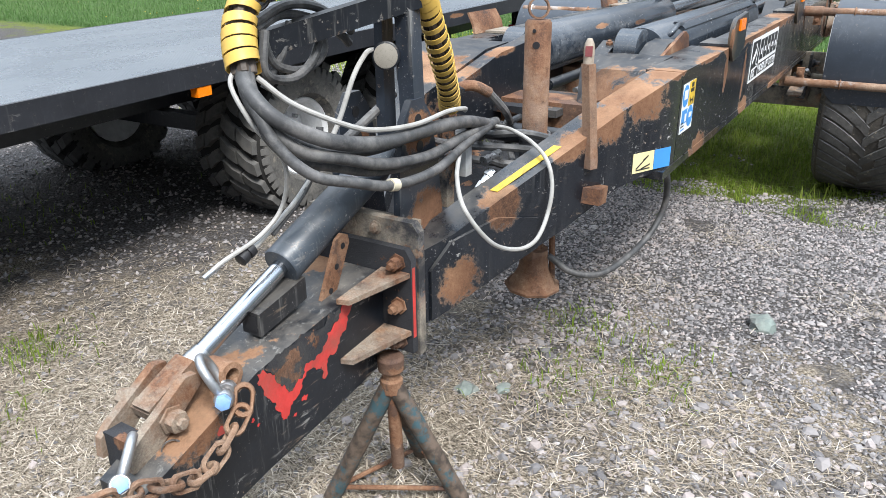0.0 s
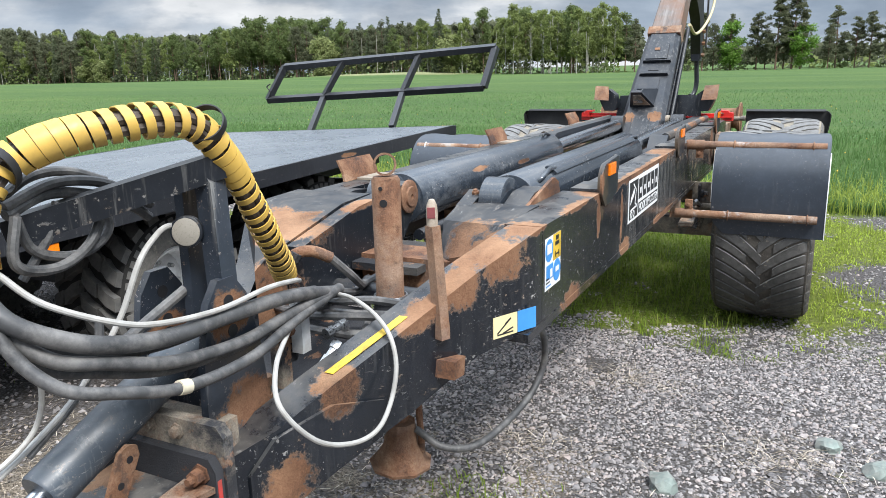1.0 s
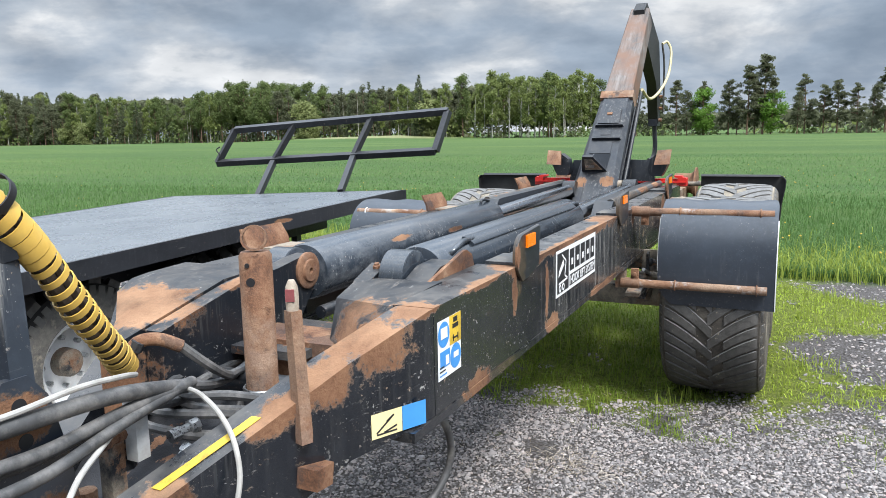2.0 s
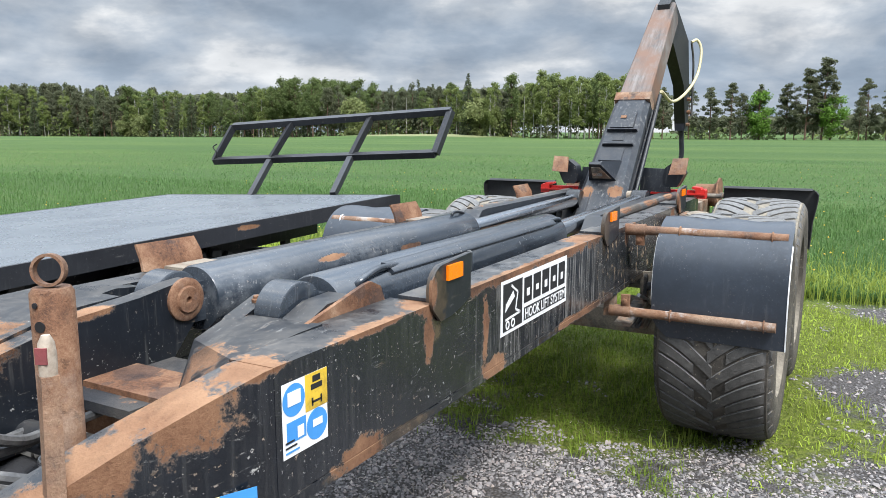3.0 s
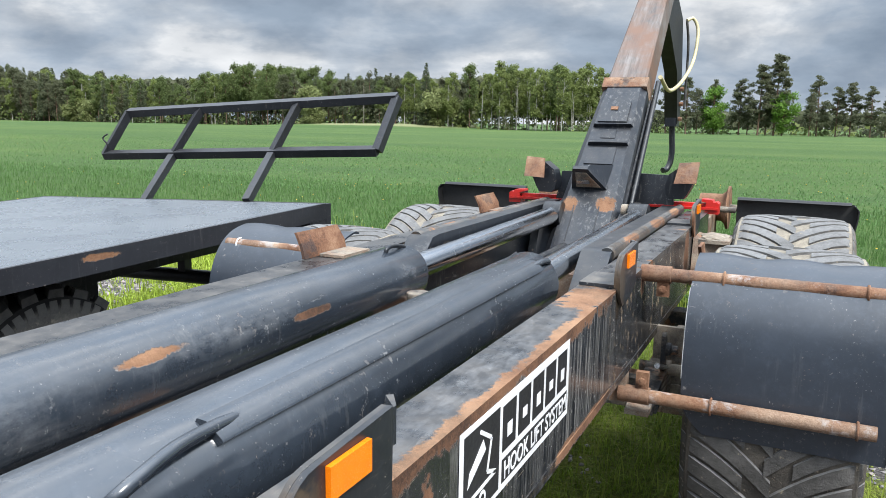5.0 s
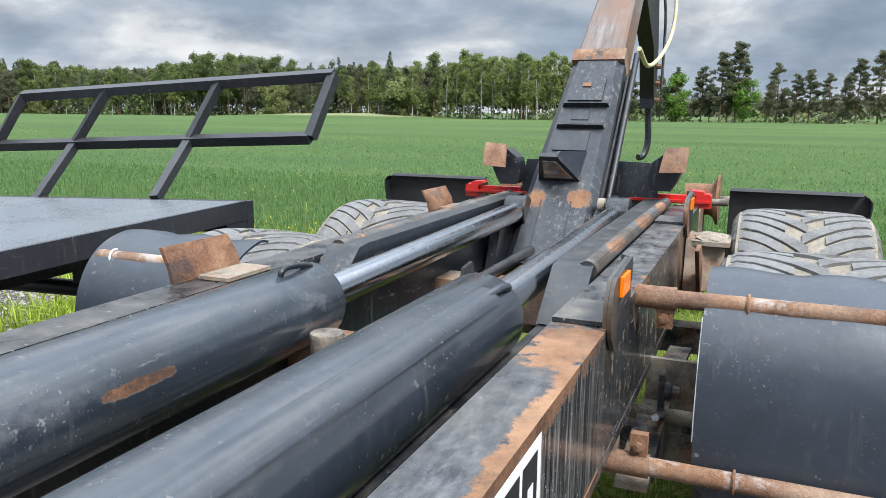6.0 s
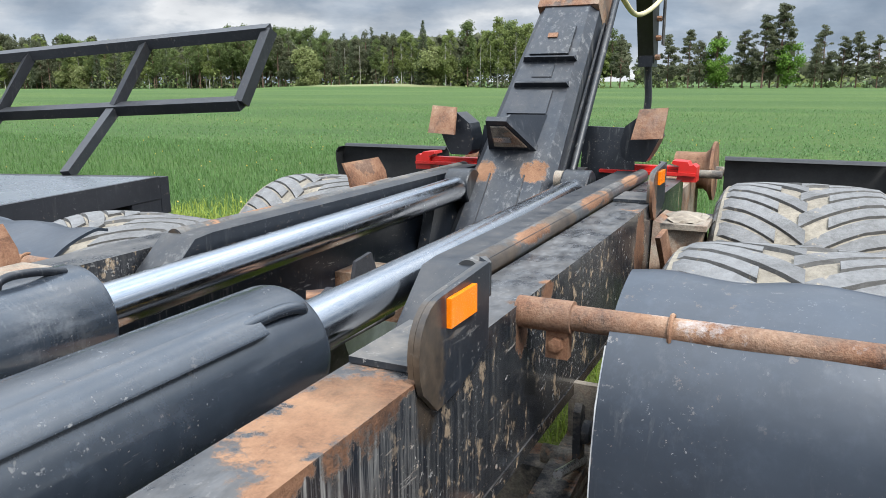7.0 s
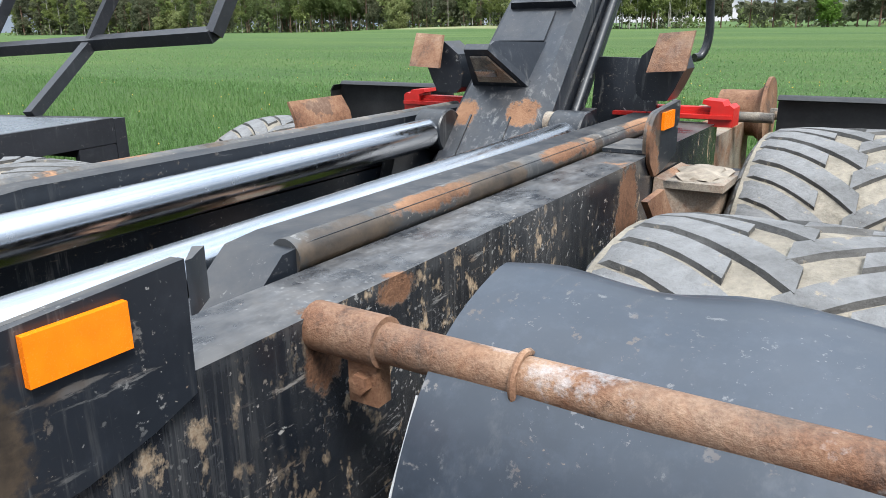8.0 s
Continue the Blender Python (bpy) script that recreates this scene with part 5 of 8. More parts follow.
            part("guide_fold", prism(B(), [(RF + 0.0115, y0 + 0.3205), (RF + 0.0115, y0 + 0.328), (RF - 0.012, y0 + 0.362), (RF - 0.020, y0 + 0.354)], "z", 1.150, 1.203), M_FOOT, guide, "inward fold of the guide", 0.003)
        part("guide_foot", bx(B(), RF - 0.118, RF - 0.0065 if side > 0 else RF - 0.0205, y0 + 0.120, y0 + 0.300, 1.0915, 1.1010), M_FOOT if side > 0 else M_MUDDY, guide, "flat worn foot of the guide", 0.002)
        if side > 0:
            part("reflector", box(B(), RF + 0.0120, RF + 0.0195, y0 + 0.166, y0 + 0.254, 1.146, 1.188), M_AMBER, guide, "orange rectangular side reflector", 0.003)
    # pipes that carry the fender, with clamps
    sag = 0.0 if side > 0 else 0.05
    for py, pz, x1, root in ((5.17, 1.074 - sag, 1.352, 0.61), (5.03, 0.690 - sag, 1.335, 0.585)):
        pipe = part("fender_pipe", rod(B(), (sx(root), py, pz), (sx(x1), py, pz), 0.0225, 18), M_PIPE, trailer, "rusty round fender support pipe")
        part("pipe_sleeve", rod(B(), (sx(root), py, pz), (sx(root + 0.10), py, pz), 0.029, 18), M_JACK, pipe)
        part("pipe_lug", bx(B(), root + 0.055, root + 0.095, py - 0.012, py + 0.012, *((pz - 0.075, pz - 0.015) if pz > 0.9 else (pz + 0.012, pz + 0.082))), M_RUST, pipe, bevel=0.006)
        part("lug_bolt", turned(B(), (sx(root + 0.075), py - 0.012, pz - 0.048 if pz > 0.9 else pz + 0.052), (0, -1, 0), [(0, 0.013), (0.010, 0.013), (0.012, 0.006)], 6), M_RUST, pipe)
        for cx in (0.875, 1.285):
            tie = side < 0 and cx > 1 and pz > 1
            part("cable_tie" if tie else "pipe_clamp", ring_mesh(B(), (sx(cx), py, pz), (1, 0, 0), 0.026, 0.004, 20, 6), M_WHITE if tie else M_RUST, pipe, "white cable tie" if tie else "")
    # front fender: a bent sheet round the tyre, with a white rubbed rim
    arc = [(5.080, 0.575), (5.066, 0.66), (5.058, 0.76), (5.062, 0.86), (5.085, 0.96), (5.135, 1.045), (5.205, 1.10), (5.30, 1.130), (5.345, 1.122)]
    arc = [(y, z - 0.8 * sag) for y, z in arc]
    xs0, xs1 = sorted((sx(0.778), sx(1.372)))
    fender = part("fender", fender_mesh(arc, xs0, xs1, side), M_PLASTIC, trailer, "black scuffed plastic fender", smooth=50)
    if side > 0:
      part("fender_rim", sheet(B(), [(y - 0.003, z) for y, z in arc[:-3]], 0.010, ("x", *sorted((sx(1.372), sx(1.377))))), M_WHITE, fender, "pale rubbed fender rim")
      part("fender_rim", sheet(B(), [(y - 0.0015, z) for y, z in arc[2:-3]], 0.007, ("x", *sorted((sx(0.7752), sx(0.7775))))), M_VALVE, fender, "pale rubbed fender rim")
    # rear flap
    flap = [(0.735, 0.72), (0.735, 1.128), (0.748, 1.146), (1.31, 1.150), (1.352, 1.140), (1.374, 1.115), (1.372, 1.06), (1.350, 0.92), (1.340, 0.72)]
    flap = part("rear_flap", prism(B(), [(sx(a), b) for a, b in flap], "y", 7.395, 7.405), M_FLAP, trailer, "black rubber rear mud flap with rounded corner", 0.003)
    part("flap_rim", sheet(B(), [(7.355, 1.138), (7.365, 1.148), (7.38, 1.152), (7.398, 1.150)], 0.006, ("x", *sorted((sx(0.737), sx(1.335))))), M_FLAP, flap, "folded top of the flap", smooth=50)
    part("flap_edge", loft(B(), [[(sx(a), y, z) for a, y in ((c, 7.33), (c + 0.006, 7.33), (c + 0.006, 7.396), (c, 7.396))] for c, z in ((1.350, 1.138), (1.370, 1.112), (1.368, 1.06), (1.345, 0.92), (1.335, 0.72))]), M_FLAP, flap)
    part("flap_stay", rod(B(), (sx(0.60), 7.33, 1.08), (sx(0.735), 7.33, 1.08), 0.018, 12), M_MUDDY, trailer)
    # rear lock, pushed further out on the left
    out = 0.0 if side > 0 else 0.055
    lock = part("container_lock", bx(B(), 0.275 + out, 0.640 + out, 7.035, 7.09, 1.100, 1.126), M_RED, trailer, "bright red container lock", 0.005)
    head = [(0.592, 1.082), (0.668, 1.082), (0.668, 1.140), (0.655, 1.150), (0.640, 1.146), (0.632, 1.160), (0.575, 1.164), (0.572, 1.152), (0.600, 1.143)]
    part("lock_head", prism(B(), [(sx(a + out), b) for a, b in head], "y", 7.015, 7.10), M_RED, lock, "red lock head", 0.004)
    part("lock_slide", bx(B(), 0.285 + out, 0.665 + out, 7.005, 7.033, 1.106, 1.118), M_RED, lock, bevel=0.003)
    part("lock_slide", bx(B(), 0.34 + out, 0.60 + out, 7.04, 7.08, 1.1265, 1.138), M_RED, lock, bevel=0.003)
    # flanged roller at the tail
    roller = part("tail_roller", turned(B(), (sx(0.50), 7.60, 1.065), (side, 0, 0), [(0, 0.085), (0.13, 0.085), (0.15, 0.10), (0.165, 0.135), (0.178, 0.135), (0.18, 0.03)]), M_RUST, trailer, "rusty flanged tail roller")
    part("roller_shaft", rod(B(), (sx(0.42), 7.60, 1.065), (sx(0.745), 7.60, 1.065), 0.022, 14), M_MUDDY, roller)
    part("tail_beam", bx(B(), 0.47, RF - 0.01, 7.05, 7.62, 0.82, 1.04), M_RUST_MUD, trailer, "mud-caked tail section of the frame", 0.008)
    # suspension hanger: gusset, shelf and leaf springs
    hanger = part("spring_hanger", loft(B(), [[(sx(0.620), 6.36, 0.80), (sx(0.620), 6.64, 0.80), (sx(0.620), 6.64, 1.03), (sx(0.620), 6.40, 1.03)], [(sx(0.765), 6.46, 0.84), (sx(0.765), 6.64, 0.84), (sx(0.765), 6.64, 0.985), (sx(0.765), 6.48, 0.985)]]), M_RUST_MUD, trailer, "mud-caked rusty suspension hanger", 0.008)
    part("hanger_gusset", prism(B(), [(6.13, 1.03), (6.25, 1.035), (6.50, 0.82), (6.38, 0.80)], "x", *sorted((sx(0.675), sx(0.690)))), M_RUST, hanger, "rusty gusset", 0.003)
    part("hanger_box", bx(B(), 0.63, 0.785, 6.41, 6.66, 1.004, 1.022), M_MUDDY, hanger, "shelf piled with dry mud", 0.008)
    bm = B()
    bmesh.ops.create_icosphere(bm, subdivisions=3, radius=1.0)
    for vt in bm.verts:
        k = 1 + 0.35 * noise.noise(vt.co * 2.4)
        vt.co = Vector((sx(0.705) + vt.co.x * 0.066 * k, 6.535 + vt.co.y * 0.105 * k, 1.022 + max(-0.3, vt.co.z) * 0.016 * k + 0.005 * noise.noise(vt.co * 7)))
    part("mud_clod", bm, M_MUD, hanger, "lumpy heap of dry mud", smooth=50)
    part("hanger_front", bx(B(), 0.555, 0.607, 5.02, 5.07, 0.66, 0.775), M_RUST_MUD, trailer, bevel=0.006)
    for i in range(5):
        z = 0.655 - 0.024 * i
        n = 0.60 - 0.085 * i
        part("spring_leaf", loft(B(), [[(sx(0.60), 5.66 + s * n, z - 0.05 * s * s), (sx(0.68), 5.66 + s * n, z - 0.05 * s * s), (sx(0.68), 5.66 + s * n, z - 0.05 * s * s + 0.018), (sx(0.60), 5.66 + s * n, z - 0.05 * s * s + 0.018)] for s in (-1, -0.5, 0, 0.5, 1)]), M_MUDDY, trailer, "mud-grey leaf spring")
    part("brake_chamber", turned(B(), (sx(0.655), 5.60, 0.60), (0, 1, 0.1), [(0, 0.02), (0.008, 0.046), (0.04, 0.050), (0.055, 0.056), (0.07, 0.050), (0.11, 0.044), (0.13, 0.02)], 20), M_MUDDY, trailer, "grimy brake chamber")
    part("brake_rod", rod(B(), (sx(0.67), 5.24, 0.73), (sx(0.67), 5.46, 0.66), 0.010, 8), M_STEEL, trailer)
    part("brake_lever", prism(B(), [(5.37, 0.54), (5.41, 0.52), (5.45, 0.55), (5.43, 0.62), (5.415, 0.80), (5.395, 0.815), (5.38, 0.80), (5.385, 0.62)], "x", *sorted((sx(0.658), sx(0.674)))), M_MUDDY, trailer, "mud-grey brake lever", 0.004)
    part("brake_shaft", rod(B(), (sx(0.575), 5.44, 0.66), (sx(0.80), 5.44, 0.66), 0.022, 14), M_MUDDY, trailer, "mud-grey brake shaft")
    part("slack_adjuster", turned(B(), (sx(0.66), 5.41, 0.745), (side, 0, 0), [(0, 0.016), (0.004, 0.026), (0.03, 0.026), (0.034, 0.018), (0.055, 0.016), (0.057, 0.006)], 12), M_MUDDY, trailer, "grimy slack adjuster")
    part("axle_plate", bx(B(), 0.605, 0.79, 5.53, 5.55, 0.50, 0.80), M_MUDDY, trailer, "mud-caked plate before the axle", 0.006)

# axles
for y in (5.58, 6.78):
    part("axle", bar(B(), (mirror(0.83), y, 0.515), (0.83, y, 0.515), 0.12, 0.12), M_MUDDY, trailer, "square mud-covered axle", 0.008)


def tyre_mesh(r, width, lugs, blocks=False, hole=0.50):
    """A tyre about the x axis, with bars in a chevron or rows of blocks."""
    bm = B()
    half = width / 2
    rim_r = r * hole
    prof = [(-half * 0.70, rim_r), (-half * 0.95, rim_r * 1.16), (-half * 1.0, r * 0.74), (-half * 0.985, r * 0.87), (-half * 0.90, r * 0.938), (-half * 0.6, r * 0.957), (0, r * 0.965)]
    prof += [(-a, b) for a, b in prof[-2::-1]]
    n = 56
    rows = [[bm.verts.new((x, rr * math.cos(2 * math.pi * i / n), rr * math.sin(2 * math.pi * i / n))) for x, rr in prof] for i in range(n)]
    for i in range(n):
        for j in range(len(prof) - 1):
            bm.faces.new((rows[i][j], rows[(i + 1) % n][j], rows[(i + 1) % n][j + 1], rows[i][j + 1]))

    def surf(x):
        return float(np.interp(abs(x) / half, (0, 0.6, 0.9, 0.985, 1.0), (r * 0.965, r * 0.957, r * 0.938, r * 0.87, r * 0.80)))

    def lug(path, wid, high):
        """path: (x, angle) samples; a bar of that width round the tyre."""
        rings = []
        for x, a in path:
            base, top = surf(x) - 0.004, surf(x) + high * (1 if abs(x) < half * 0.93 else 0.55)
            w0, w1 = wid / r / 2, wid / r / 2 * 0.84
            rings.append([(x, base * math.cos(a - w0), base * math.sin(a - w0)), (x, base * math.cos(a + w0), base * math.sin(a + w0)),
                          (x, top * math.cos(a + w1), top * math.sin(a + w1)), (x, top * math.cos(a - w1), top * math.sin(a - w1))])
        return loft(B(), rings)
    pieces = []
    if not blocks:
        for s in (-1, 1):
            off = 0.5 if s > 0 else 0
            pieces.append(("tread_bar", off, lug([(s * half * u, 0.30 * (1 - u) ** 1.6) for u in (-0.04, 0.10, 0.26, 0.42, 0.62, 0.80, 0.93, 0.99)], 0.074, 0.009)))
            pieces.append(("tread_bar", off + 0.5, lug([(s * half * u, 0.30 * (1 - u) ** 1.6) for u in (0.26, 0.38, 0.50, 0.64, 0.80, 0.93, 0.985)], 0.060, 0.008)))
    else:
        for k in range(4):
            x0, x1 = -half * 0.97 + k * half * 0.485, -half * 0.97 + (k + 1) * half * 0.485 - 0.016
            tilt = 0.075 if k < 2 else -0.075
            pieces.append(("tread_block", 0.5 if k % 2 else 0.0, lug([(x0, tilt), (x0 * 0.65 + x1 * 0.35, tilt * 0.1), ((x0 + x1) / 2, -tilt * 0.3), (x1, -tilt)], 2 * math.pi * r / lugs * 0.64, 0.036)))
        for s in (-1, 1):
            for off in (0.0, 0.5):
                pieces.append(("tread_block", off, lug([(s * half * 0.975, 0.0), (s * half * 0.99, 0.0), (s * half * 1.0, 0.01)], 2 * math.pi * r / lugs * (0.40 if off else 0.36), 0.030)))
    return bm, pieces


def wheel(kind, r, width, lugs, at, outward, parent, rubber, blocks):
    bm = B()
    hole = 0.50
    rim_r = r * hole
    s = outward
    turned(bm, (0, 0, 0), (s, 0, 0), [(-width * 0.38, rim_r * 0.99), (-width * 0.30, rim_r * 0.93), (width * 0.02, rim_r * 0.90), (width * 0.05, rim_r * 0.80), (width * 0.10, rim_r * 0.42), (width * 0.11, 0.03)], 32)
    turned(bm, (0, 0, 0), (s, 0, 0), [(width * 0.0, rim_r * 0.905), (width * 0.30, rim_r * 0.92), (width * 0.36, rim_r * 1.0), (width * 0.375, rim_r * 1.04), (width * 0.385, rim_r * 1.0), (width * 0.34, rim_r * 0.90), (width * 0.04, rim_r * 0.86)], 32)
    hub = part("wheel", bm, M_RIM, parent, kind)
    hub.location = at
    carcass, pieces = tyre_mesh(r, width, lugs, blocks, hole)
    tyre = part("tyre", carcass, rubber, hub, "worn rubber tyre with chevron bars" if not blocks else "dark rubber tyre with block tread")
    for piece, off, bm in pieces:
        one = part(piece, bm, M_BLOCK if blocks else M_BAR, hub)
        one.rotation_euler = (2 * math.pi * off / lugs, 0, 0)
        for i in range(1, lugs):
            ob = new(piece, one.data)
            ob.parent = hub
            ob.rotation_euler = (2 * math.pi * (i + off) / lugs, 0, 0)
    bm = B()
    turned(bm, (0, 0, 0), (s, 0, 0), [(width * 0.05, 0.075), (width * 0.22, 0.07), (width * 0.26, 0.05), (width * 0.27, 0.01)], 20)
    part("hub", bm, M_MUDDY, hub)
    for i in range(8):
        a = 2 * math.pi * i / 8
        bm = B()
        turned(bm, (s * width * 0.08, 0.125 * math.cos(a), 0.125 * math.sin(a)), (s, 0, 0), [(0, 0.014), (0.03, 0.014), (0.032, 0.006)], 6)
        part("wheel_nut", bm, M_STEEL, hub)
    return hub


proto_wheel = wheel("muddy trailer wheel", 0.603, 0.560, 25, (1.055, 5.665, 0.533), 1, trailer, M_MUD_RUBBER, False)
left_wheel = wheel("muddy trailer wheel", 0.580, 0.560, 25, (mirror(1.055), 5.665, 0.492), -1, trailer, M_MUD_RUBBER, False)


def copy_wheel(src, at, turn=0, spin=0.0):
    ob = copy_thing(src, pose(*at, spin, 0, turn))
    return ob


copy_wheel(proto_wheel, (1.055, 6.80, 0.533), 0, 8)
copy_wheel(left_wheel, (mirror(1.055), 6.80, 0.492), 0, 11)

# added plate: a dark backing in place of the deep clutter there
bm = loft(B(), [[(mirror(taper_x(y)) + 0.09, y, b), (taper_x(y) - 0.09, y, b), (taper_x(y) - 0.09, y, b + 0.012), (mirror(taper_x(y)) + 0.09, y, b + 0.012)] for y, b in ((1.72, 0.535), (1.907, 0.620), (2.12, 0.700), (2.32, 0.785), (2.46, 0.80))])
part("neck_plate", bm, M_RUST_PAINT, trailer, "added dark rusty backing plate between the neck beams")
# cross members and the dark floor of the frame
for y, z in ((2.70, 0.90), (3.7, 0.86), (4.95, 0.88), (5.9, 0.86), (6.6, 0.86)):
    part("cross_member", box(B(), LF + 0.12, RF - 0.12, y - 0.08, y + 0.08, z - 0.09, z + 0.045), M_RUST if y < 3 else M_RUST_MUD, trailer, bevel=0.006)
part("fork_bridge", box(B(), -0.04, 0.205, 2.56, 2.90, 0.905, 0.930), M_RUST_DIM, trailer, "rust-brown bridge plate between the forks", 0.004)
part("cross_tube", rod(B(), (LF + 0.1, 2.47, 0.86), (RF - 0.14, 2.47, 0.86), 0.035, 14), M_BLACK, trailer)
part("centre_pipe", rod(B(), (XC - 0.1, 3.0, 0.93), (XC - 0.1, 6.4, 0.93), 0.022, 10), M_BLACK, trailer)

# odds and ends that lie between the cylinders
stub = part("pin_stub", turned(B(), (0.0, 4.70, 0.87), (0, 0, 1), [(0, 0.038), (0.145, 0.038), (0.150, 0.040), (0.158, 0.038), (0.160, 0.030)], 22), M_MUDDY, trailer, "mud-topped upright pin stub")
part("latch_bar", bar(B(), (-0.04, 5.42, 0.945), (0.18, 5.58, 0.955), 0.07, 0.03), M_RUST, trailer, "rusty latch bar across the frame", 0.004)
part("latch_plate", prism(B(), [(5.30, 0.87), (5.52, 0.87), (5.50, 0.965), (5.42, 0.985), (5.33, 0.95)], "x", 0.02, 0.034), M_RUST_PAINT, trailer, "upright rusty latch plate", 0.003)
part("latch_plate", prism(B(), [(5.62, 0.87), (5.80, 0.87), (5.74, 1.00), (5.66, 0.99)], "x", -0.055, -0.043), M_RUST_PAINT, trailer, "upright rusty latch plate", 0.003)
part("inner_panel", prism(B(), [(4.9, 0.84), (6.5, 0.84), (6.5, 0.985), (4.9, 0.985)], "x", -0.236, -0.226), M_BRACKET, trailer, "dark side panel with pale drips", 0.003)
for a, b in (((0.05, 3.1, 0.90), (0.03, 5.2, 0.885)), ((0.09, 3.1, 0.905), (0.10, 5.6, 0.88)), ((0.13, 3.2, 0.90), (0.06, 6.3, 0.90))):
    part("frame_hose", tube(B(), [a, tuple((p + q) / 2 - 0.02 * k for p, q, k in zip(a, b, (1, 0, 1))), b], 0.011, 8, 8), M_RUBBER_HOSE, trailer, "dusty black hose along the frame")
sleeve = part("hose_sleeve", tube(B(), [(0.425, 4.98, 0.86), (0.405, 5.20, 0.875), (0.37, 5.42, 0.86)], 0.021, 12, 6), M_YELLOW, trailer, "short length of yellow hose sleeve")
for y in (5.02, 5.06, 5.10, 5.14, 5.18, 5.22, 5.26, 5.30):
    part("sleeve_groove", ring_mesh(B(), (0.425 - 0.020 * (y - 4.98) / 0.22 - 0.04 * max(0, y - 5.2), y, 0.86 + 0.015 * math.sin((y - 4.98) * 7.1)), (-0.1, 1, 0.05), 0.0205, 0.0022, 16, 5), M_CORE, sleeve)

# cylinder forks
bm = prism(B(), [(2.80, 0.82), (2.80, 1.04), (2.86, 1.085), (2.97, 1.122), (3.03, 1.110), (3.10, 1.03), (3.02, 0.94), (2.95, 0.82)], "x", 0.205, 0.262)
fork = part("cylinder_fork", bm, M_FORK, trailer, "welded cylinder fork with rusty worn paint", 0.006)
part("fork_cheek", prism(B(), [(2.89, 0.82), (2.89, 1.092), (2.97, 1.122), (3.08, 1.126), (3.17, 1.10), (3.20, 1.06), (3.16, 0.94), (2.95, 0.82)], "x", 0.37, 0.4515), M_FORK, fork, bevel=0.006)
hood = [((0.235, 2.665, 0.935), (0.4945, 2.475, 1.030)), ((0.205, 2.757, 1.050), (0.4945, 2.60, 1.080)), ((0.205, 2.86, 1.080), (0.4945, 2.80, 1.092)), ((0.205, 2.893, 1.088), (0.4945, 2.893, 1.094))]
part("fork_hood", loft(B(), [[(*a[:2], 0.87), (*b[:2], 0.87), b, a] for a, b in hood]), M_FORK, fork, "sloping welded hood plate with bare rust at its foot", 0.005)
part("hood_foot", box(B(), 0.4645, 0.4945, 2.895, 3.24, 1.02, 1.088), M_FORK, fork, bevel=0.003)
part("grease_nut", turned(B(), (0.240, 2.945, 1.108), (0, -0.2, 1), [(0, 0.014), (0.012, 0.014), (0.014, 0.009), (0.020, 0.008)], 6), M_RUST, fork, "rusty nut on the fork")
part("fork_fin", prism(B(), [(2.82, 1.080), (3.12, 1.148), (3.15, 1.150), (3.195, 1.130), (3.215, 1.085), (3.20, 1.03), (2.90, 1.03)], "x", 0.452, 0.464), M_RUST, fork, "rusty triangular fin", 0.003)
rings = []
for x, y, z in ((mirror(0.57), 2.50, 1.075), (-0.26, 2.35, 1.035), (-0.105, 2.16, 0.990)):
    rings.append([(x, y, 0.80), (x, y, z), (x, y + 0.06, z + 0.030), (x, 2.62, 1.112), (x, 2.79, 1.118), (x, 2.83, 1.085), (x, 2.83, 0.80)])
bm = loft(B(), rings)
fork = part("cylinder_fork", bm, M_FORK, trailer, "wide sloping cylinder fork covered in rust dust", 0.008)
part("fork_cheek", prism(B(), [(2.30, 0.82), (2.30, 1.035), (2.62, 1.105), (2.80, 1.118), (2.92, 1.135), (2.98, 1.138), (3.03, 1.09), (2.99, 1.02), (2.88, 0.90), (2.80, 0.82)], "x", -0.098, -0.040), M_FORK, fork, bevel=0.005)
part("fork_cheek", prism(B(), [(2.74, 0.82), (2.74, 1.10), (2.86, 1.115), (2.95, 1.105), (3.02, 1.06), (2.99, 1.0), (2.88, 0.88)], "x", -0.270, -0.212), M_FORK, fork, bevel=0.006)
boss = part("pin_boss", turned(B(), (-0.041, 2.952, 1.085), (1, 0, 0), [(0, 0.062), (0.010, 0.062), (0.014, 0.056), (0.014, 0.040), (0.020, 0.036), (0.020, 0.010), (0.012, 0.008)], 28), M_JACK, fork, "rusty round pin boss")
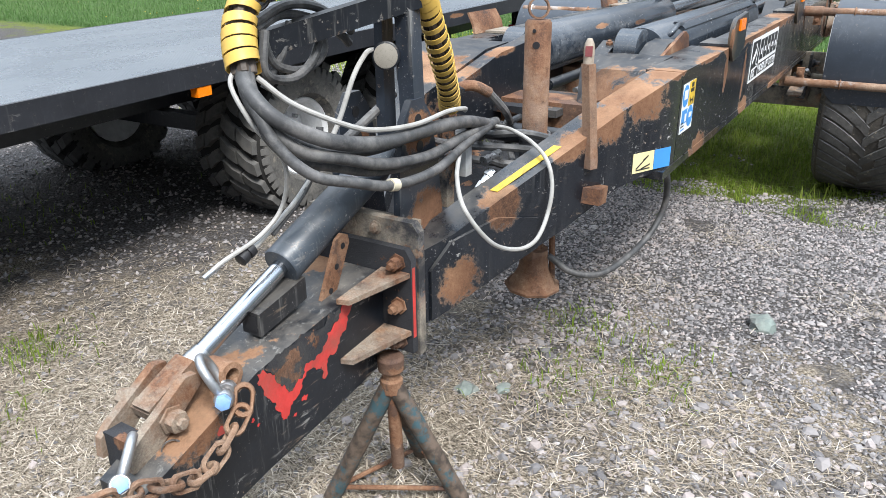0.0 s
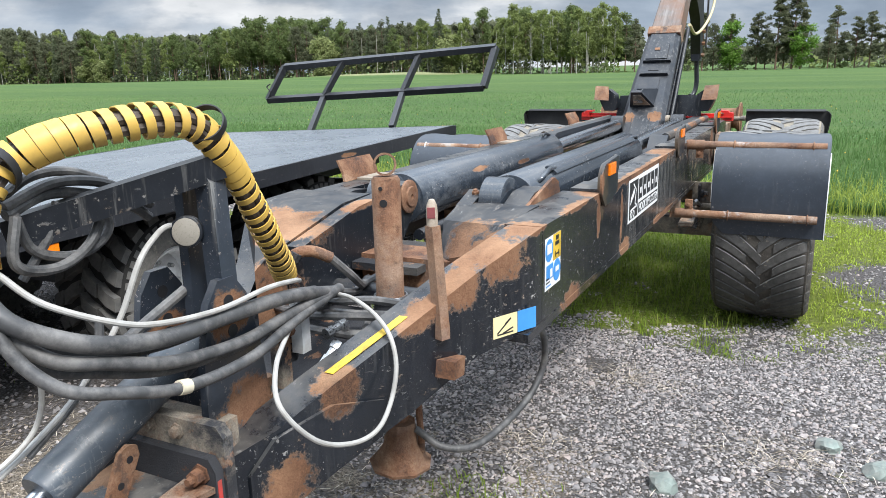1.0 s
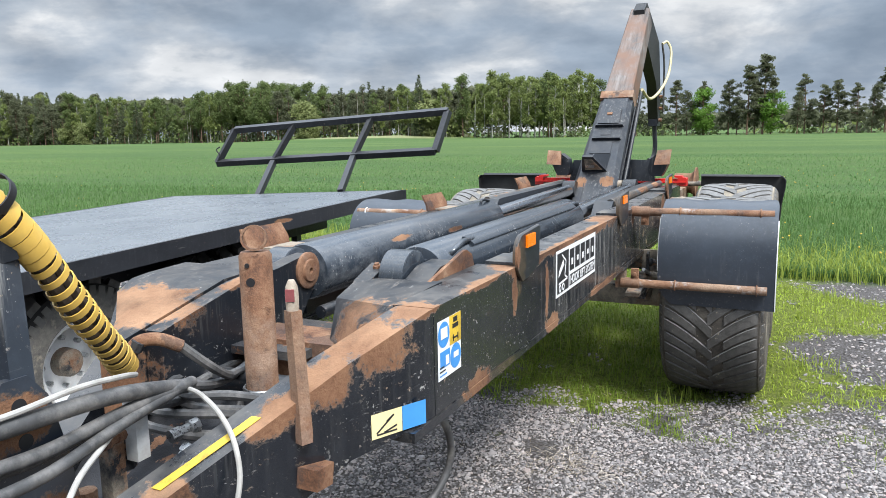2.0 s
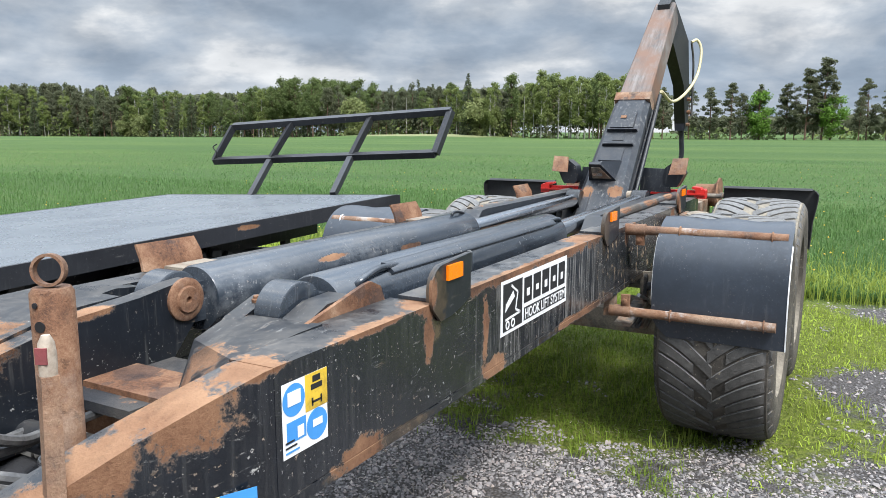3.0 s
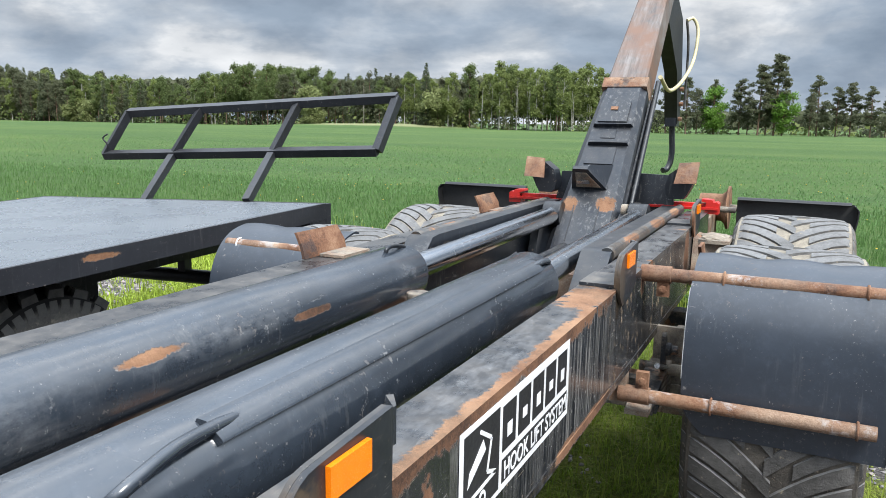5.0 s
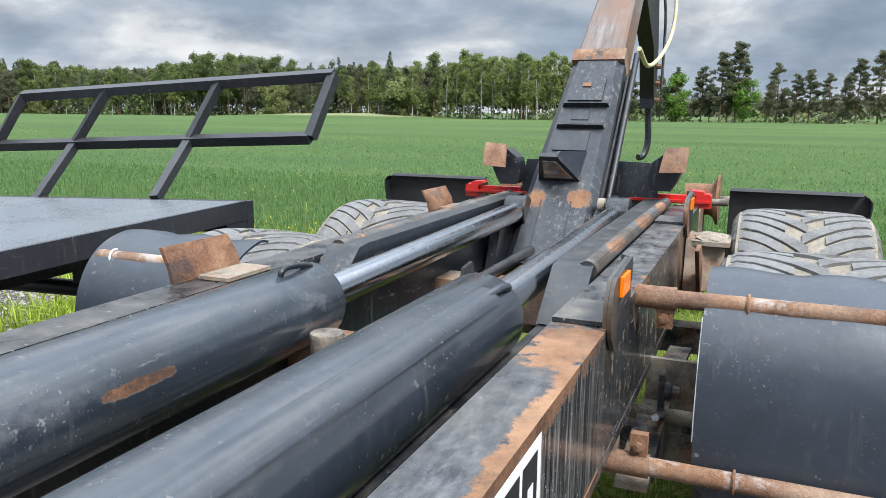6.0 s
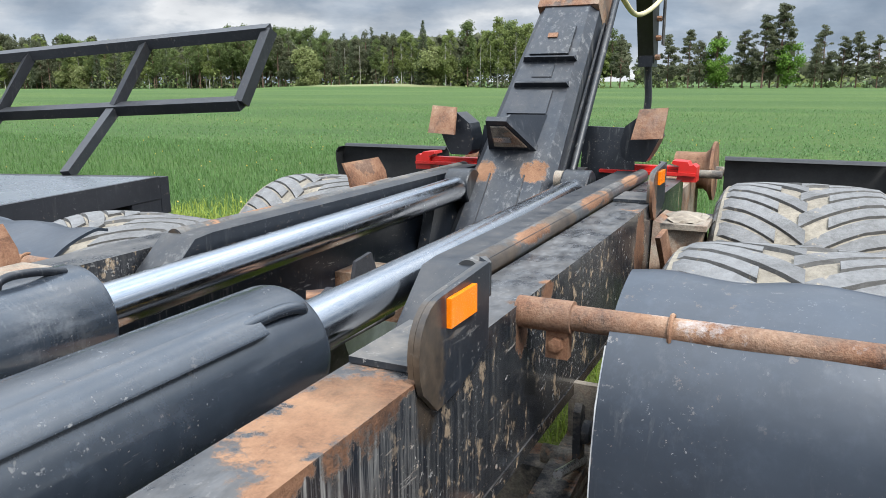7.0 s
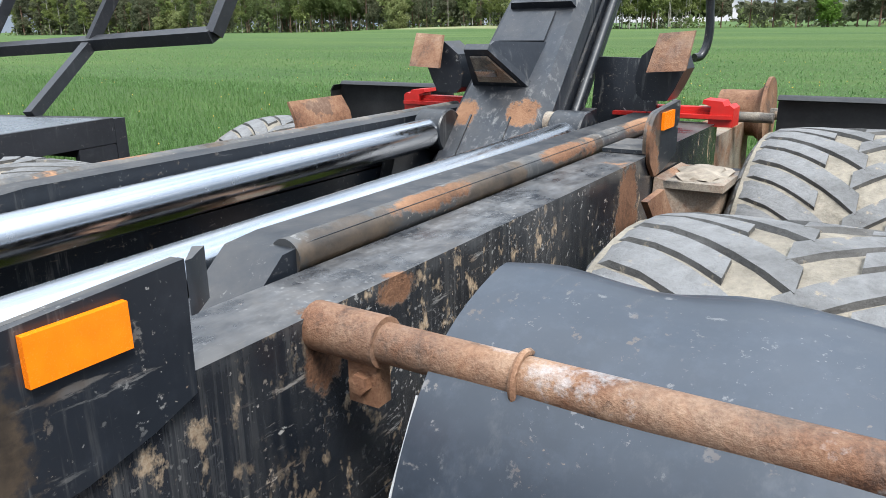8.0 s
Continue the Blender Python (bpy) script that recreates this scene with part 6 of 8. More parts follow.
for cx, cz in ((0.312, 1.062), (-0.150, 1.048)):
    cyl = part("lift_cylinder", turned(B(), (cx, 3.09, cz), (0, 1, 0), [(0, 0.07), (0.003, 0.098), (0.012, 0.103), (1.765, 0.103), (1.780, 0.099), (1.782, 0.062), (1.775, 0.055)], 48), M_CYL, trailer, "long black hydraulic lift cylinder")
    part("cylinder_eye", turned(B(), (cx - 0.045, 2.985, cz + 0.018), (1, 0, 0), [(0, 0.082), (0.004, 0.088), (0.086, 0.088), (0.09, 0.082)], 32), M_CYL, cyl, bevel=0)
    part("eye_neck", box(B(), cx - 0.042, cx + 0.042, 3.02, 3.10, cz - 0.06, cz + 0.06), M_CYL, cyl, bevel=0.01)
    part("piston_rod", rod(B(), (cx, 4.80, cz), (cx, 6.56, cz + 0.025), 0.047, 32), M_CHROME, cyl, "bright chromed piston rod")
    part("rod_eye", turned(B(), (cx - 0.05, 6.60, cz + 0.028), (1, 0, 0), [(0, 0.066), (0.005, 0.07), (0.095, 0.07), (0.1, 0.066)], 26), M_BLACK, cyl)

    def on_cyl(turn, y, out):
        """A place on the cylinder: degrees round from the side, along, and out of the surface."""
        return (cx + (0.103 + out) * math.cos(radians(turn)), y, cz + (0.103 + out) * math.sin(radians(turn)))
    if cx > 0:
        part("oil_pipe", tube(B(), [on_cyl(40, 3.185, -0.006), on_cyl(41, 3.190, 0.012), on_cyl(44, 3.22, 0.022), on_cyl(49, 3.28, 0.022), on_cyl(52, 3.35, 0.012), on_cyl(53, 3.42, 0.002), on_cyl(53, 3.46, -0.008)], 0.0100, 12, 5), M_CYL, cyl, "bent black oil pipe on the cylinder")
        part("oil_pipe", tube(B(), [on_cyl(53, 4.66, -0.006), on_cyl(53, 4.72, 0.004), on_cyl(52, 4.79, 0.009), on_cyl(49, 4.835, 0.005), on_cyl(47, 4.85, -0.010)], 0.0095, 12, 5), M_CYL, cyl, "bent end of the oil pipe")
        part("pipe_strip", loft(B(), [[on_cyl(a, y, o) for a, o in ((39, -0.006), (39, 0.0130), (41, 0.0145), (58, 0.0130), (66, 0.0060), (66.5, -0.006))] for y in (3.36, 4.74)]), M_CYL, cyl, "flat cover strip welded over the oil pipe", 0.001)
    else:
        part("oil_pipe", tube(B(), [on_cyl(74, 4.70, -0.004), on_cyl(75, 4.705, 0.010), on_cyl(76, 4.73, 0.015), on_cyl(76, 4.78, 0.010), on_cyl(76, 4.83, -0.002)], 0.0075, 10, 5), M_BLACK, cyl, "short bent oil pipe on the cylinder")

# hook arm
AY, AZ = 6.445, 0.905
DY, DZ = 0.683, 0.730


def arm_at(x, s, o):
    """A point on the lower arm: x across, s along it, o out of its upper face."""
    return (x, AY + DY * s - DZ * o, AZ + DZ * s + DY * o)


def arm_box(bm, x0, x1, s0, s1, o0, o1, squeeze=0.0):
    lo = [arm_at(x, s0, o) for x, o in ((x0, o0), (x1, o0), (x1 - squeeze, o1), (x0 + squeeze, o1))]
    hi = [arm_at(x, s1, o) for x, o in ((x0, o0), (x1, o0), (x1 - squeeze, o1), (x0 + squeeze, o1))]
    return loft(bm, [lo, hi])


hook_arm = thing("hook_arm", "raised dark steel hook arm with worn upper section", "hook arm")
bm = loft(B(), [[arm_at(x, s, o) for x, o in ((xa, -0.24), (xb, -0.24), (xb, -0.035), (xb - 0.035, 0), (xa + 0.035, 0), (xa, -0.035))] for s, xa, xb in ((-0.05, -0.155, 0.205), (0.30, -0.145, 0.200), (0.75, -0.118, 0.192), (1.24, -0.082, 0.185))])
low = part("lower_arm", bm, M_ARM, hook_arm, "dark painted box arm", 0.004)
for s, d in ((0.745, 0.03), (0.888, 0.03)):
    part("arm_ledge", loft(B(), [[arm_at(x, s + q, o) for x, o in ((-0.088 + 0.02 * s, 0.0), (0.165, 0.0), (0.155, e2), (-0.078 + 0.02 * s, e2))] for q, e2 in ((0, 0.028), (0.03, 0.006))]), M_ARM, low, bevel=0.002)
part("cover_plate", arm_box(B(), -0.05, 0.120, 0.925, 1.085, 0.001, 0.010), M_ARM, low, bevel=0.003)
part("slot_plate", arm_box(B(), 0.010, 0.052, 1.015, 1.040, 0.010, 0.016), M_RUST, low, "rusty slot")
part("access_plate", arm_box(B(), -0.065, 0.10, 0.60, 0.725, 0.001, 0.007), M_ARM, low, bevel=0.002)
part("worn_plate", arm_box(B(), -0.01, 0.075, 0.800, 0.870, 0.0005, 0.004), M_TAN, low, "rubbed bare plate", 0.002)
for xa in (-0.055, 0.085):
    part("arm_seam", arm_box(B(), xa, xa + 0.006, -0.04, 0.30, 0.0003, 0.004), M_BLACK, low)
eye = part("arm_lug", loft(B(), [[arm_at(x, s, o) for x, s, o in ((-0.092, 0.418, 0.0), (0.108, 0.418, 0.0), (0.108, 0.442, 0.0), (-0.092, 0.442, 0.0))], [arm_at(x, s, o) for x, s, o in ((-0.062, 0.428, 0.160), (0.022, 0.428, 0.160), (0.022, 0.450, 0.160), (-0.062, 0.450, 0.160))]]), M_ARM, low, "lifting lug with a worn eye", 0.006)
part("lug_side", loft(B(), [[arm_at(x, s, o) for x, s, o in ((0.098, 0.445, 0.0), (0.108, 0.60, 0.0), (0.098, 0.60, 0.0), (0.088, 0.445, 0.0))], [arm_at(x, s, o) for x, s, o in ((0.022, 0.446, 0.158), (0.028, 0.470, 0.150), (0.018, 0.470, 0.150), (0.012, 0.446, 0.158))]]), M_ARM, eye)
part("lug_recess", loft(B(), [[arm_at(x, 0.4165 + 0.06 * o, o) for x, o in ((-0.062, 0.022), (0.076, 0.022), (0.012, 0.135), (-0.050, 0.135))], [arm_at(x, 0.412 + 0.06 * o, o) for x, o in ((-0.060, 0.024), (0.072, 0.024), (0.010, 0.132), (-0.048, 0.132))]]), M_MUDDY, eye, "rubbed muddy face of the lug")
part("lug_slot", arm_box(B(), -0.05, 0.02, 0.410, 0.4175, 0.055, 0.080), M_STEEL, eye, "bare worn slot edge", 0.003)
part("lug_eye", turned(B(), arm_at(-0.015, 0.424, 0.085), (0, -0.683, -0.73), [(-0.02, 0.030), (0.003, 0.030), (0.004, 0.020), (-0.01, 0.018)], 22), M_RUST, eye, "rust-rimmed eye")
part("side_tube", rod(B(), arm_at(0.222, 0.30, -0.14), arm_at(0.222, 1.36, -0.10), 0.016, 14), M_BLACK, low, "dark cylinder rod beside the arm")
part("side_plate", arm_box(B(), 0.196, 0.206, 0.18, 1.20, -0.20, -0.09), M_BLACK, low)
part("base_block", prism(B(), [(6.30, 0.84), (6.38, 1.03), (6.62, 1.10), (6.95, 1.13), (7.02, 0.82)], "x", -0.20, -0.158), M_BLACK, low, bevel=0.006)
part("base_block", prism(B(), [(6.38, 0.84), (6.42, 1.03), (6.62, 1.10), (6.95, 1.13), (7.02, 0.82)], "x", 0.21, 0.252), M_BLACK, low, bevel=0.006)
for cx in (0.235, 0.315):
    part("pivot_boss", turned(B(), (cx - 0.02, 6.64, 1.115), (1, 0, 0), [(0, 0.034), (0.03, 0.034), (0.032, 0.018), (0.05, 0.018)], 20), M_MUDDY, low)
# worn collar and the upper arm
part("arm_collar", arm_box(B(), -0.086, 0.187, 1.215, 1.295, -0.235, 0.006), M_LIP, hook_arm, "rusty collar at the arm joint", 0.004)
K = Mat("worn_bare_arm")
kn = K.noise(1.0, 6, 0.7, stretch=(30, 3, 3))
K.set(Base_Color=K.mix(K.range(K.noise(3.4, 6, 0.65), 0.40, 0.62), K.ramp(kn, (0.35, (0.060, 0.053, 0.050)), (0.5, (0.125, 0.108, 0.098)), (0.65, (0.20, 0.18, 0.168))), (0.155, 0.085, 0.054)), Roughness=0.55)
K.bump(kn, 0.3, 0.003)
UY, UZ = 0.735, 0.678
P0 = Vector(arm_at(0, 1.27, -0.012))
rings = []
for s, xa, xb, dp in ((0.0, -0.072, 0.170, 0.21), (0.55, -0.052, 0.158, 0.20), (1.05, -0.034, 0.148, 0.19), (1.17, -0.030, 0.146, 0.19), (1.20, -0.028, 0.144, 0.16)):
    y, z = P0.y + UY * s, P0.z + UZ * s
    rings.append([(x, y - UZ * o, z + UY * o) for x, o in ((xa, -dp), (xb, -dp), (xb, -0.012), (xb - 0.012, 0), (xa + 0.012, 0), (xa, -0.012))])
part("upper_arm", loft(B(), rings), K.m, hook_arm, "worn bare brown-grey upper arm", 0.003)
ty, tz = P0.y + UY * 1.12, P0.z + UZ * 1.12
jib = part("hook_jib", prism(B(), [(ty - 0.02, tz + 0.03), (ty + 0.12, tz + 0.11), (ty + 0.36, tz + 0.02), (8.98, 2.40), (9.10, 2.02), (9.14, 1.62), (9.02, 1.58), (8.86, 1.98), (ty + 0.02, tz - 0.16)], "x", 0.010, 0.110), M_FLAP, hook_arm, "dark hook jib bent down at the arm's tip", 0.006)
part("jib_sleeve", box(B(), 0.015, 0.105, 9.0, 9.16, 1.56, 1.64), M_BLACK, jib, bevel=0.01)
part("hook", tube(B(), [(0.06, 9.09, 1.57), (0.065, 9.10, 1.46), (0.072, 9.10, 1.36), (0.066, 9.09, 1.27), (0.045, 9.06, 1.21), (0.020, 9.02, 1.20)], 0.024, 12, 6), M_BLACK, hook_arm, "dark forged container hook")
for z in (1.62, 1.74, 1.86):
    part("jib_bolt", turned(B(), (0.110, 9.06, z), (1, 0, 0), [(0, 0.018), (0.03, 0.018), (0.032, 0.008)], 6), M_RUST, jib)
part("arm_hose", tube(B(), [(0.15, 8.92, 2.38), (0.19, 8.98, 2.40), (0.23, 8.98, 2.30), (0.23, 8.85, 2.08), (0.22, 8.45, 1.90), (0.21, 7.95, 1.80), (0.23, 7.45, 1.86)], 0.013, 10, 6), M_PALE_HOSE, hook_arm, "pale yellow-white hydraulic hose")
part("jib_hose", tube(B(), [(0.15, 8.92, 2.38), (0.16, 9.0, 2.2), (0.155, 9.05, 1.9), (0.15, 9.08, 1.7)], 0.010, 8, 6), M_RUBBER_HOSE, hook_arm, "black hose down the jib")
# stop wings on both sides of the arm
for side in (1, -1):
    def sx(x):
        return x if side > 0 else mirror(x)
    wing = part("stop_wing", loft(B(), [[(sx(0.20), 7.02, 1.05), (sx(0.43), 7.02, 1.07), (sx(0.43), 7.04, 1.07), (sx(0.20), 7.04, 1.05)], [(sx(0.20), 7.06, 1.29), (sx(0.40), 7.06, 1.285), (sx(0.40), 7.08, 1.285), (sx(0.20), 7.08, 1.29)]]), M_BLACK, hook_arm, "black side wing of the arm", 0.003)
    blk = [(0.395, 1.185), (0.415, 1.166), (0.492, 1.166), (0.512, 1.20), (0.540, 1.262), (0.520, 1.315), (0.465, 1.345), (0.405, 1.300), (0.388, 1.235)]
    part("stop_block", prism(B(), [(sx(a), b) for a, b in blk], "y", 6.905, 7.015), M_BLACK, wing, "black stop block", 0.005)
    part("stop_face", loft(B(), [[(sx(a), y, z) for a, y, z in ((0.444, 6.835, 1.255), (0.562, 6.825, 1.262), (0.562, 6.837, 1.262), (0.444, 6.847, 1.255))], [(sx(a), y, z) for a, y, z in ((0.460, 6.892, 1.366), (0.568, 6.884, 1.374), (0.568, 6.896, 1.374), (0.460, 6.904, 1.366))]]), M_JACK, wing, "rust-red worn stop face", 0.002)

# parking jack
jack = thing("parking_jack", "rusty tubular parking jack through the trailer frame", "jack")
part("jack_tube", turned(B(), (0.198, 2.405, 0.60), (0, 0, 1), [(0, 0.042), (0.635, 0.042), (0.645, 0.036)], 26), M_JACK, jack, "brown rusty tube with a pin hole")
part("jack_sleeve", turned(B(), (0.200, 2.405, 0.58), (0, 0, 1), [(0, 0.052), (0.285, 0.052), (0.287, 0.054), (0.300, 0.054), (0.302, 0.044)], 26), M_RUST_PAINT, jack)
part("jack_collar", ring_mesh(B(), (0.199, 2.405, 0.885), (0, 0, 1), 0.049, 0.004, 24, 6), M_STEEL, jack)
# flat black discs stand in for the shade inside the holes
for z in (1.172,):
    part("pin_hole_disc", turned(B(), (0.211, 2.366, z), (0.32, -0.95, 0), [(-0.012, 0.0115), (0.0015, 0.0115), (0.0015, 0.001)], 16), M_INK, jack)
part("small_hole_disc", turned(B(), (0.205, 2.362, 1.215), (0.2, -0.97, 0), [(-0.01, 0.006), (0.0015, 0.006), (0.0015, 0.001)], 12), M_INK, jack)
part("lift_ring", band(B(), (0.199, 2.402, 1.280), (0.55, -0.83, 0.1), 0.0275, 0.020, 0.006), M_JACK, jack, "rusty lifting ring")
part("jack_leg", rod(B(), (0.212, 2.40, 0.36), (0.200, 2.405, 0.64), 0.036, 20), M_RUST, jack)
part("jack_foot", turned(B(), (0.215, 2.398, 0.335), (0.05, -0.02, 1), [(0, 0.098), (0.010, 0.10), (0.014, 0.085), (0.07, 0.055), (0.15, 0.045)], 9), M_JACK, jack, "flared rusty jack foot with dry mud")
part("jack_stay", rod(B(), (0.275, 2.43, 0.37), (0.262, 2.43, 0.66), 0.011, 8), M_RUST, jack)
post = thing("twist_post", "slim rusty square post welded to the frame", "post")
part("post", loft(B(), [[(x + a * k, y + b * k, z) for a, b in ((-1.0, -0.45), (0.45, -1.0), (1.0, 0.45), (-0.45, 1.0))] for x, y, z, k in ((0.476, 2.198, 0.858, 0.0185), (0.474, 2.200, 0.88, 0.0195), (0.438, 2.232, 1.150, 0.0185))]), M_JACK, post, "", 0.003)
part("post_tip", turned(B(), (0.437, 2.233, 1.145), (0, 0, 1), [(0, 0.0145), (0.04, 0.0155), (0.06, 0.0135), (0.074, 0.007)], 14), M_TIP, post, "rounded pale post tip with old red paint")
part("paint_mark", bar(B(), (0.4415, 2.2195, 1.172), (0.4415, 2.2195, 1.200), 0.020, 0.004, (0.4, -0.9, 0)), M_OLD_RED, post, "patch of old red paint", 0.001)
part("step_lug", prism(B(), [(2.185, 0.752), (2.245, 0.745), (2.255, 0.795), (2.19, 0.80)], "x", 0.43, 0.515), M_RUST, trailer, "small rusty welded lug", 0.003)
part("drop_hose", tube(B(), [(0.52, 2.66, 0.80), (0.545, 2.78, 0.70), (0.53, 2.85, 0.55), (0.495, 2.76, 0.44), (0.44, 2.52, 0.395), (0.36, 2.42, 0.41), (0.27, 2.405, 0.46)], 0.0115, 10, 7), M_RUBBER_HOSE, trailer, "grey hose looping below the frame")

# stickers on the frame
def on_side(bm, y0, y1, z0, z1, lift, t=0.0006):
    return box(bm, RF + lift, RF + lift + t, y0, y1, z0, z1)


sign = part("name_plate", on_side(B(), 3.665, 4.29, 0.885, 1.070, 0.0012), M_WHITE, trailer, "white plate with black blocks and lettering")
part("plate_border", on_side(B(), 3.682, 3.842, 0.897, 1.058, 0.0022), M_INK, sign)
part("emblem_bar", prism(B(), [(3.696, 0.962), (3.703, 0.988), (3.762, 1.026), (3.774, 1.004)], "x", RF + 0.0032, RF + 0.0038), M_WHITE, sign)
for (y0, z0), (y1, z1) in (((3.747, 1.046), (3.800, 1.016)), ((3.800, 1.016), (3.783, 0.958)), ((3.783, 0.958), (3.824, 0.942)), ((3.824, 0.942), (3.700, 0.936))):
    part("emblem_line", bar(B(), (RF + 0.0035, y0, z0), (RF + 0.0035, y1, z1), 0.0006, 0.008, (0, 0, 1)), M_WHITE, sign)
for a in (3.717, 3.762):
    part("emblem_wheel", band(B(), (RF + 0.0035, a, 0.916), (1, 0, 0), 0.009, 0.0006, 0.007, 18), M_WHITE, sign)
for i in range(5):
    y = 3.858 + i * 0.085
    part("emblem_block", on_side(B(), y, y + 0.070, 0.962, 1.052, 0.0022), M_INK, sign)
    part("emblem_gap", on_side(B(), y + 0.022, y + 0.048, 0.985 + 0.006 * (i % 2), 1.012, 0.0032), M_WHITE, sign)
part("word_bar", on_side(B(), 3.858, 4.277, 0.900, 0.947, 0.0022), M_INK, sign)
words("HOOK LIFT SYSTEM", 0.050, Matrix.Translation((RF + 0.0036, 4.068, 0.906)) @ Matrix(((0, 0, 1, 0), (1, 0, 0, 0), (0, 1, 0, 0), (0, 0, 0, 1))) @ Matrix.Diagonal((0.92, 1, 1, 1)), M_WHITE, "lettering", sign)

sy0, sym, sy1, sz0, szm, sz1 = 2.603, 2.676, 2.750, 0.886, 0.966, 1.047
warn = part("safety_sticker", on_side(B(), sy0, sy1, sz0, sz1, 0.0010), M_WHITE, trailer, "four-panel blue, white and yellow safety sticker")
part("yellow_panel", on_side(B(), sym, sy1, szm, sz1, 0.0018), M_YELLOW_STICKER, warn, "yellow warning panel")
part("blue_panel", on_side(B(), sy0 + 0.012, sym, sz0 + 0.03, szm - 0.004, 0.0018), M_BLUE, warn)
for cy, cz in (((sy0 + sym) / 2, (szm + sz1) / 2), ((sym + sy1) / 2, (sz0 + szm) / 2 + 0.004)):
    part("blue_disc", turned(B(), (RF + 0.0018, cy, cz), (1, 0, 0), [(0, 0.035), (0.0006, 0.035), (0.0006, 0.001)], 28), M_BLUE, warn)
part("book_symbol", on_side(B(), sy0 + 0.016, sym - 0.016, szm + 0.030, szm + 0.060, 0.0028), M_WHITE, warn)
part("tool_symbol", on_side(B(), sym + 0.022, sy1 - 0.020, sz0 + 0.040, sz0 + 0.056, 0.0028), M_WHITE, warn)
part("glove_symbol", on_side(B(), sy0 + 0.045, sym - 0.008, sz0 + 0.035, szm - 0.02, 0.0026), M_WHITE, warn)
for a, b, c2, d2 in ((2.70, 2.726, 1.026, 1.040), (2.694, 2.732, 1.010, 1.022), (2.696, 2.701, 0.974, 0.992), (2.726, 2.731, 0.974, 0.992), (2.696, 2.731, 0.980, 0.985)):
    part("load_symbol", on_side(B(), a, b, c2, d2, 0.0026), M_INK, warn)
for i in range(3):
    part("text_bar", on_side(B(), sy0 + 0.006, sy0 + 0.05 - 0.008 * i, sz0 + 0.010 + i * 0.011, sz0 + 0.014 + i * 0.011, 0.0028), M_INK if i else M_BLUE, warn)


def on_taper(bm, y0, y1, z0, z1, lift):
    def at(y, z, o):
        return (taper_x(y) + o * 0.906, y - o * 0.423, z)
    return loft(bm, [[at(y0, z0, lift), at(y1, z0, lift), at(y1, z1, lift), at(y0, z1, lift)], [at(y0, z0, lift + 0.0006), at(y1, z0, lift + 0.0006), at(y1, z1, lift + 0.0006), at(y0, z1, lift + 0.0006)]])


lower = part("warning_sticker", on_taper(B(), 2.372, 2.455, 0.805, 0.868, 0.0010), M_PALE_STICKER, trailer, "cream warning sticker with a black drawing")
part("drawing_bar", on_taper(B(), 2.385, 2.440, 0.812, 0.816, 0.0020), M_INK, lower)
bm = B()
for (ya, za), (yb, zb) in (((2.385, 0.818), (2.432, 0.855)), ((2.432, 0.855), (2.412, 0.842)), ((2.405, 0.816), (2.44, 0.826))):
    dy, dz = yb - ya, zb - za
    ln = math.hypot(dy, dz)
    ny, nz = -dz / ln * 0.0022, dy / ln * 0.0022
    def at(y, z, o):
        return (taper_x(y) + o * 0.906, y - o * 0.423, z)
    loft(bm, [[at(ya + ny, za + nz, o), at(ya - ny, za - nz, o), at(yb - ny, zb - nz, o), at(yb + ny, zb + nz, o)] for o in (0.002, 0.0026)])
part("drawing_line", bm, M_INK, lower)
part("blue_sticker", on_taper(B(), 2.456, 2.523, 0.805, 0.868, 0.0012), M_BLUE, trailer, "torn blue sticker on the frame")
bm = B()
loft(bm, [[(taper_x(y) - 0.055, y, z + 0.0015), (taper_x(y) - 0.030, y, z + 0.0015), (taper_x(y) - 0.030, y, z + 0.0025), (taper_x(y) - 0.055, y, z + 0.0025)] for y, z in ((1.935, 0.832), (2.0, 0.861), (2.12, 0.9155), (2.14, 0.925))])
part("yellow_mark", bm, M_YELLOW_STICKER, trailer, "chipped yellow paint stripe on the neck")

# ---- drawbar and its hardware ----
drawbar = thing("drawbar", "dark sprung drawbar with red paint and dry mud", "drawbar")
DX0, DX1 = -0.045, 0.172
bm = loft(B(), [[(x0, y, b), (DX1, y, b), (DX1, y, t), (x0, y, t)] for y, x0, b, t in ((0.815, 0.055, 0.335, 0.532), (0.89, 0.045, 0.345, 0.556), (1.13, 0.0, 0.385, 0.640), (1.36, DX0, 0.41, 0.672), (1.575, DX0, 0.44, 0.700))])
body = part("drawbar_beam", bm, M_DRAW, drawbar, "dark box beam with mud and rust on top", 0.006)
# flaking red paint on the side of the beam
prr = random.Random(4)


def ragged(points, size, times=3):
    """Breaks each side of an outline again and again, so that it frays."""
    for _ in range(times):
        nxt = []
        for (a, b), (c, d) in zip(points, points[1:] + points[:1]):
            reach = min(size, 0.28 * math.hypot(c - a, d - b))
            nxt += [(a, b), ((a + c) / 2 + prr.uniform(-reach, reach), (b + d) / 2 + prr.uniform(-reach, reach))]
        points = nxt
    return points


outline = []
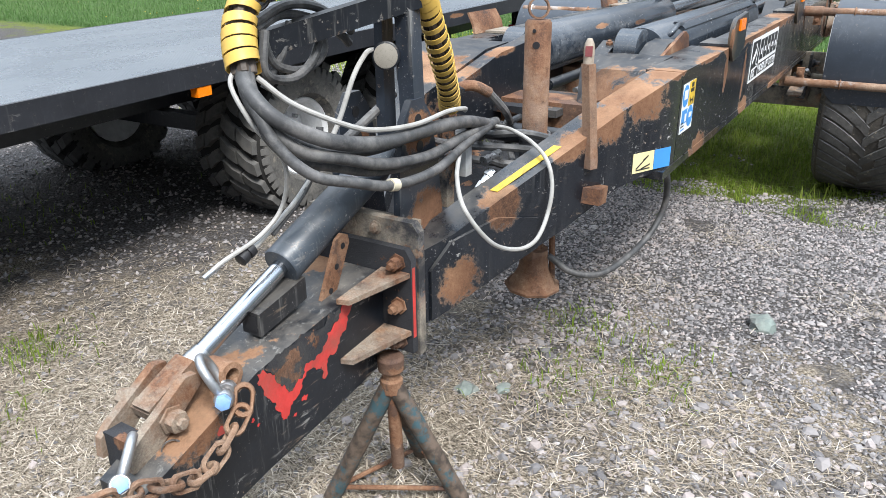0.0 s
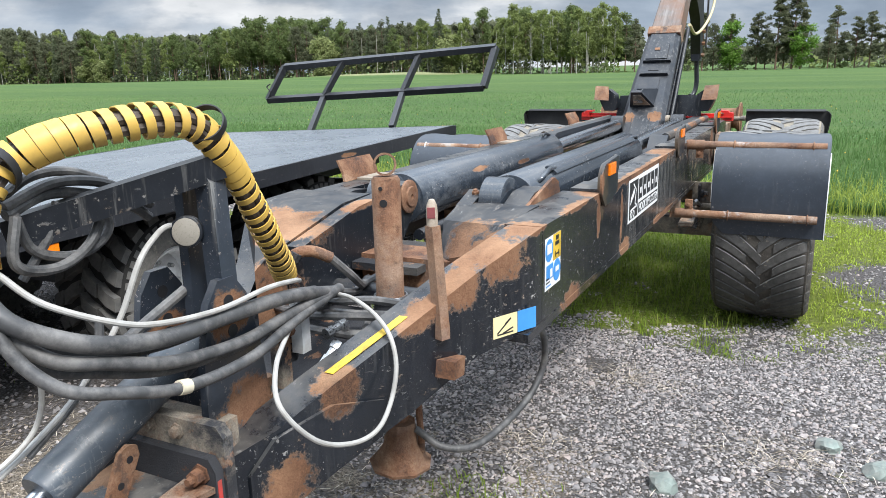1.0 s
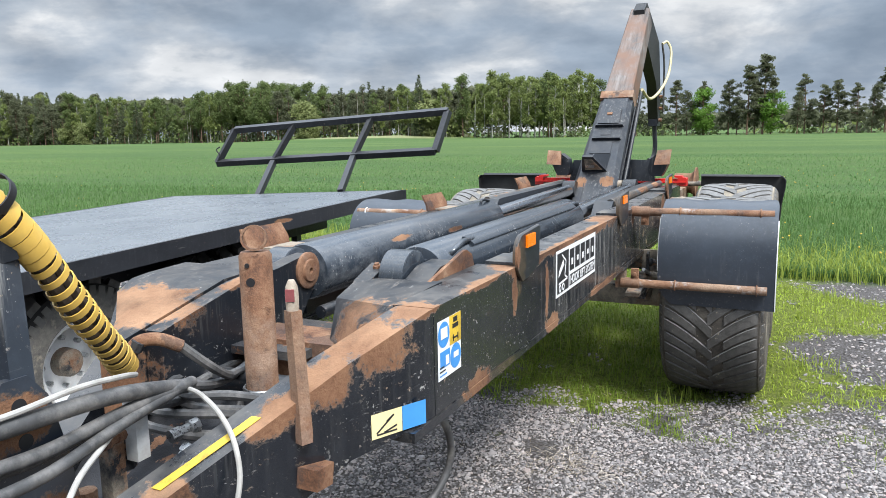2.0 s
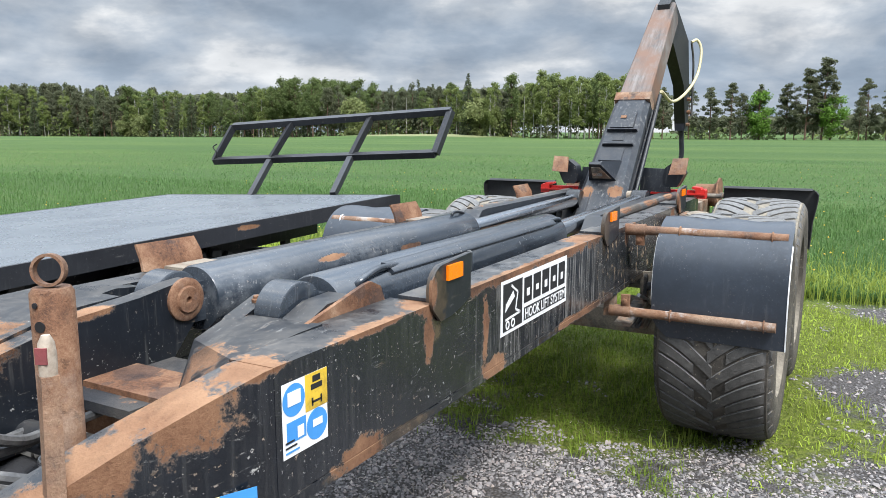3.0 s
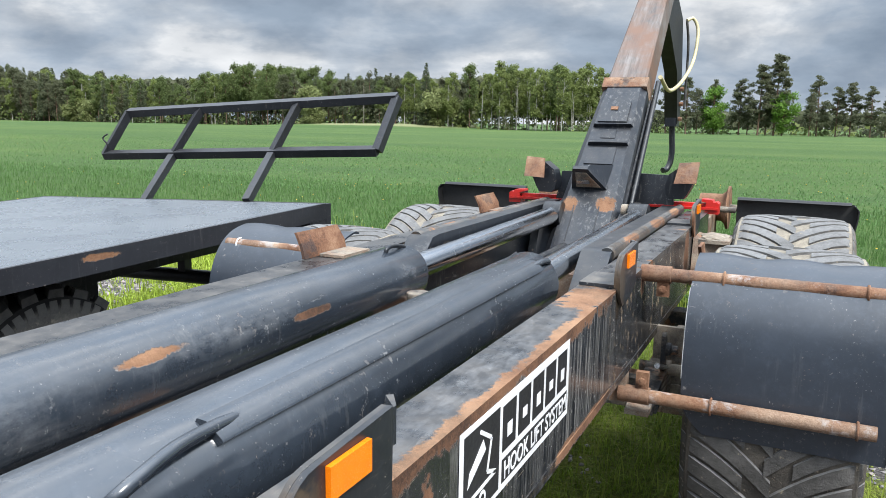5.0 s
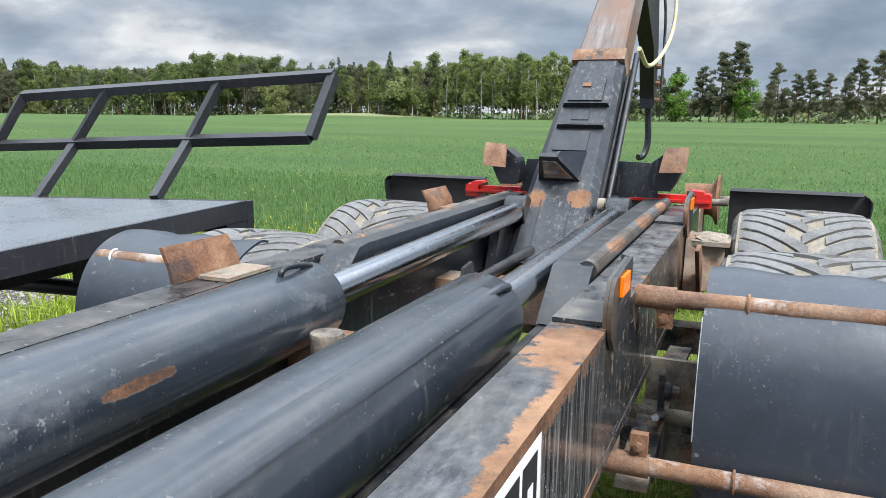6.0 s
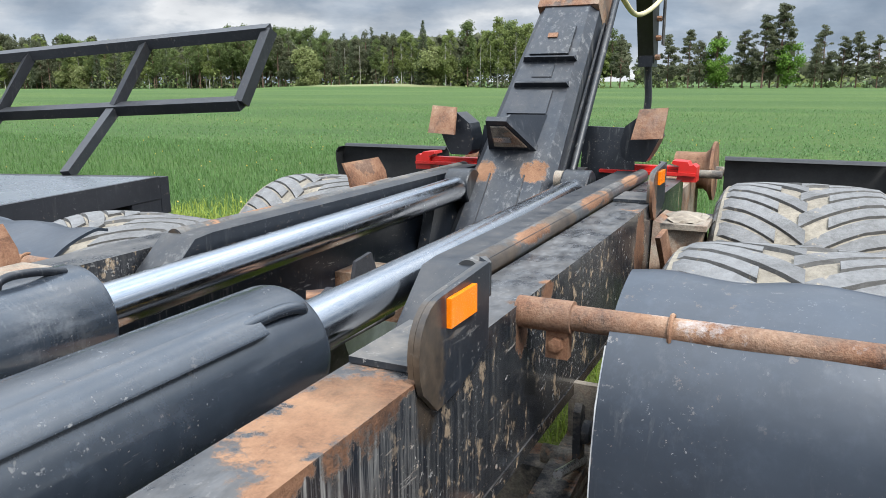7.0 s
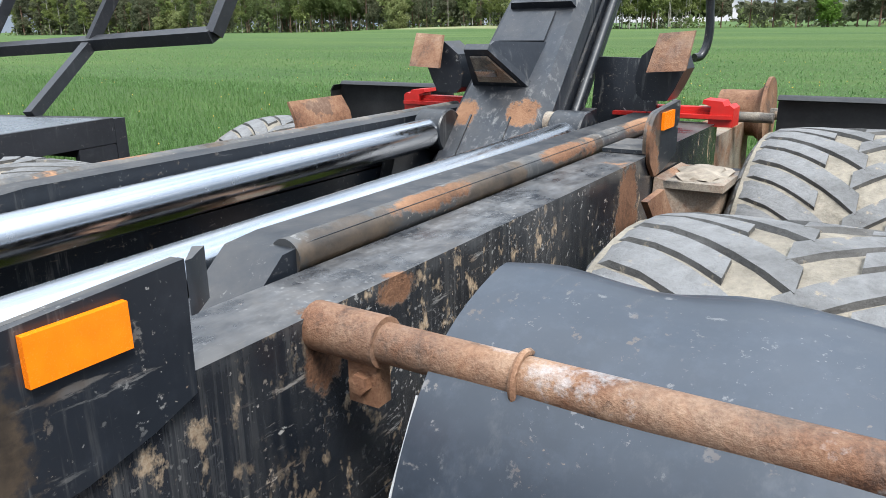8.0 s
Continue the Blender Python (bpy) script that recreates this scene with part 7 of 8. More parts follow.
for y, z in ((1.129, 0.638), (1.145, 0.640), (1.17, 0.618), (1.195, 0.588), (1.22, 0.572), (1.25, 0.583), (1.286, 0.606), (1.33, 0.612), (1.375, 0.632), (1.40, 0.660), (1.425, 0.674), (1.443, 0.676), (1.442, 0.655), (1.425, 0.620), (1.395, 0.588), (1.365, 0.565), (1.345, 0.558), (1.335, 0.515), (1.322, 0.550), (1.286, 0.560), (1.26, 0.552), (1.24, 0.520), (1.215, 0.507), (1.195, 0.484), (1.18, 0.512), (1.155, 0.560), (1.135, 0.602)):
    outline.append((y + prr.uniform(-0.004, 0.004), z + prr.uniform(-0.004, 0.004)))
part("red_patch", prism(B(), ragged(outline, 0.007), "x", DX1 + 0.0002, DX1 + 0.0012), M_RED_SPRAY, body, "flaking bright red paint")
inner = [(y + prr.uniform(-0.003, 0.003), z + prr.uniform(-0.003, 0.003)) for y, z in ((1.150, 0.640), (1.20, 0.648), (1.30, 0.660), (1.40, 0.673), (1.41, 0.662), (1.385, 0.640), (1.35, 0.612), (1.32, 0.585), (1.29, 0.588), (1.265, 0.565), (1.235, 0.556), (1.21, 0.545), (1.19, 0.575), (1.17, 0.61))]
part("rust_patch", prism(B(), ragged(inner, 0.010), "x", DX1 + 0.0012, DX1 + 0.0018), M_RUST_DIM, body, "brown rust where the paint has gone")
for y, z, q in ((1.10, 0.535, 0.005), (1.115, 0.515, 0.004), (1.225, 0.475, 0.006), (1.262, 0.500, 0.010), (1.02, 0.560, 0.014), (1.05, 0.545, 0.006)):
    part("red_fleck", prism(B(), ragged([(y - q, z - 0.3 * q), (y + 0.4 * q, z - 0.8 * q), (y + q, z + 0.5 * q), (y - 0.2 * q, z + q)], 0.004, 2), "x", DX1 + 0.0002, DX1 + 0.0010), M_RED_SPRAY, body, "small fleck of red paint")
plate = part("front_flange", prism(B(), [(-0.10, 0.485), (0.262, 0.485), (0.262, 0.745), (0.245, 0.772), (-0.08, 0.772), (-0.10, 0.75)], "y", 1.578, 1.600), M_RUST_PAINT, drawbar, "thick bolted flange with red edge", 0.004)
part("rear_flange", prism(B(), [(-0.10, 0.470), (0.268, 0.470), (0.268, 0.812), (0.250, 0.835), (-0.08, 0.835), (-0.10, 0.81)], "y", 1.602, 1.630), M_MUDDY, drawbar, "thick rusty neck flange", 0.004)
part("flange_edge", box(B(), 0.2622, 0.2636, 1.581, 1.592, 0.53, 0.725), M_RED_SPRAY, plate, "red paint on the flange edge")
part("flange_top", box(B(), -0.06, 0.20, 1.632, 1.72, 0.70, 0.80), M_MUDDY, drawbar, "mud-dusted block behind the flange", 0.006)
for x in (-0.02, 0.06, 0.14):
    part("flange_stud", turned(B(), (x, 1.602, 0.805), (0, -1, 0), [(0, 0.019), (0.003, 0.019), (0.004, 0.013), (0.014, 0.013), (0.016, 0.007)], 6), M_RUST_MUD, drawbar)
for z in (0.735, 0.615, 0.515):
    for x in (0.222, -0.065):
        bm = B()
        turned(bm, (x, 1.578, z), (0, -1, 0), [(0, 0.024), (0.004, 0.024), (0.005, 0.017), (0.026, 0.017), (0.028, 0.010), (0.040, 0.009)], 6)
        part("flange_bolt", bm, M_RUST, plate)
for z, t in ((0.700, 0.0), (0.538, 0.0)):
    part("gusset", loft(B(), [[(DX1, 1.395, z - 0.016), (DX1 + 0.030, 1.405, z - 0.016), (DX1 + 0.030, 1.405, z - 0.003), (DX1, 1.395, z - 0.003)], [(DX1, 1.577, z), (0.258, 1.577, z), (0.258, 1.577, z + 0.013), (DX1, 1.577, z + 0.013)]]), M_RUST_MUD, body, "muddy rusty welded gusset", 0.002)
part("square_tube", loft(B(), [[(0.075 + a, y, z + b) for a, b in ((-0.028, -0.028), (0.028, -0.028), (0.028, 0.028), (-0.028, 0.028))] for y, z in ((1.215, 0.690), (1.37, 0.722))]), M_TUBE, drawbar, "short dark square tube with rusty edges", 0.004)
# black sheet painted as the shade inside the open tube
part("tube_mouth_sheet", box(B(), 0.056, 0.094, 1.2125, 1.2145, 0.672, 0.708), M_INK, drawbar)
hp = part("hole_plate", prism(B(), [(1.39, 0.66), (1.445, 0.66), (1.515, 0.79), (1.512, 0.812), (1.49, 0.822), (1.468, 0.812)], "x", 0.112, 0.122), M_RUST, drawbar, "upright plate with bolt holes", 0.003)
# bolt holes are black discs, their inner shade put in as colour
for y, z in ((1.49, 0.79), (1.462, 0.745), (1.435, 0.69)):
    part("plate_hole_disc", turned(B(), (0.1222, y, z), (1, 0, 0), [(-0.004, 0.008), (0.0006, 0.008), (0.0006, 0.001)], 12), M_INK, hp)
# drawbar cylinder
A, Bq = Vector((0.062, 1.335, 0.779)), Vector((0.062, 1.80, 0.967))
ram = part("drawbar_cylinder", turned(B(), A, Bq - A, [(0, 0.024), (0.001, 0.046), (0.006, 0.049), (0.40, 0.049), (0.42, 0.045), (0.47, 0.042), (0.50, 0.03)], 32), M_RAM, drawbar, "black hydraulic drawbar cylinder")
part("ram_rod", rod(B(), A, (0.062, 1.055, 0.666), 0.0205, 24), M_CHROME, ram, "bright chromed rod")
part("ram_head", turned(B(), (0.062, 1.085, 0.678), (0, -0.93, -0.37), [(0, 0.0225), (0.03, 0.026), (0.05, 0.026), (0.075, 0.018)], 18), M_STEEL, ram)
part("rod_clevis", bar(B(), (0.062, 1.05, 0.666), (0.062, 0.93, 0.612), 0.052, 0.05), M_RUST_MUD, ram, bevel=0.006)
for x in (0.012, 0.105):
    ck = part("clevis_plate", prism(B(), [(0.848, 0.545), (0.852, 0.588), (0.875, 0.608), (0.995, 0.680), (1.022, 0.676), (1.028, 0.648), (0.93, 0.575), (0.885, 0.545)], "x", x - 0.009, x + 0.011), M_RUST_MUD, drawbar, "thick rusty clevis plate", 0.004)
part("clevis_pin", turned(B(), (-0.03, 0.945, 0.615), (1, 0, 0), [(0, 0.021), (0.150, 0.021), (0.1505, 0.030), (0.155, 0.030), (0.1555, 0.023), (0.176, 0.023), (0.178, 0.012), (0.188, 0.011)], 6), M_RUST_MUD, drawbar, "muddy bolted clevis pin")
part("clevis_web", box(B(), 0.02, 0.10, 0.86, 0.90, 0.52, 0.60), M_RUST_PAINT, drawbar, bevel=0.006)
part("split_ring", ring_mesh(B(), (0.135, 0.925, 0.56), (0.8, -0.5, 0.2), 0.020, 0.002, 20, 6), M_STEEL, drawbar)
part("pin_tube", turned(B(), (0.10, 1.07, 0.655), (1, 0, 0.05), [(0, 0.030), (0.062, 0.030), (0.064, 0.018), (0.03, 0.016)], 22), M_RUST, drawbar, "rusty pin tube end")


def shackle(at, turn):
    top = thing("bow_shackle", "galvanised bow shackle with a blue pin head", "shackle", "shackles on the drawbar")
    bow = tube(B(), [(-0.024, 0, 0), (-0.032, 0, 0.035), (-0.026, 0, 0.070), (0, 0, 0.086), (0.026, 0, 0.070), (0.032, 0, 0.035), (0.024, 0, 0)], 0.0095, 12, 5)
    part("bow", bow, M_SHACKLE, top)
    part("bow_eye", turned(B(), (0.012, 0, -0.004), (1, 0, 0), [(0, 0.017), (0.004, 0.0195), (0.022, 0.0195), (0.026, 0.017)], 20), M_SHACKLE, top)
    part("bow_eye", turned(B(), (-0.038, 0, -0.004), (1, 0, 0), [(0, 0.017), (0.004, 0.0195), (0.022, 0.0195), (0.026, 0.017)], 20), M_SHACKLE, top)
    part("pin_head", turned(B(), (0.038, 0, -0.004), (1, 0, 0), [(0, 0.016), (0.012, 0.016), (0.014, 0.010)], 6), M_BLUE_NUT, top, "blue painted pin head")
    part("pin", rod(B(), (-0.05, 0, -0.004), (0.04, 0, -0.004), 0.009, 12), M_SHACKLE, top)
    top.matrix_basis = Matrix.Translation(at) @ turn
    return top


s1 = shackle((0.182, 1.030, 0.648), Euler((radians(28), radians(-12), radians(-48))).to_matrix().to_4x4())
zz = Vector((-0.035, 0.075, 0.075)).normalized()
xx = Vector((1.0, -0.6, 0.85))
xx = (xx - zz * xx.dot(zz)).normalized()
turn = Matrix((xx, zz.cross(xx), zz)).transposed().to_4x4()
copy_thing(s1, Matrix.Translation((0.165, 0.790, 0.585)) @ turn)

# the safety chain, link by link
chain = thing("safety_chain", "rusty safety chain hanging from the drawbar", "chain")
path = smooth_path([(0.205, 1.060, 0.645), (0.216, 1.045, 0.615), (0.222, 0.99, 0.580), (0.220, 0.945, 0.543), (0.222, 0.90, 0.540), (0.215, 0.85, 0.562), (0.205, 0.80, 0.582), (0.19, 0.74, 0.600), (0.17, 0.66, 0.600), (0.14, 0.56, 0.55)], 14)
run, acc, k = [path[0]], 0.0, 0
for a, b in zip(path, path[1:]):
    acc += (b - a).length
    if acc > 0.039:
        run.append(b)
        acc = 0.0
for i, (a, b) in enumerate(zip(run, run[1:])):
    mid, t = (a + b) / 2, (b - a).normalized()
    u = t.orthogonal().normalized()
    w2 = t.cross(u)
    s = u * math.cos(i * 1.45) + w2 * math.sin(i * 1.45)
    loop_pts = [mid + t * (0.018 * cs + (0.012 if cs > 0 else -0.012)) + s * 0.0175 * sn for cs, sn in ((math.cos(q), math.sin(q)) for q in (2 * math.pi * j / 12 for j in range(12)))]
    bm = B()
    nn = t.cross(s)
    rows = []
    for j, c in enumerate(loop_pts):
        d = (c - mid).normalized()
        rows.append([bm.verts.new(c + d * 0.0066 * math.cos(q) + nn * 0.0066 * math.sin(q)) for q in (2 * math.pi * m / 6 for m in range(6))])
    for j in range(12):
        for m in range(6):
            bm.faces.new((rows[j][m], rows[j][(m + 1) % 6], rows[(j + 1) % 12][(m + 1) % 6], rows[(j + 1) % 12][m]))
    part("chain_link", bm, M_CHAIN, chain, smooth=60)

# tripod axle stand
stand = thing("axle_stand", "worn blue-green tripod stand under the drawbar flange", "stand")
top = Vector((0.212, 1.545, 0.405))
part("stand_head", turned(B(), (0.212, 1.545, 0.375), (0, 0, 1), [(0, 0.030), (0.036, 0.030), (0.042, 0.024), (0.062, 0.024), (0.066, 0.034), (0.100, 0.036), (0.108, 0.030)], 14), M_RUST, stand, "rusty threaded stand head")
KS = Mat("worn_blue_paint")
ksn = KS.range(KS.noise(16, 8, 0.74), 0.42, 0.50)
KS.set(Base_Color=KS.mix(ksn, (0.030, 0.070, 0.085), KS.ramp(KS.noise(40, 5), (0.35, (0.035, 0.026, 0.02)), (0.6, (0.11, 0.08, 0.06)))), Roughness=0.7)
KS.bump(ksn, 0.3, 0.002)
feet = [Vector((0.062, 1.442, 0.025)), Vector((0.378, 1.625, 0.025)), Vector((0.17, 1.74, 0.025))]
for f in feet:
    part("stand_leg", rod(B(), top + (f - top).normalized() * 0.01, f, 0.0245, 14), KS.m, stand, "tubular leg with worn blue paint")
part("stand_tube", rod(B(), (0.212, 1.545, 0.42), (0.212, 1.56, 0.12), 0.018, 12), M_RUST, stand)
for a, b in ((0, 1), (1, 2), (2, 0)):
    part("stand_brace", rod(B(), feet[a].lerp(top, 0.10), feet[b].lerp(top, 0.10), 0.007, 8), M_RUST, stand)

# ears, bracket and hose arm above the neck
for x, nm in ((0.165, "ear_plate"), (-0.035, "ear_plate")):
    ear = part(nm, prism(B(), [(1.655, 0.68), (1.665, 0.93), (1.690, 1.06), (1.725, 1.108), (1.775, 1.108), (1.812, 1.06), (1.845, 0.93), (1.875, 0.70)], "x", x - 0.010, x + 0.010), M_EAR, trailer, "upright ear plate with oval holes", 0.004)
    # ink-black discs on the face take the place of dark hole insides
    for y, z in ((1.752, 1.055), (1.758, 0.985), (1.757, 0.952)):
        part("ear_hole_disc", turned(B(), (x + 0.0104, y, z), (1, 0, 0), [(-0.003, 0.015), (0.0006, 0.015), (0.0006, 0.001)], 18), M_INK, ear)
bracket = part("light_bracket", prism(B(), [(0.050, 1.0), (0.078, 1.0), (0.078, 1.300), (0.084, 1.308), (0.112, 1.308), (0.117, 1.300), (0.126, 1.04), (0.172, 1.04), (0.162, 1.318), (0.148, 1.336), (0.070, 1.336), (0.053, 1.322)], "y", 1.745, 1.792), M_BRACKET, trailer, "upright bent bracket of flat bar", 0.003)
lamp = part("round_lamp", turned(B(), (0.098, 1.735, 1.212), (0.45, -0.88, 0.08), [(0, 0.030), (0.004, 0.035), (0.020, 0.035), (0.022, 0.031)], 28), M_BLACK, bracket, "small round marker lamp")
part("lamp_lens", turned(B(), Vector((0.098, 1.735, 1.212)) + Vector((0.45, -0.88, 0.08)).normalized() * 0.0205, (0.45, -0.88, 0.08), [(0, 0.031), (0.003, 0.030), (0.006, 0.02), (0.007, 0.002)], 28), M_LENS, lamp, "dusty white lens")
part("hose_arm", bar(B(), (0.152, 1.790, 1.352), (-0.050, 1.415, 1.258), 0.045, 0.055), M_BLACK, trailer, "slanting black hose support arm", 0.004)

hoses = thing("hydraulic_hoses", "bundle of black hydraulic hoses in a yellow spiral wrap", "hoses")
bundle = smooth_path([(0.050, 1.300, 1.225), (0.026, 1.318, 1.285), (0.008, 1.352, 1.345), (0.012, 1.405, 1.398), (0.055, 1.470, 1.432), (0.100, 1.560, 1.452), (0.135, 1.655, 1.458), (0.150, 1.730, 1.440), (0.160, 1.785, 1.385), (0.155, 1.850, 1.300), (0.135, 1.930, 1.190), (0.100, 2.020, 1.090), (0.066, 2.085, 1.020)], 16)
fr = frames(bundle)
for j in range(4):
    q = 2 * math.pi * j / 4
    part("core_hose", tube(B(), [p + (u * math.cos(q) + ww * math.sin(q)) * 0.015 for p, (t, u, ww) in zip(bundle, fr)][::4], 0.0125, 7, 2), M_CORE, hoses, "grimy hose inside the yellow wrap")
# yellow spiral ribbon, drawn tighter in places
dist, lens_ = 0.0, []
for a, b in zip(bundle, bundle[1:]):
    lens_.append(dist)
    dist += (b - a).length
lens_.append(dist)
pos = np.array([tuple(p) for p in bundle])
un = np.array([tuple(f[1]) for f in fr])
wn = np.array([tuple(f[2]) for f in fr])


def along(arr, s):
    return np.array([np.interp(s, lens_, arr[:, i]) for i in range(3)])


bm = B()
prev = None
turns, s, q = [], 0.0, 0.0
step = 14
while s < dist:
    pitch, wide = (float(np.interp(s / dist, (0.0, 0.05, 0.12, 0.16, 0.20, 0.30, 0.34, 0.50, 0.54, 0.57, 0.62, 0.66, 0.90, 0.96), row)) for row in (
        (0.026, 0.024, 0.040, 0.040, 0.030, 0.027, 0.034, 0.036, 0.030, 0.024, 0.024, 0.030, 0.029, 0.021),
        (0.023, 0.022, 0.019, 0.020, 0.027, 0.025, 0.020, 0.018, 0.018, 0.023, 0.022, 0.0145, 0.0145, 0.017)))
    pitch += 0.0015 * math.sin(s * 41)
    c, u, ww = along(pos, s), along(un, s), along(wn, s)
    c2, u2, w3 = along(pos, min(dist, s + wide)), along(un, min(dist, s + wide)), along(wn, min(dist, s + wide))
    r = (0.0335 if s < dist * 0.55 else 0.0305) + 0.0015 * math.sin(s * 30)
    d1 = u * math.cos(q) + ww * math.sin(q)
    d2 = u2 * math.cos(q) + w3 * math.sin(q)
    row = [bm.verts.new(c + d1 * r), bm.verts.new(c2 + d2 * r), bm.verts.new(c2 + d2 * (r + 0.0025)), bm.verts.new(c + d1 * (r + 0.0025))]
    if prev:
        for i in range(4):
            bm.faces.new((prev[i], prev[(i + 1) % 4], row[(i + 1) % 4], row[i]))
    prev = row
    s += pitch / step
    q += 2 * math.pi / step
part("spiral_wrap", bm, M_YELLOW, hoses, "yellow plastic spiral hose wrap", smooth=60)
for idx, big, tip in ((0.15, 0.052, 0.7), (0.535, 0.042, 0.9)):
    c = along(pos, dist * idx)
    t = Vector(along(pos, dist * idx + 0.02) - c).normalized()
    axis = Vector((0.6, -0.5, 0.15)) * tip - t
    part("hose_ring", band(B(), Vector(c) + Vector((0, 0, 0.020)), axis, big, 0.018, 0.003), M_INK, hoses, "loose dark clamp ring on the hose arm")

HOSE_A = [(0.040, 1.312, 1.245), (0.070, 1.282, 1.207), (0.130, 1.285, 1.150), (0.175, 1.353, 1.099), (0.200, 1.440, 1.066), (0.205, 1.568, 1.042), (0.203, 1.740, 1.034), (0.190, 1.962, 1.010), (0.160, 2.18, 0.955)]
HOSE_B = [(0.030, 1.320, 1.255), (0.085, 1.278, 1.187), (0.140, 1.279, 1.094), (0.195, 1.321, 1.025), (0.235, 1.402, 0.993), (0.250, 1.533, 0.953), (0.235, 1.736, 0.934), (0.205, 1.942, 0.952), (0.170, 2.17, 0.965)]


def offset(pts, dx, dy, dz, mid):
    n = len(pts) - 1
    return [(x + dx * math.sin(math.pi * i / n) * mid, y + dy, z + dz * math.sin(math.pi * i / n) * mid) for i, (x, y, z) in enumerate(pts)]


for pts, r in ((HOSE_A, 0.0175), (offset(HOSE_A, -0.05, 0.012, -0.03, 1), 0.013), (HOSE_B, 0.0125), (offset(HOSE_B, -0.04, 0.015, 0.045, 1), 0.014), (offset(HOSE_B, -0.07, 0.02, 0.02, 1), 0.012)):
    part("hose", tube(B(), pts, r, 10, 7), M_RUBBER_HOSE, hoses, "dusty black hydraulic hose")
part("hose_tape", tube(B(), [(0.2495, 1.520, 0.957), (0.2505, 1.545, 0.951)], 0.0152, 12, 2), M_TAPE, hoses, "cream tape round a hose")
for pts, r in (([(0.02, 1.40, 1.30), (0.03, 1.38, 1.215), (0.03, 1.46, 1.19), (0.02, 1.54, 1.215), (0.015, 1.58, 1.265), (0.02, 1.565, 1.305)], 0.0105),
               ([(0.0, 1.41, 1.30), (0.0, 1.44, 1.225), (0.01, 1.53, 1.20), (0.01, 1.60, 1.235), (0.0, 1.60, 1.30)], 0.010),
               ([(-0.01, 1.40, 1.315), (-0.01, 1.50, 1.345), (-0.01, 1.60, 1.335), (-0.01, 1.68, 1.30), (-0.01, 1.735, 1.265)], 0.011),
               ([(-0.01, 1.40, 1.300), (-0.02, 1.50, 1.325), (-0.02, 1.62, 1.30), (-0.02, 1.70, 1.262), (-0.02, 1.735, 1.235)], 0.0115),
               ([(-0.03, 1.40, 1.325), (-0.04, 1.48, 1.36), (-0.04, 1.56, 1.36), (-0.03, 1.64, 1.33)], 0.010),
               ([(0.0, 1.50, 1.31), (0.0, 1.475, 1.25), (-0.01, 1.44, 1.20), (-0.02, 1.42, 1.17)], 0.009),
               ([(0.07, 1.47, 0.98), (0.06, 1.62, 1.03), (0.05, 1.74, 1.065), (0.03, 1.85, 1.09)], 0.012),
               ([(0.05, 1.33, 0.86), (0.06, 1.43, 0.93), (0.055, 1.50, 1.0), (0.05, 1.52, 1.07)], 0.009)):
    part("hose_loop", tube(B(), pts, r, 9, 7), M_RUBBER_HOSE, hoses, "loose loop of grey-black hose")
cable = thing("electric_cable", "grey-white electric cable hanging with a plug", "cable")
for pts, r in (([(0.03, 1.30, 1.24), (0.04, 1.269, 1.205), (0.08, 1.28, 1.125), (0.10, 1.34, 1.033), (0.085, 1.338, 0.935), (0.07, 1.277, 0.879), (0.06, 1.171, 0.852), (0.055, 1.14, 0.838)], 0.0052),
               ([(0.085, 1.755, 1.215), (0.075, 1.70, 1.228), (0.09, 1.645, 1.215), (0.10, 1.59, 1.175), (0.085, 1.542, 1.072), (0.065, 1.48, 0.982), (0.06, 1.402, 0.917), (0.06, 1.25, 0.845)], 0.0062),
               ([(0.06, 1.325, 1.215), (0.13, 1.352, 1.162), (0.19, 1.44, 1.108), (0.205, 1.532, 1.078), (0.215, 1.682, 1.062), (0.205, 1.85, 1.062), (0.185, 1.97, 1.045), (0.14, 2.05, 1.02)], 0.0062),
               ([(0.175, 2.165, 0.955), (0.25, 2.13, 0.960), (0.34, 2.09, 0.940), (0.405, 2.055, 0.900), (0.430, 2.035, 0.83), (0.430, 2.00, 0.75), (0.425, 1.94, 0.705), (0.41, 1.85, 0.712), (0.39, 1.75, 0.765), (0.35, 1.69, 0.862), (0.28, 1.77, 0.912), (0.20, 1.92, 0.935)], 0.0060)):
    part("cable", tube(B(), pts, r, 9, 8), M_WHITE_CABLE, cable)
part("plug", turned(B(), (0.060, 1.238, 0.846), (0, 0.9, 0.35), [(-0.022, 0.012), (-0.02, 0.016), (-0.004, 0.016), (-0.003, 0.0125), (0.003, 0.0125), (0.004, 0.016), (0.02, 0.016), (0.024, 0.010)], 14), M_INK, cable, "black cable plug")
part("plug_ferrule", rod(B(), (0.057, 1.17, 0.848), (0.055, 1.12, 0.832), 0.0062, 10), M_STEEL, cable)

# valves and fittings behind the ears
valves = thing("valve_block", "cluster of hydraulic valves and fittings between the neck beams", "valves")
part("manifold", box(B(), 0.125, 0.160, 2.02, 2.055, 0.83, 0.985), M_VALVE, valves, "pale grey valve body", 0.004)
part("manifold", box(B(), 0.085, 0.120, 1.98, 2.02, 0.74, 0.90), M_MUDDY, valves, bevel=0.004)
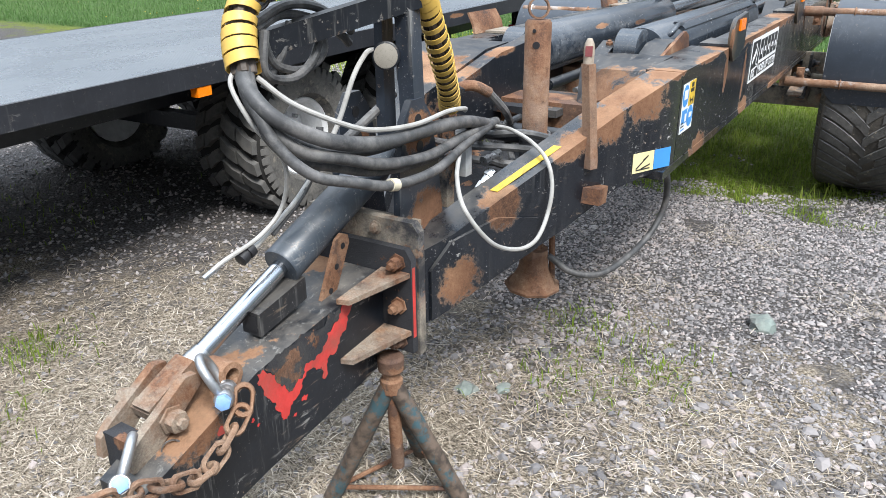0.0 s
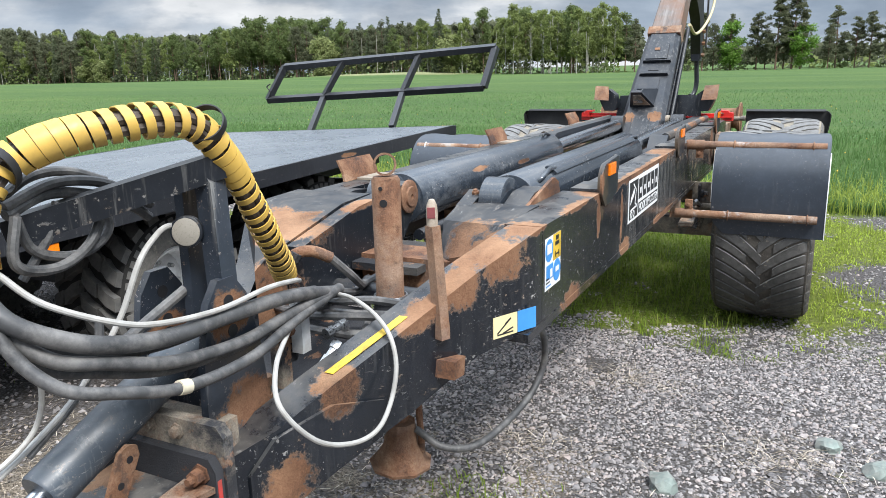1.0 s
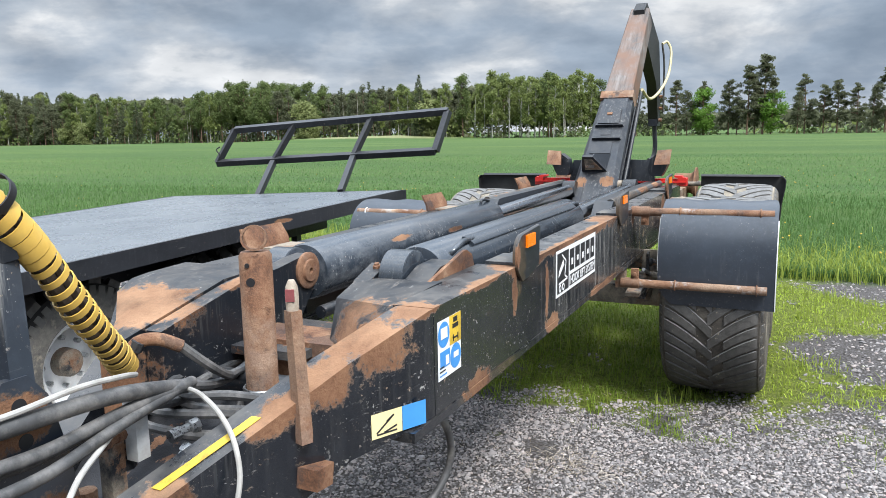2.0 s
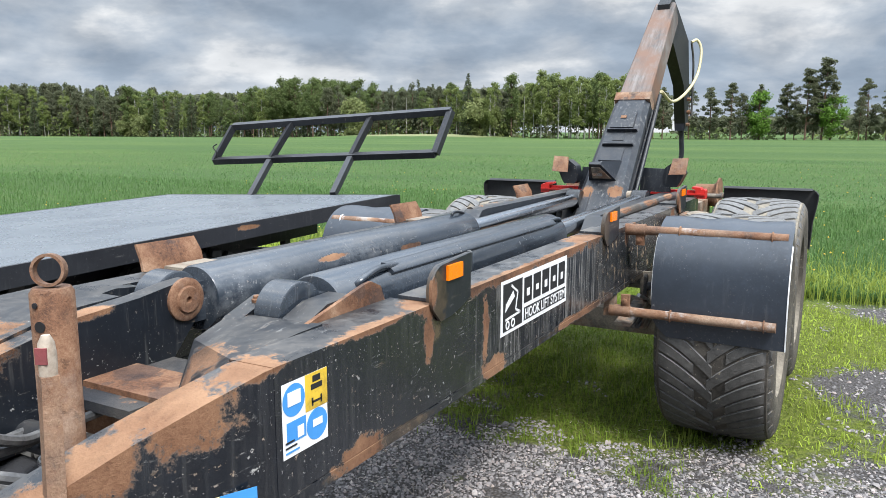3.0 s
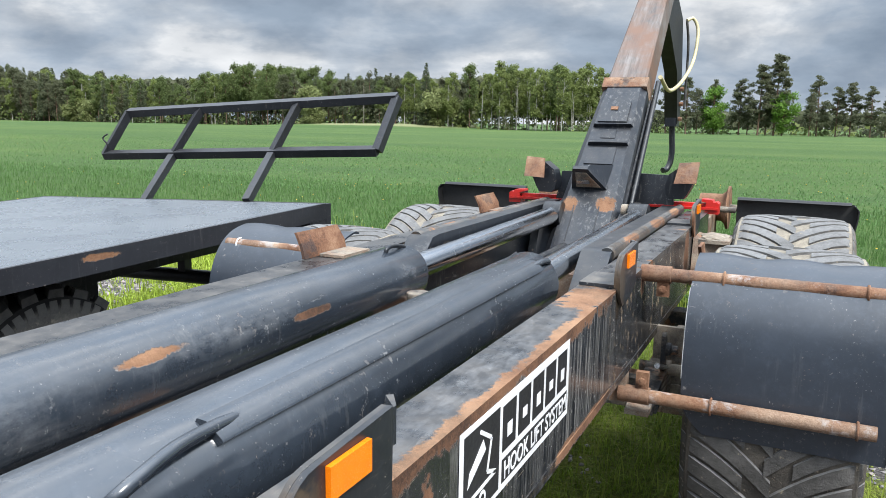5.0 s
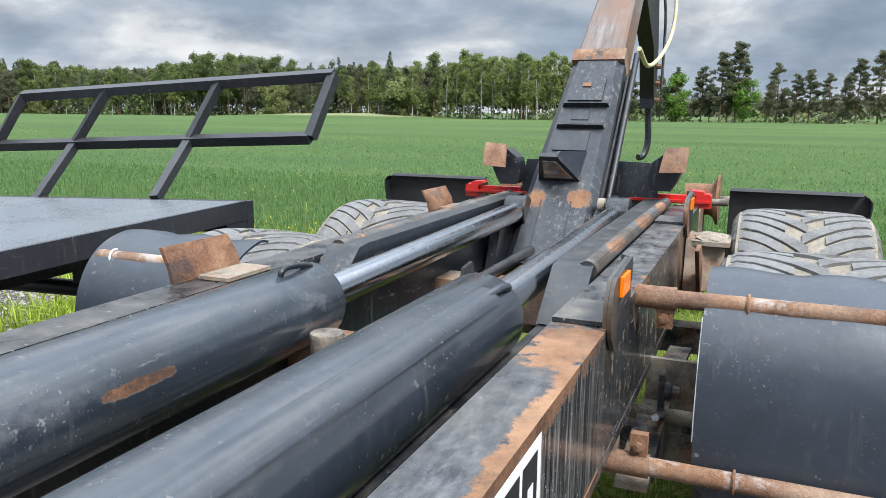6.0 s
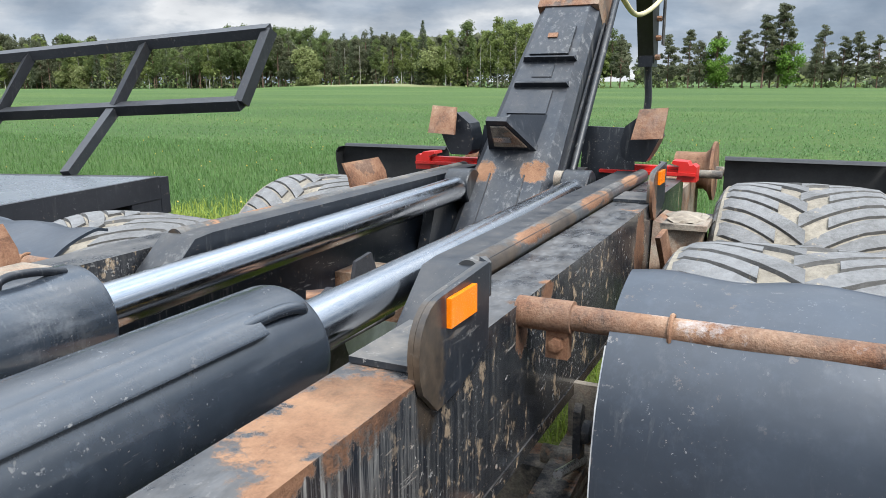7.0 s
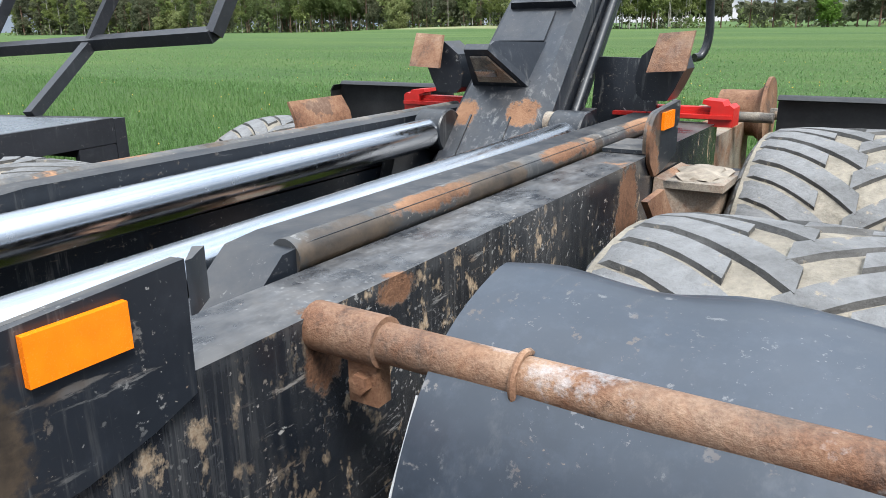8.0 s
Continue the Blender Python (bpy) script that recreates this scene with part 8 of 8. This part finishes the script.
for i, (x, y, z, r, dx, dy, dz) in enumerate(((0.14, 2.0, 0.90, 0.014, 0.3, -1, 0.1), (0.10, 2.04, 0.80, 0.022, 0.0, -0.1, 1), (0.175, 2.10, 0.86, 0.016, 0.2, 1, 0.1), (0.19, 2.06, 0.79, 0.016, 1, 0.4, 0.1), (0.06, 2.09, 1.01, 0.015, 0.5, 0.3, 1), (0.15, 2.12, 0.76, 0.018, 0.2, 0.6, 0.6), (0.10, 1.93, 0.72, 0.02, 0, 0, 1))):
    part("fitting", turned(B(), (x, y, z), (dx, dy, dz), [(0, r), (0.025, r), (0.027, r * 0.8), (0.05, r * 0.8), (0.052, r * 1.1), (0.075, r * 1.1), (0.077, r * 0.5)], 8), (M_RUST, M_RUST_PAINT, M_STEEL)[i % 3], valves)
part("elbow", tube(B(), [(0.070, 2.09, 1.03), (0.085, 2.11, 1.07), (0.12, 2.14, 1.075), (0.15, 2.18, 1.05)], 0.016, 10, 5), M_RUST, valves, "rusty pipe elbow")
for pts in ([(0.15, 2.18, 1.05), (0.17, 2.24, 0.99), (0.14, 2.34, 0.93), (0.08, 2.46, 0.90), (0.05, 2.8, 0.89)], [(0.17, 2.17, 0.96), (0.15, 2.26, 0.93), (0.10, 2.38, 0.90), (0.02, 2.56, 0.88)],
            [(0.18, 2.12, 0.86), (0.20, 2.22, 0.82), (0.14, 2.36, 0.80), (0.05, 2.5, 0.82)], [(0.16, 2.14, 0.78), (0.22, 2.22, 0.76), (0.20, 2.32, 0.74), (0.10, 2.45, 0.76)], [(0.13, 2.1, 0.93), (0.10, 2.22, 0.90), (0.0, 2.38, 0.88), (-0.05, 2.6, 0.87)],
            [(0.33, 2.30, 0.90), (0.25, 2.22, 0.93), (0.14, 2.20, 0.92), (-0.02, 2.30, 0.90), (-0.09, 2.50, 0.88)], [(0.31, 2.30, 0.86), (0.22, 2.20, 0.885), (0.08, 2.17, 0.88), (-0.10, 2.24, 0.86)], [(0.30, 2.28, 0.82), (0.18, 2.17, 0.84), (0.02, 2.16, 0.85), (-0.10, 2.30, 0.84)], [(0.26, 2.34, 0.85), (0.10, 2.27, 0.86), (-0.06, 2.34, 0.85)]):
    part("valve_hose", tube(B(), pts, 0.012, 8, 6), M_RUBBER_HOSE, valves, "short black hydraulic hose")


# ---- the flatbed trailer beside it ----
flatbed = thing("flatbed_trailer", "black painted flatbed bale trailer with a steel deck", "trailer")
SHEAR = Matrix(((1, 0, 0, 0), (0, 1, 0, 0), (0.039, 0.026, 1, 0.905 + 0.0585), (0, 0, 0, 1)))


def deck_mat():
    k = Mat("tread_plate_deck")
    n = k.noise(3.0, 6, 0.65)
    p = k.xyz()
    # small raised lugs in a woven pattern
    u = k.math("SINE", k.math("MULTIPLY", k.math("ADD", p[0], p[1]), 150.0))
    w = k.math("SINE", k.math("MULTIPLY", k.math("SUBTRACT", p[0], p[1]), 150.0))
    lugs = k.range(k.math("MULTIPLY", u, w), 0.15, 0.7)
    col = k.mix(k.range(n, 0.3, 0.7), (0.108, 0.122, 0.138), (0.126, 0.140, 0.156))
    # pale patches of colour stand in for wet reflections of the sky
    wet_glare = k.range(k.noise(1.3, 5, 0.6, shift=(4, 1, 0)), 0.46, 0.60)
    col = k.mix(k.math("MULTIPLY", wet_glare, 0.10), col, (0.30, 0.315, 0.325))
    k.set(Base_Color=col, Roughness=k.range(n, 0.3, 0.7, 0.24, 0.31), Specular_IOR_Level=0.8)
    k.bump(k.math("ADD", k.math("MULTIPLY", lugs, 0.8), k.math("MULTIPLY", k.noise(30, 4), 0.5)), 0.35, 0.004)
    return k.m


M_DECK = deck_mat()
M_FLAT = painted_steel("flatbed_paint", base=(0.012, 0.013, 0.016), streaks=0.15, wear=0.05, gloss=0.33, flecks=0.3, dust=0.1,
                       spots=((-1.5, 4.75, 1.0, 0.10, 1, 1.6, 0.25),))


def fpart(name, bm, material, label="", bevel=0.0, parent=None):
    bm.transform(SHEAR)
    return part(name, bm, material, parent or flatbed, label, bevel)


FX0, FX1, FY0, FY1 = -4.03, -1.50, -2.2, 6.36
deck = fpart("deck", box(B(), FX0 + 0.01, FX1 - 0.01, FY0, FY1 - 0.01, -0.02, 0.0), M_DECK, "dark tread-plate deck with wet reflections painted as pale patches")
fpart("side_rail", prism(B(), [(FX1 - 0.055, -0.095), (FX1, -0.095), (FX1, 0.002), (FX1 - 0.01, 0.004), (FX1 - 0.055, -0.018)], "y", FY0, FY1), M_FLAT, "black folded side rail", 0.004)
fpart("side_rail", prism(B(), [(FX0 + 0.055, -0.095), (FX0, -0.095), (FX0, 0.002), (FX0 + 0.01, 0.004), (FX0 + 0.055, -0.018)], "y", FY0, FY1), M_FLAT, "black folded side rail", 0.004)
fpart("rear_rail", box(B(), FX0, FX1, FY1 + 0.001, FY1 + 0.05, -0.165, -0.002), M_FLAT, "black deep rear rail", 0.008)
fpart("corner_plate", box(B(), FX1 - 0.03, FX1 - 0.002, FY1 - 0.16, FY1 - 0.001, -0.165, -0.097), M_FLAT, "", 0.004)
fpart("front_rail", box(B(), FX0, FX1, FY0 - 0.041, FY0 - 0.001, -0.11, -0.002), M_FLAT, "", 0.006)
for x in (-2.25, -3.25):
    fpart("chassis_beam", box(B(), x - 0.05, x + 0.05, FY0 + 0.2, FY1 - 0.1, -0.30, -0.025), M_FLAT, "", 0.006)
for i in range(9):
    y = FY0 + 0.5 + i * 0.97
    fpart("cross_beam", box(B(), FX0 + 0.06, FX1 - 0.06, y - 0.03, y + 0.03, -0.10, -0.022), M_FLAT)
fpart("rear_bumper", rod(B(), (-3.6, 6.15, -0.46), (-1.62, 6.15, -0.46), 0.045, 14), M_FLAT, "black tube rear bumper")
for x in (-1.75, -2.45, -3.3):
    fpart("bumper_hanger", box(B(), x - 0.03, x + 0.03, 6.12, 6.18, -0.44, -0.09), M_FLAT, "", 0.004)
fpart("marker_lamp", box(B(), FX1 - 0.052, FX1 - 0.004, 2.475, 2.555, -0.142, -0.098), M_AMBER, "orange side marker lamp", 0.006)
fpart("rear_lamp", box(B(), FX1 - 0.30, FX1 - 0.10, 6.10, 6.145, -0.34, -0.25), M_RED, "red rear lamp", 0.006)
# sloping rear grille
gl0, gr0, gl1, gr1 = Vector((-3.76, 6.695, 1.278)), Vector((-1.425, 6.835, 1.375)), Vector((-3.60, 6.80, 1.600)), Vector((-1.385, 7.030, 1.722))
for p, q in ((gl0, gr0), (gl1, gr1), (gl0, gl1), (gr0, gr1)):
    part("grille_bar", bar(B(), p, q, 0.055, 0.055, (0, -0.5, 1)), M_FLAT, flatbed, "black square tube grille bar", 0.005)
for f, g, foot in ((0.285, 0.30, Vector((-3.02, 6.37, 0.99))), (0.655, 0.665, Vector((-2.13, 6.385, 1.045)))):
    top, mid = gl1.lerp(gr1, g), gl0.lerp(gr0, f)
    part("grille_post", bar(B(), top, mid, 0.05, 0.05, (0, -0.5, 1)), M_FLAT, flatbed, "black square tube grille post", 0.005)
    part("grille_leg", bar(B(), mid, foot, 0.05, 0.05, (0, -0.5, 1)), M_FLAT, flatbed, "black square tube grille leg", 0.005)
part("loose_wire", tube(B(), [gl0 + Vector((0.03, 0, 0.02)), gl0 + Vector((0.05, -0.02, 0.08)), gl0 + Vector((0.02, -0.03, 0.13)), gl0 + Vector((0.06, -0.02, 0.16))], 0.006, 6, 6), M_INK, flatbed, "short loose black wire")
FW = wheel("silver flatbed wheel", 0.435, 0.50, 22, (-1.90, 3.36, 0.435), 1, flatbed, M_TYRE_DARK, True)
copy_wheel(FW, (-1.90, 4.62, 0.42), 0, 7)
copy_wheel(FW, (-3.62, 3.36, 0.405), 180, 0)
copy_wheel(FW, (-3.62, 4.62, 0.405), 180, 4)
for y in (3.36, 4.62):
    part("axle", bar(B(), (-3.5, y, 0.41), (-2.05, y, 0.43), 0.10, 0.10), M_FLAT, flatbed, "", 0.006)
part("suspension_beam", bar(B(), (-2.25, 3.2, 0.50), (-2.25, 4.8, 0.50), 0.08, 0.14), M_FLAT, flatbed, "", 0.006)
part("suspension_beam", bar(B(), (-3.25, 3.2, 0.50), (-3.25, 4.8, 0.50), 0.08, 0.14), M_FLAT, flatbed, "", 0.006)
for y in (3.36, 4.62):
    for x in (-2.25, -3.25):
        part("suspension_post", box(B(), x - 0.035, x + 0.035, y + 0.55, y + 0.68, 0.55, 0.80), M_FLAT, flatbed, "", 0.006)
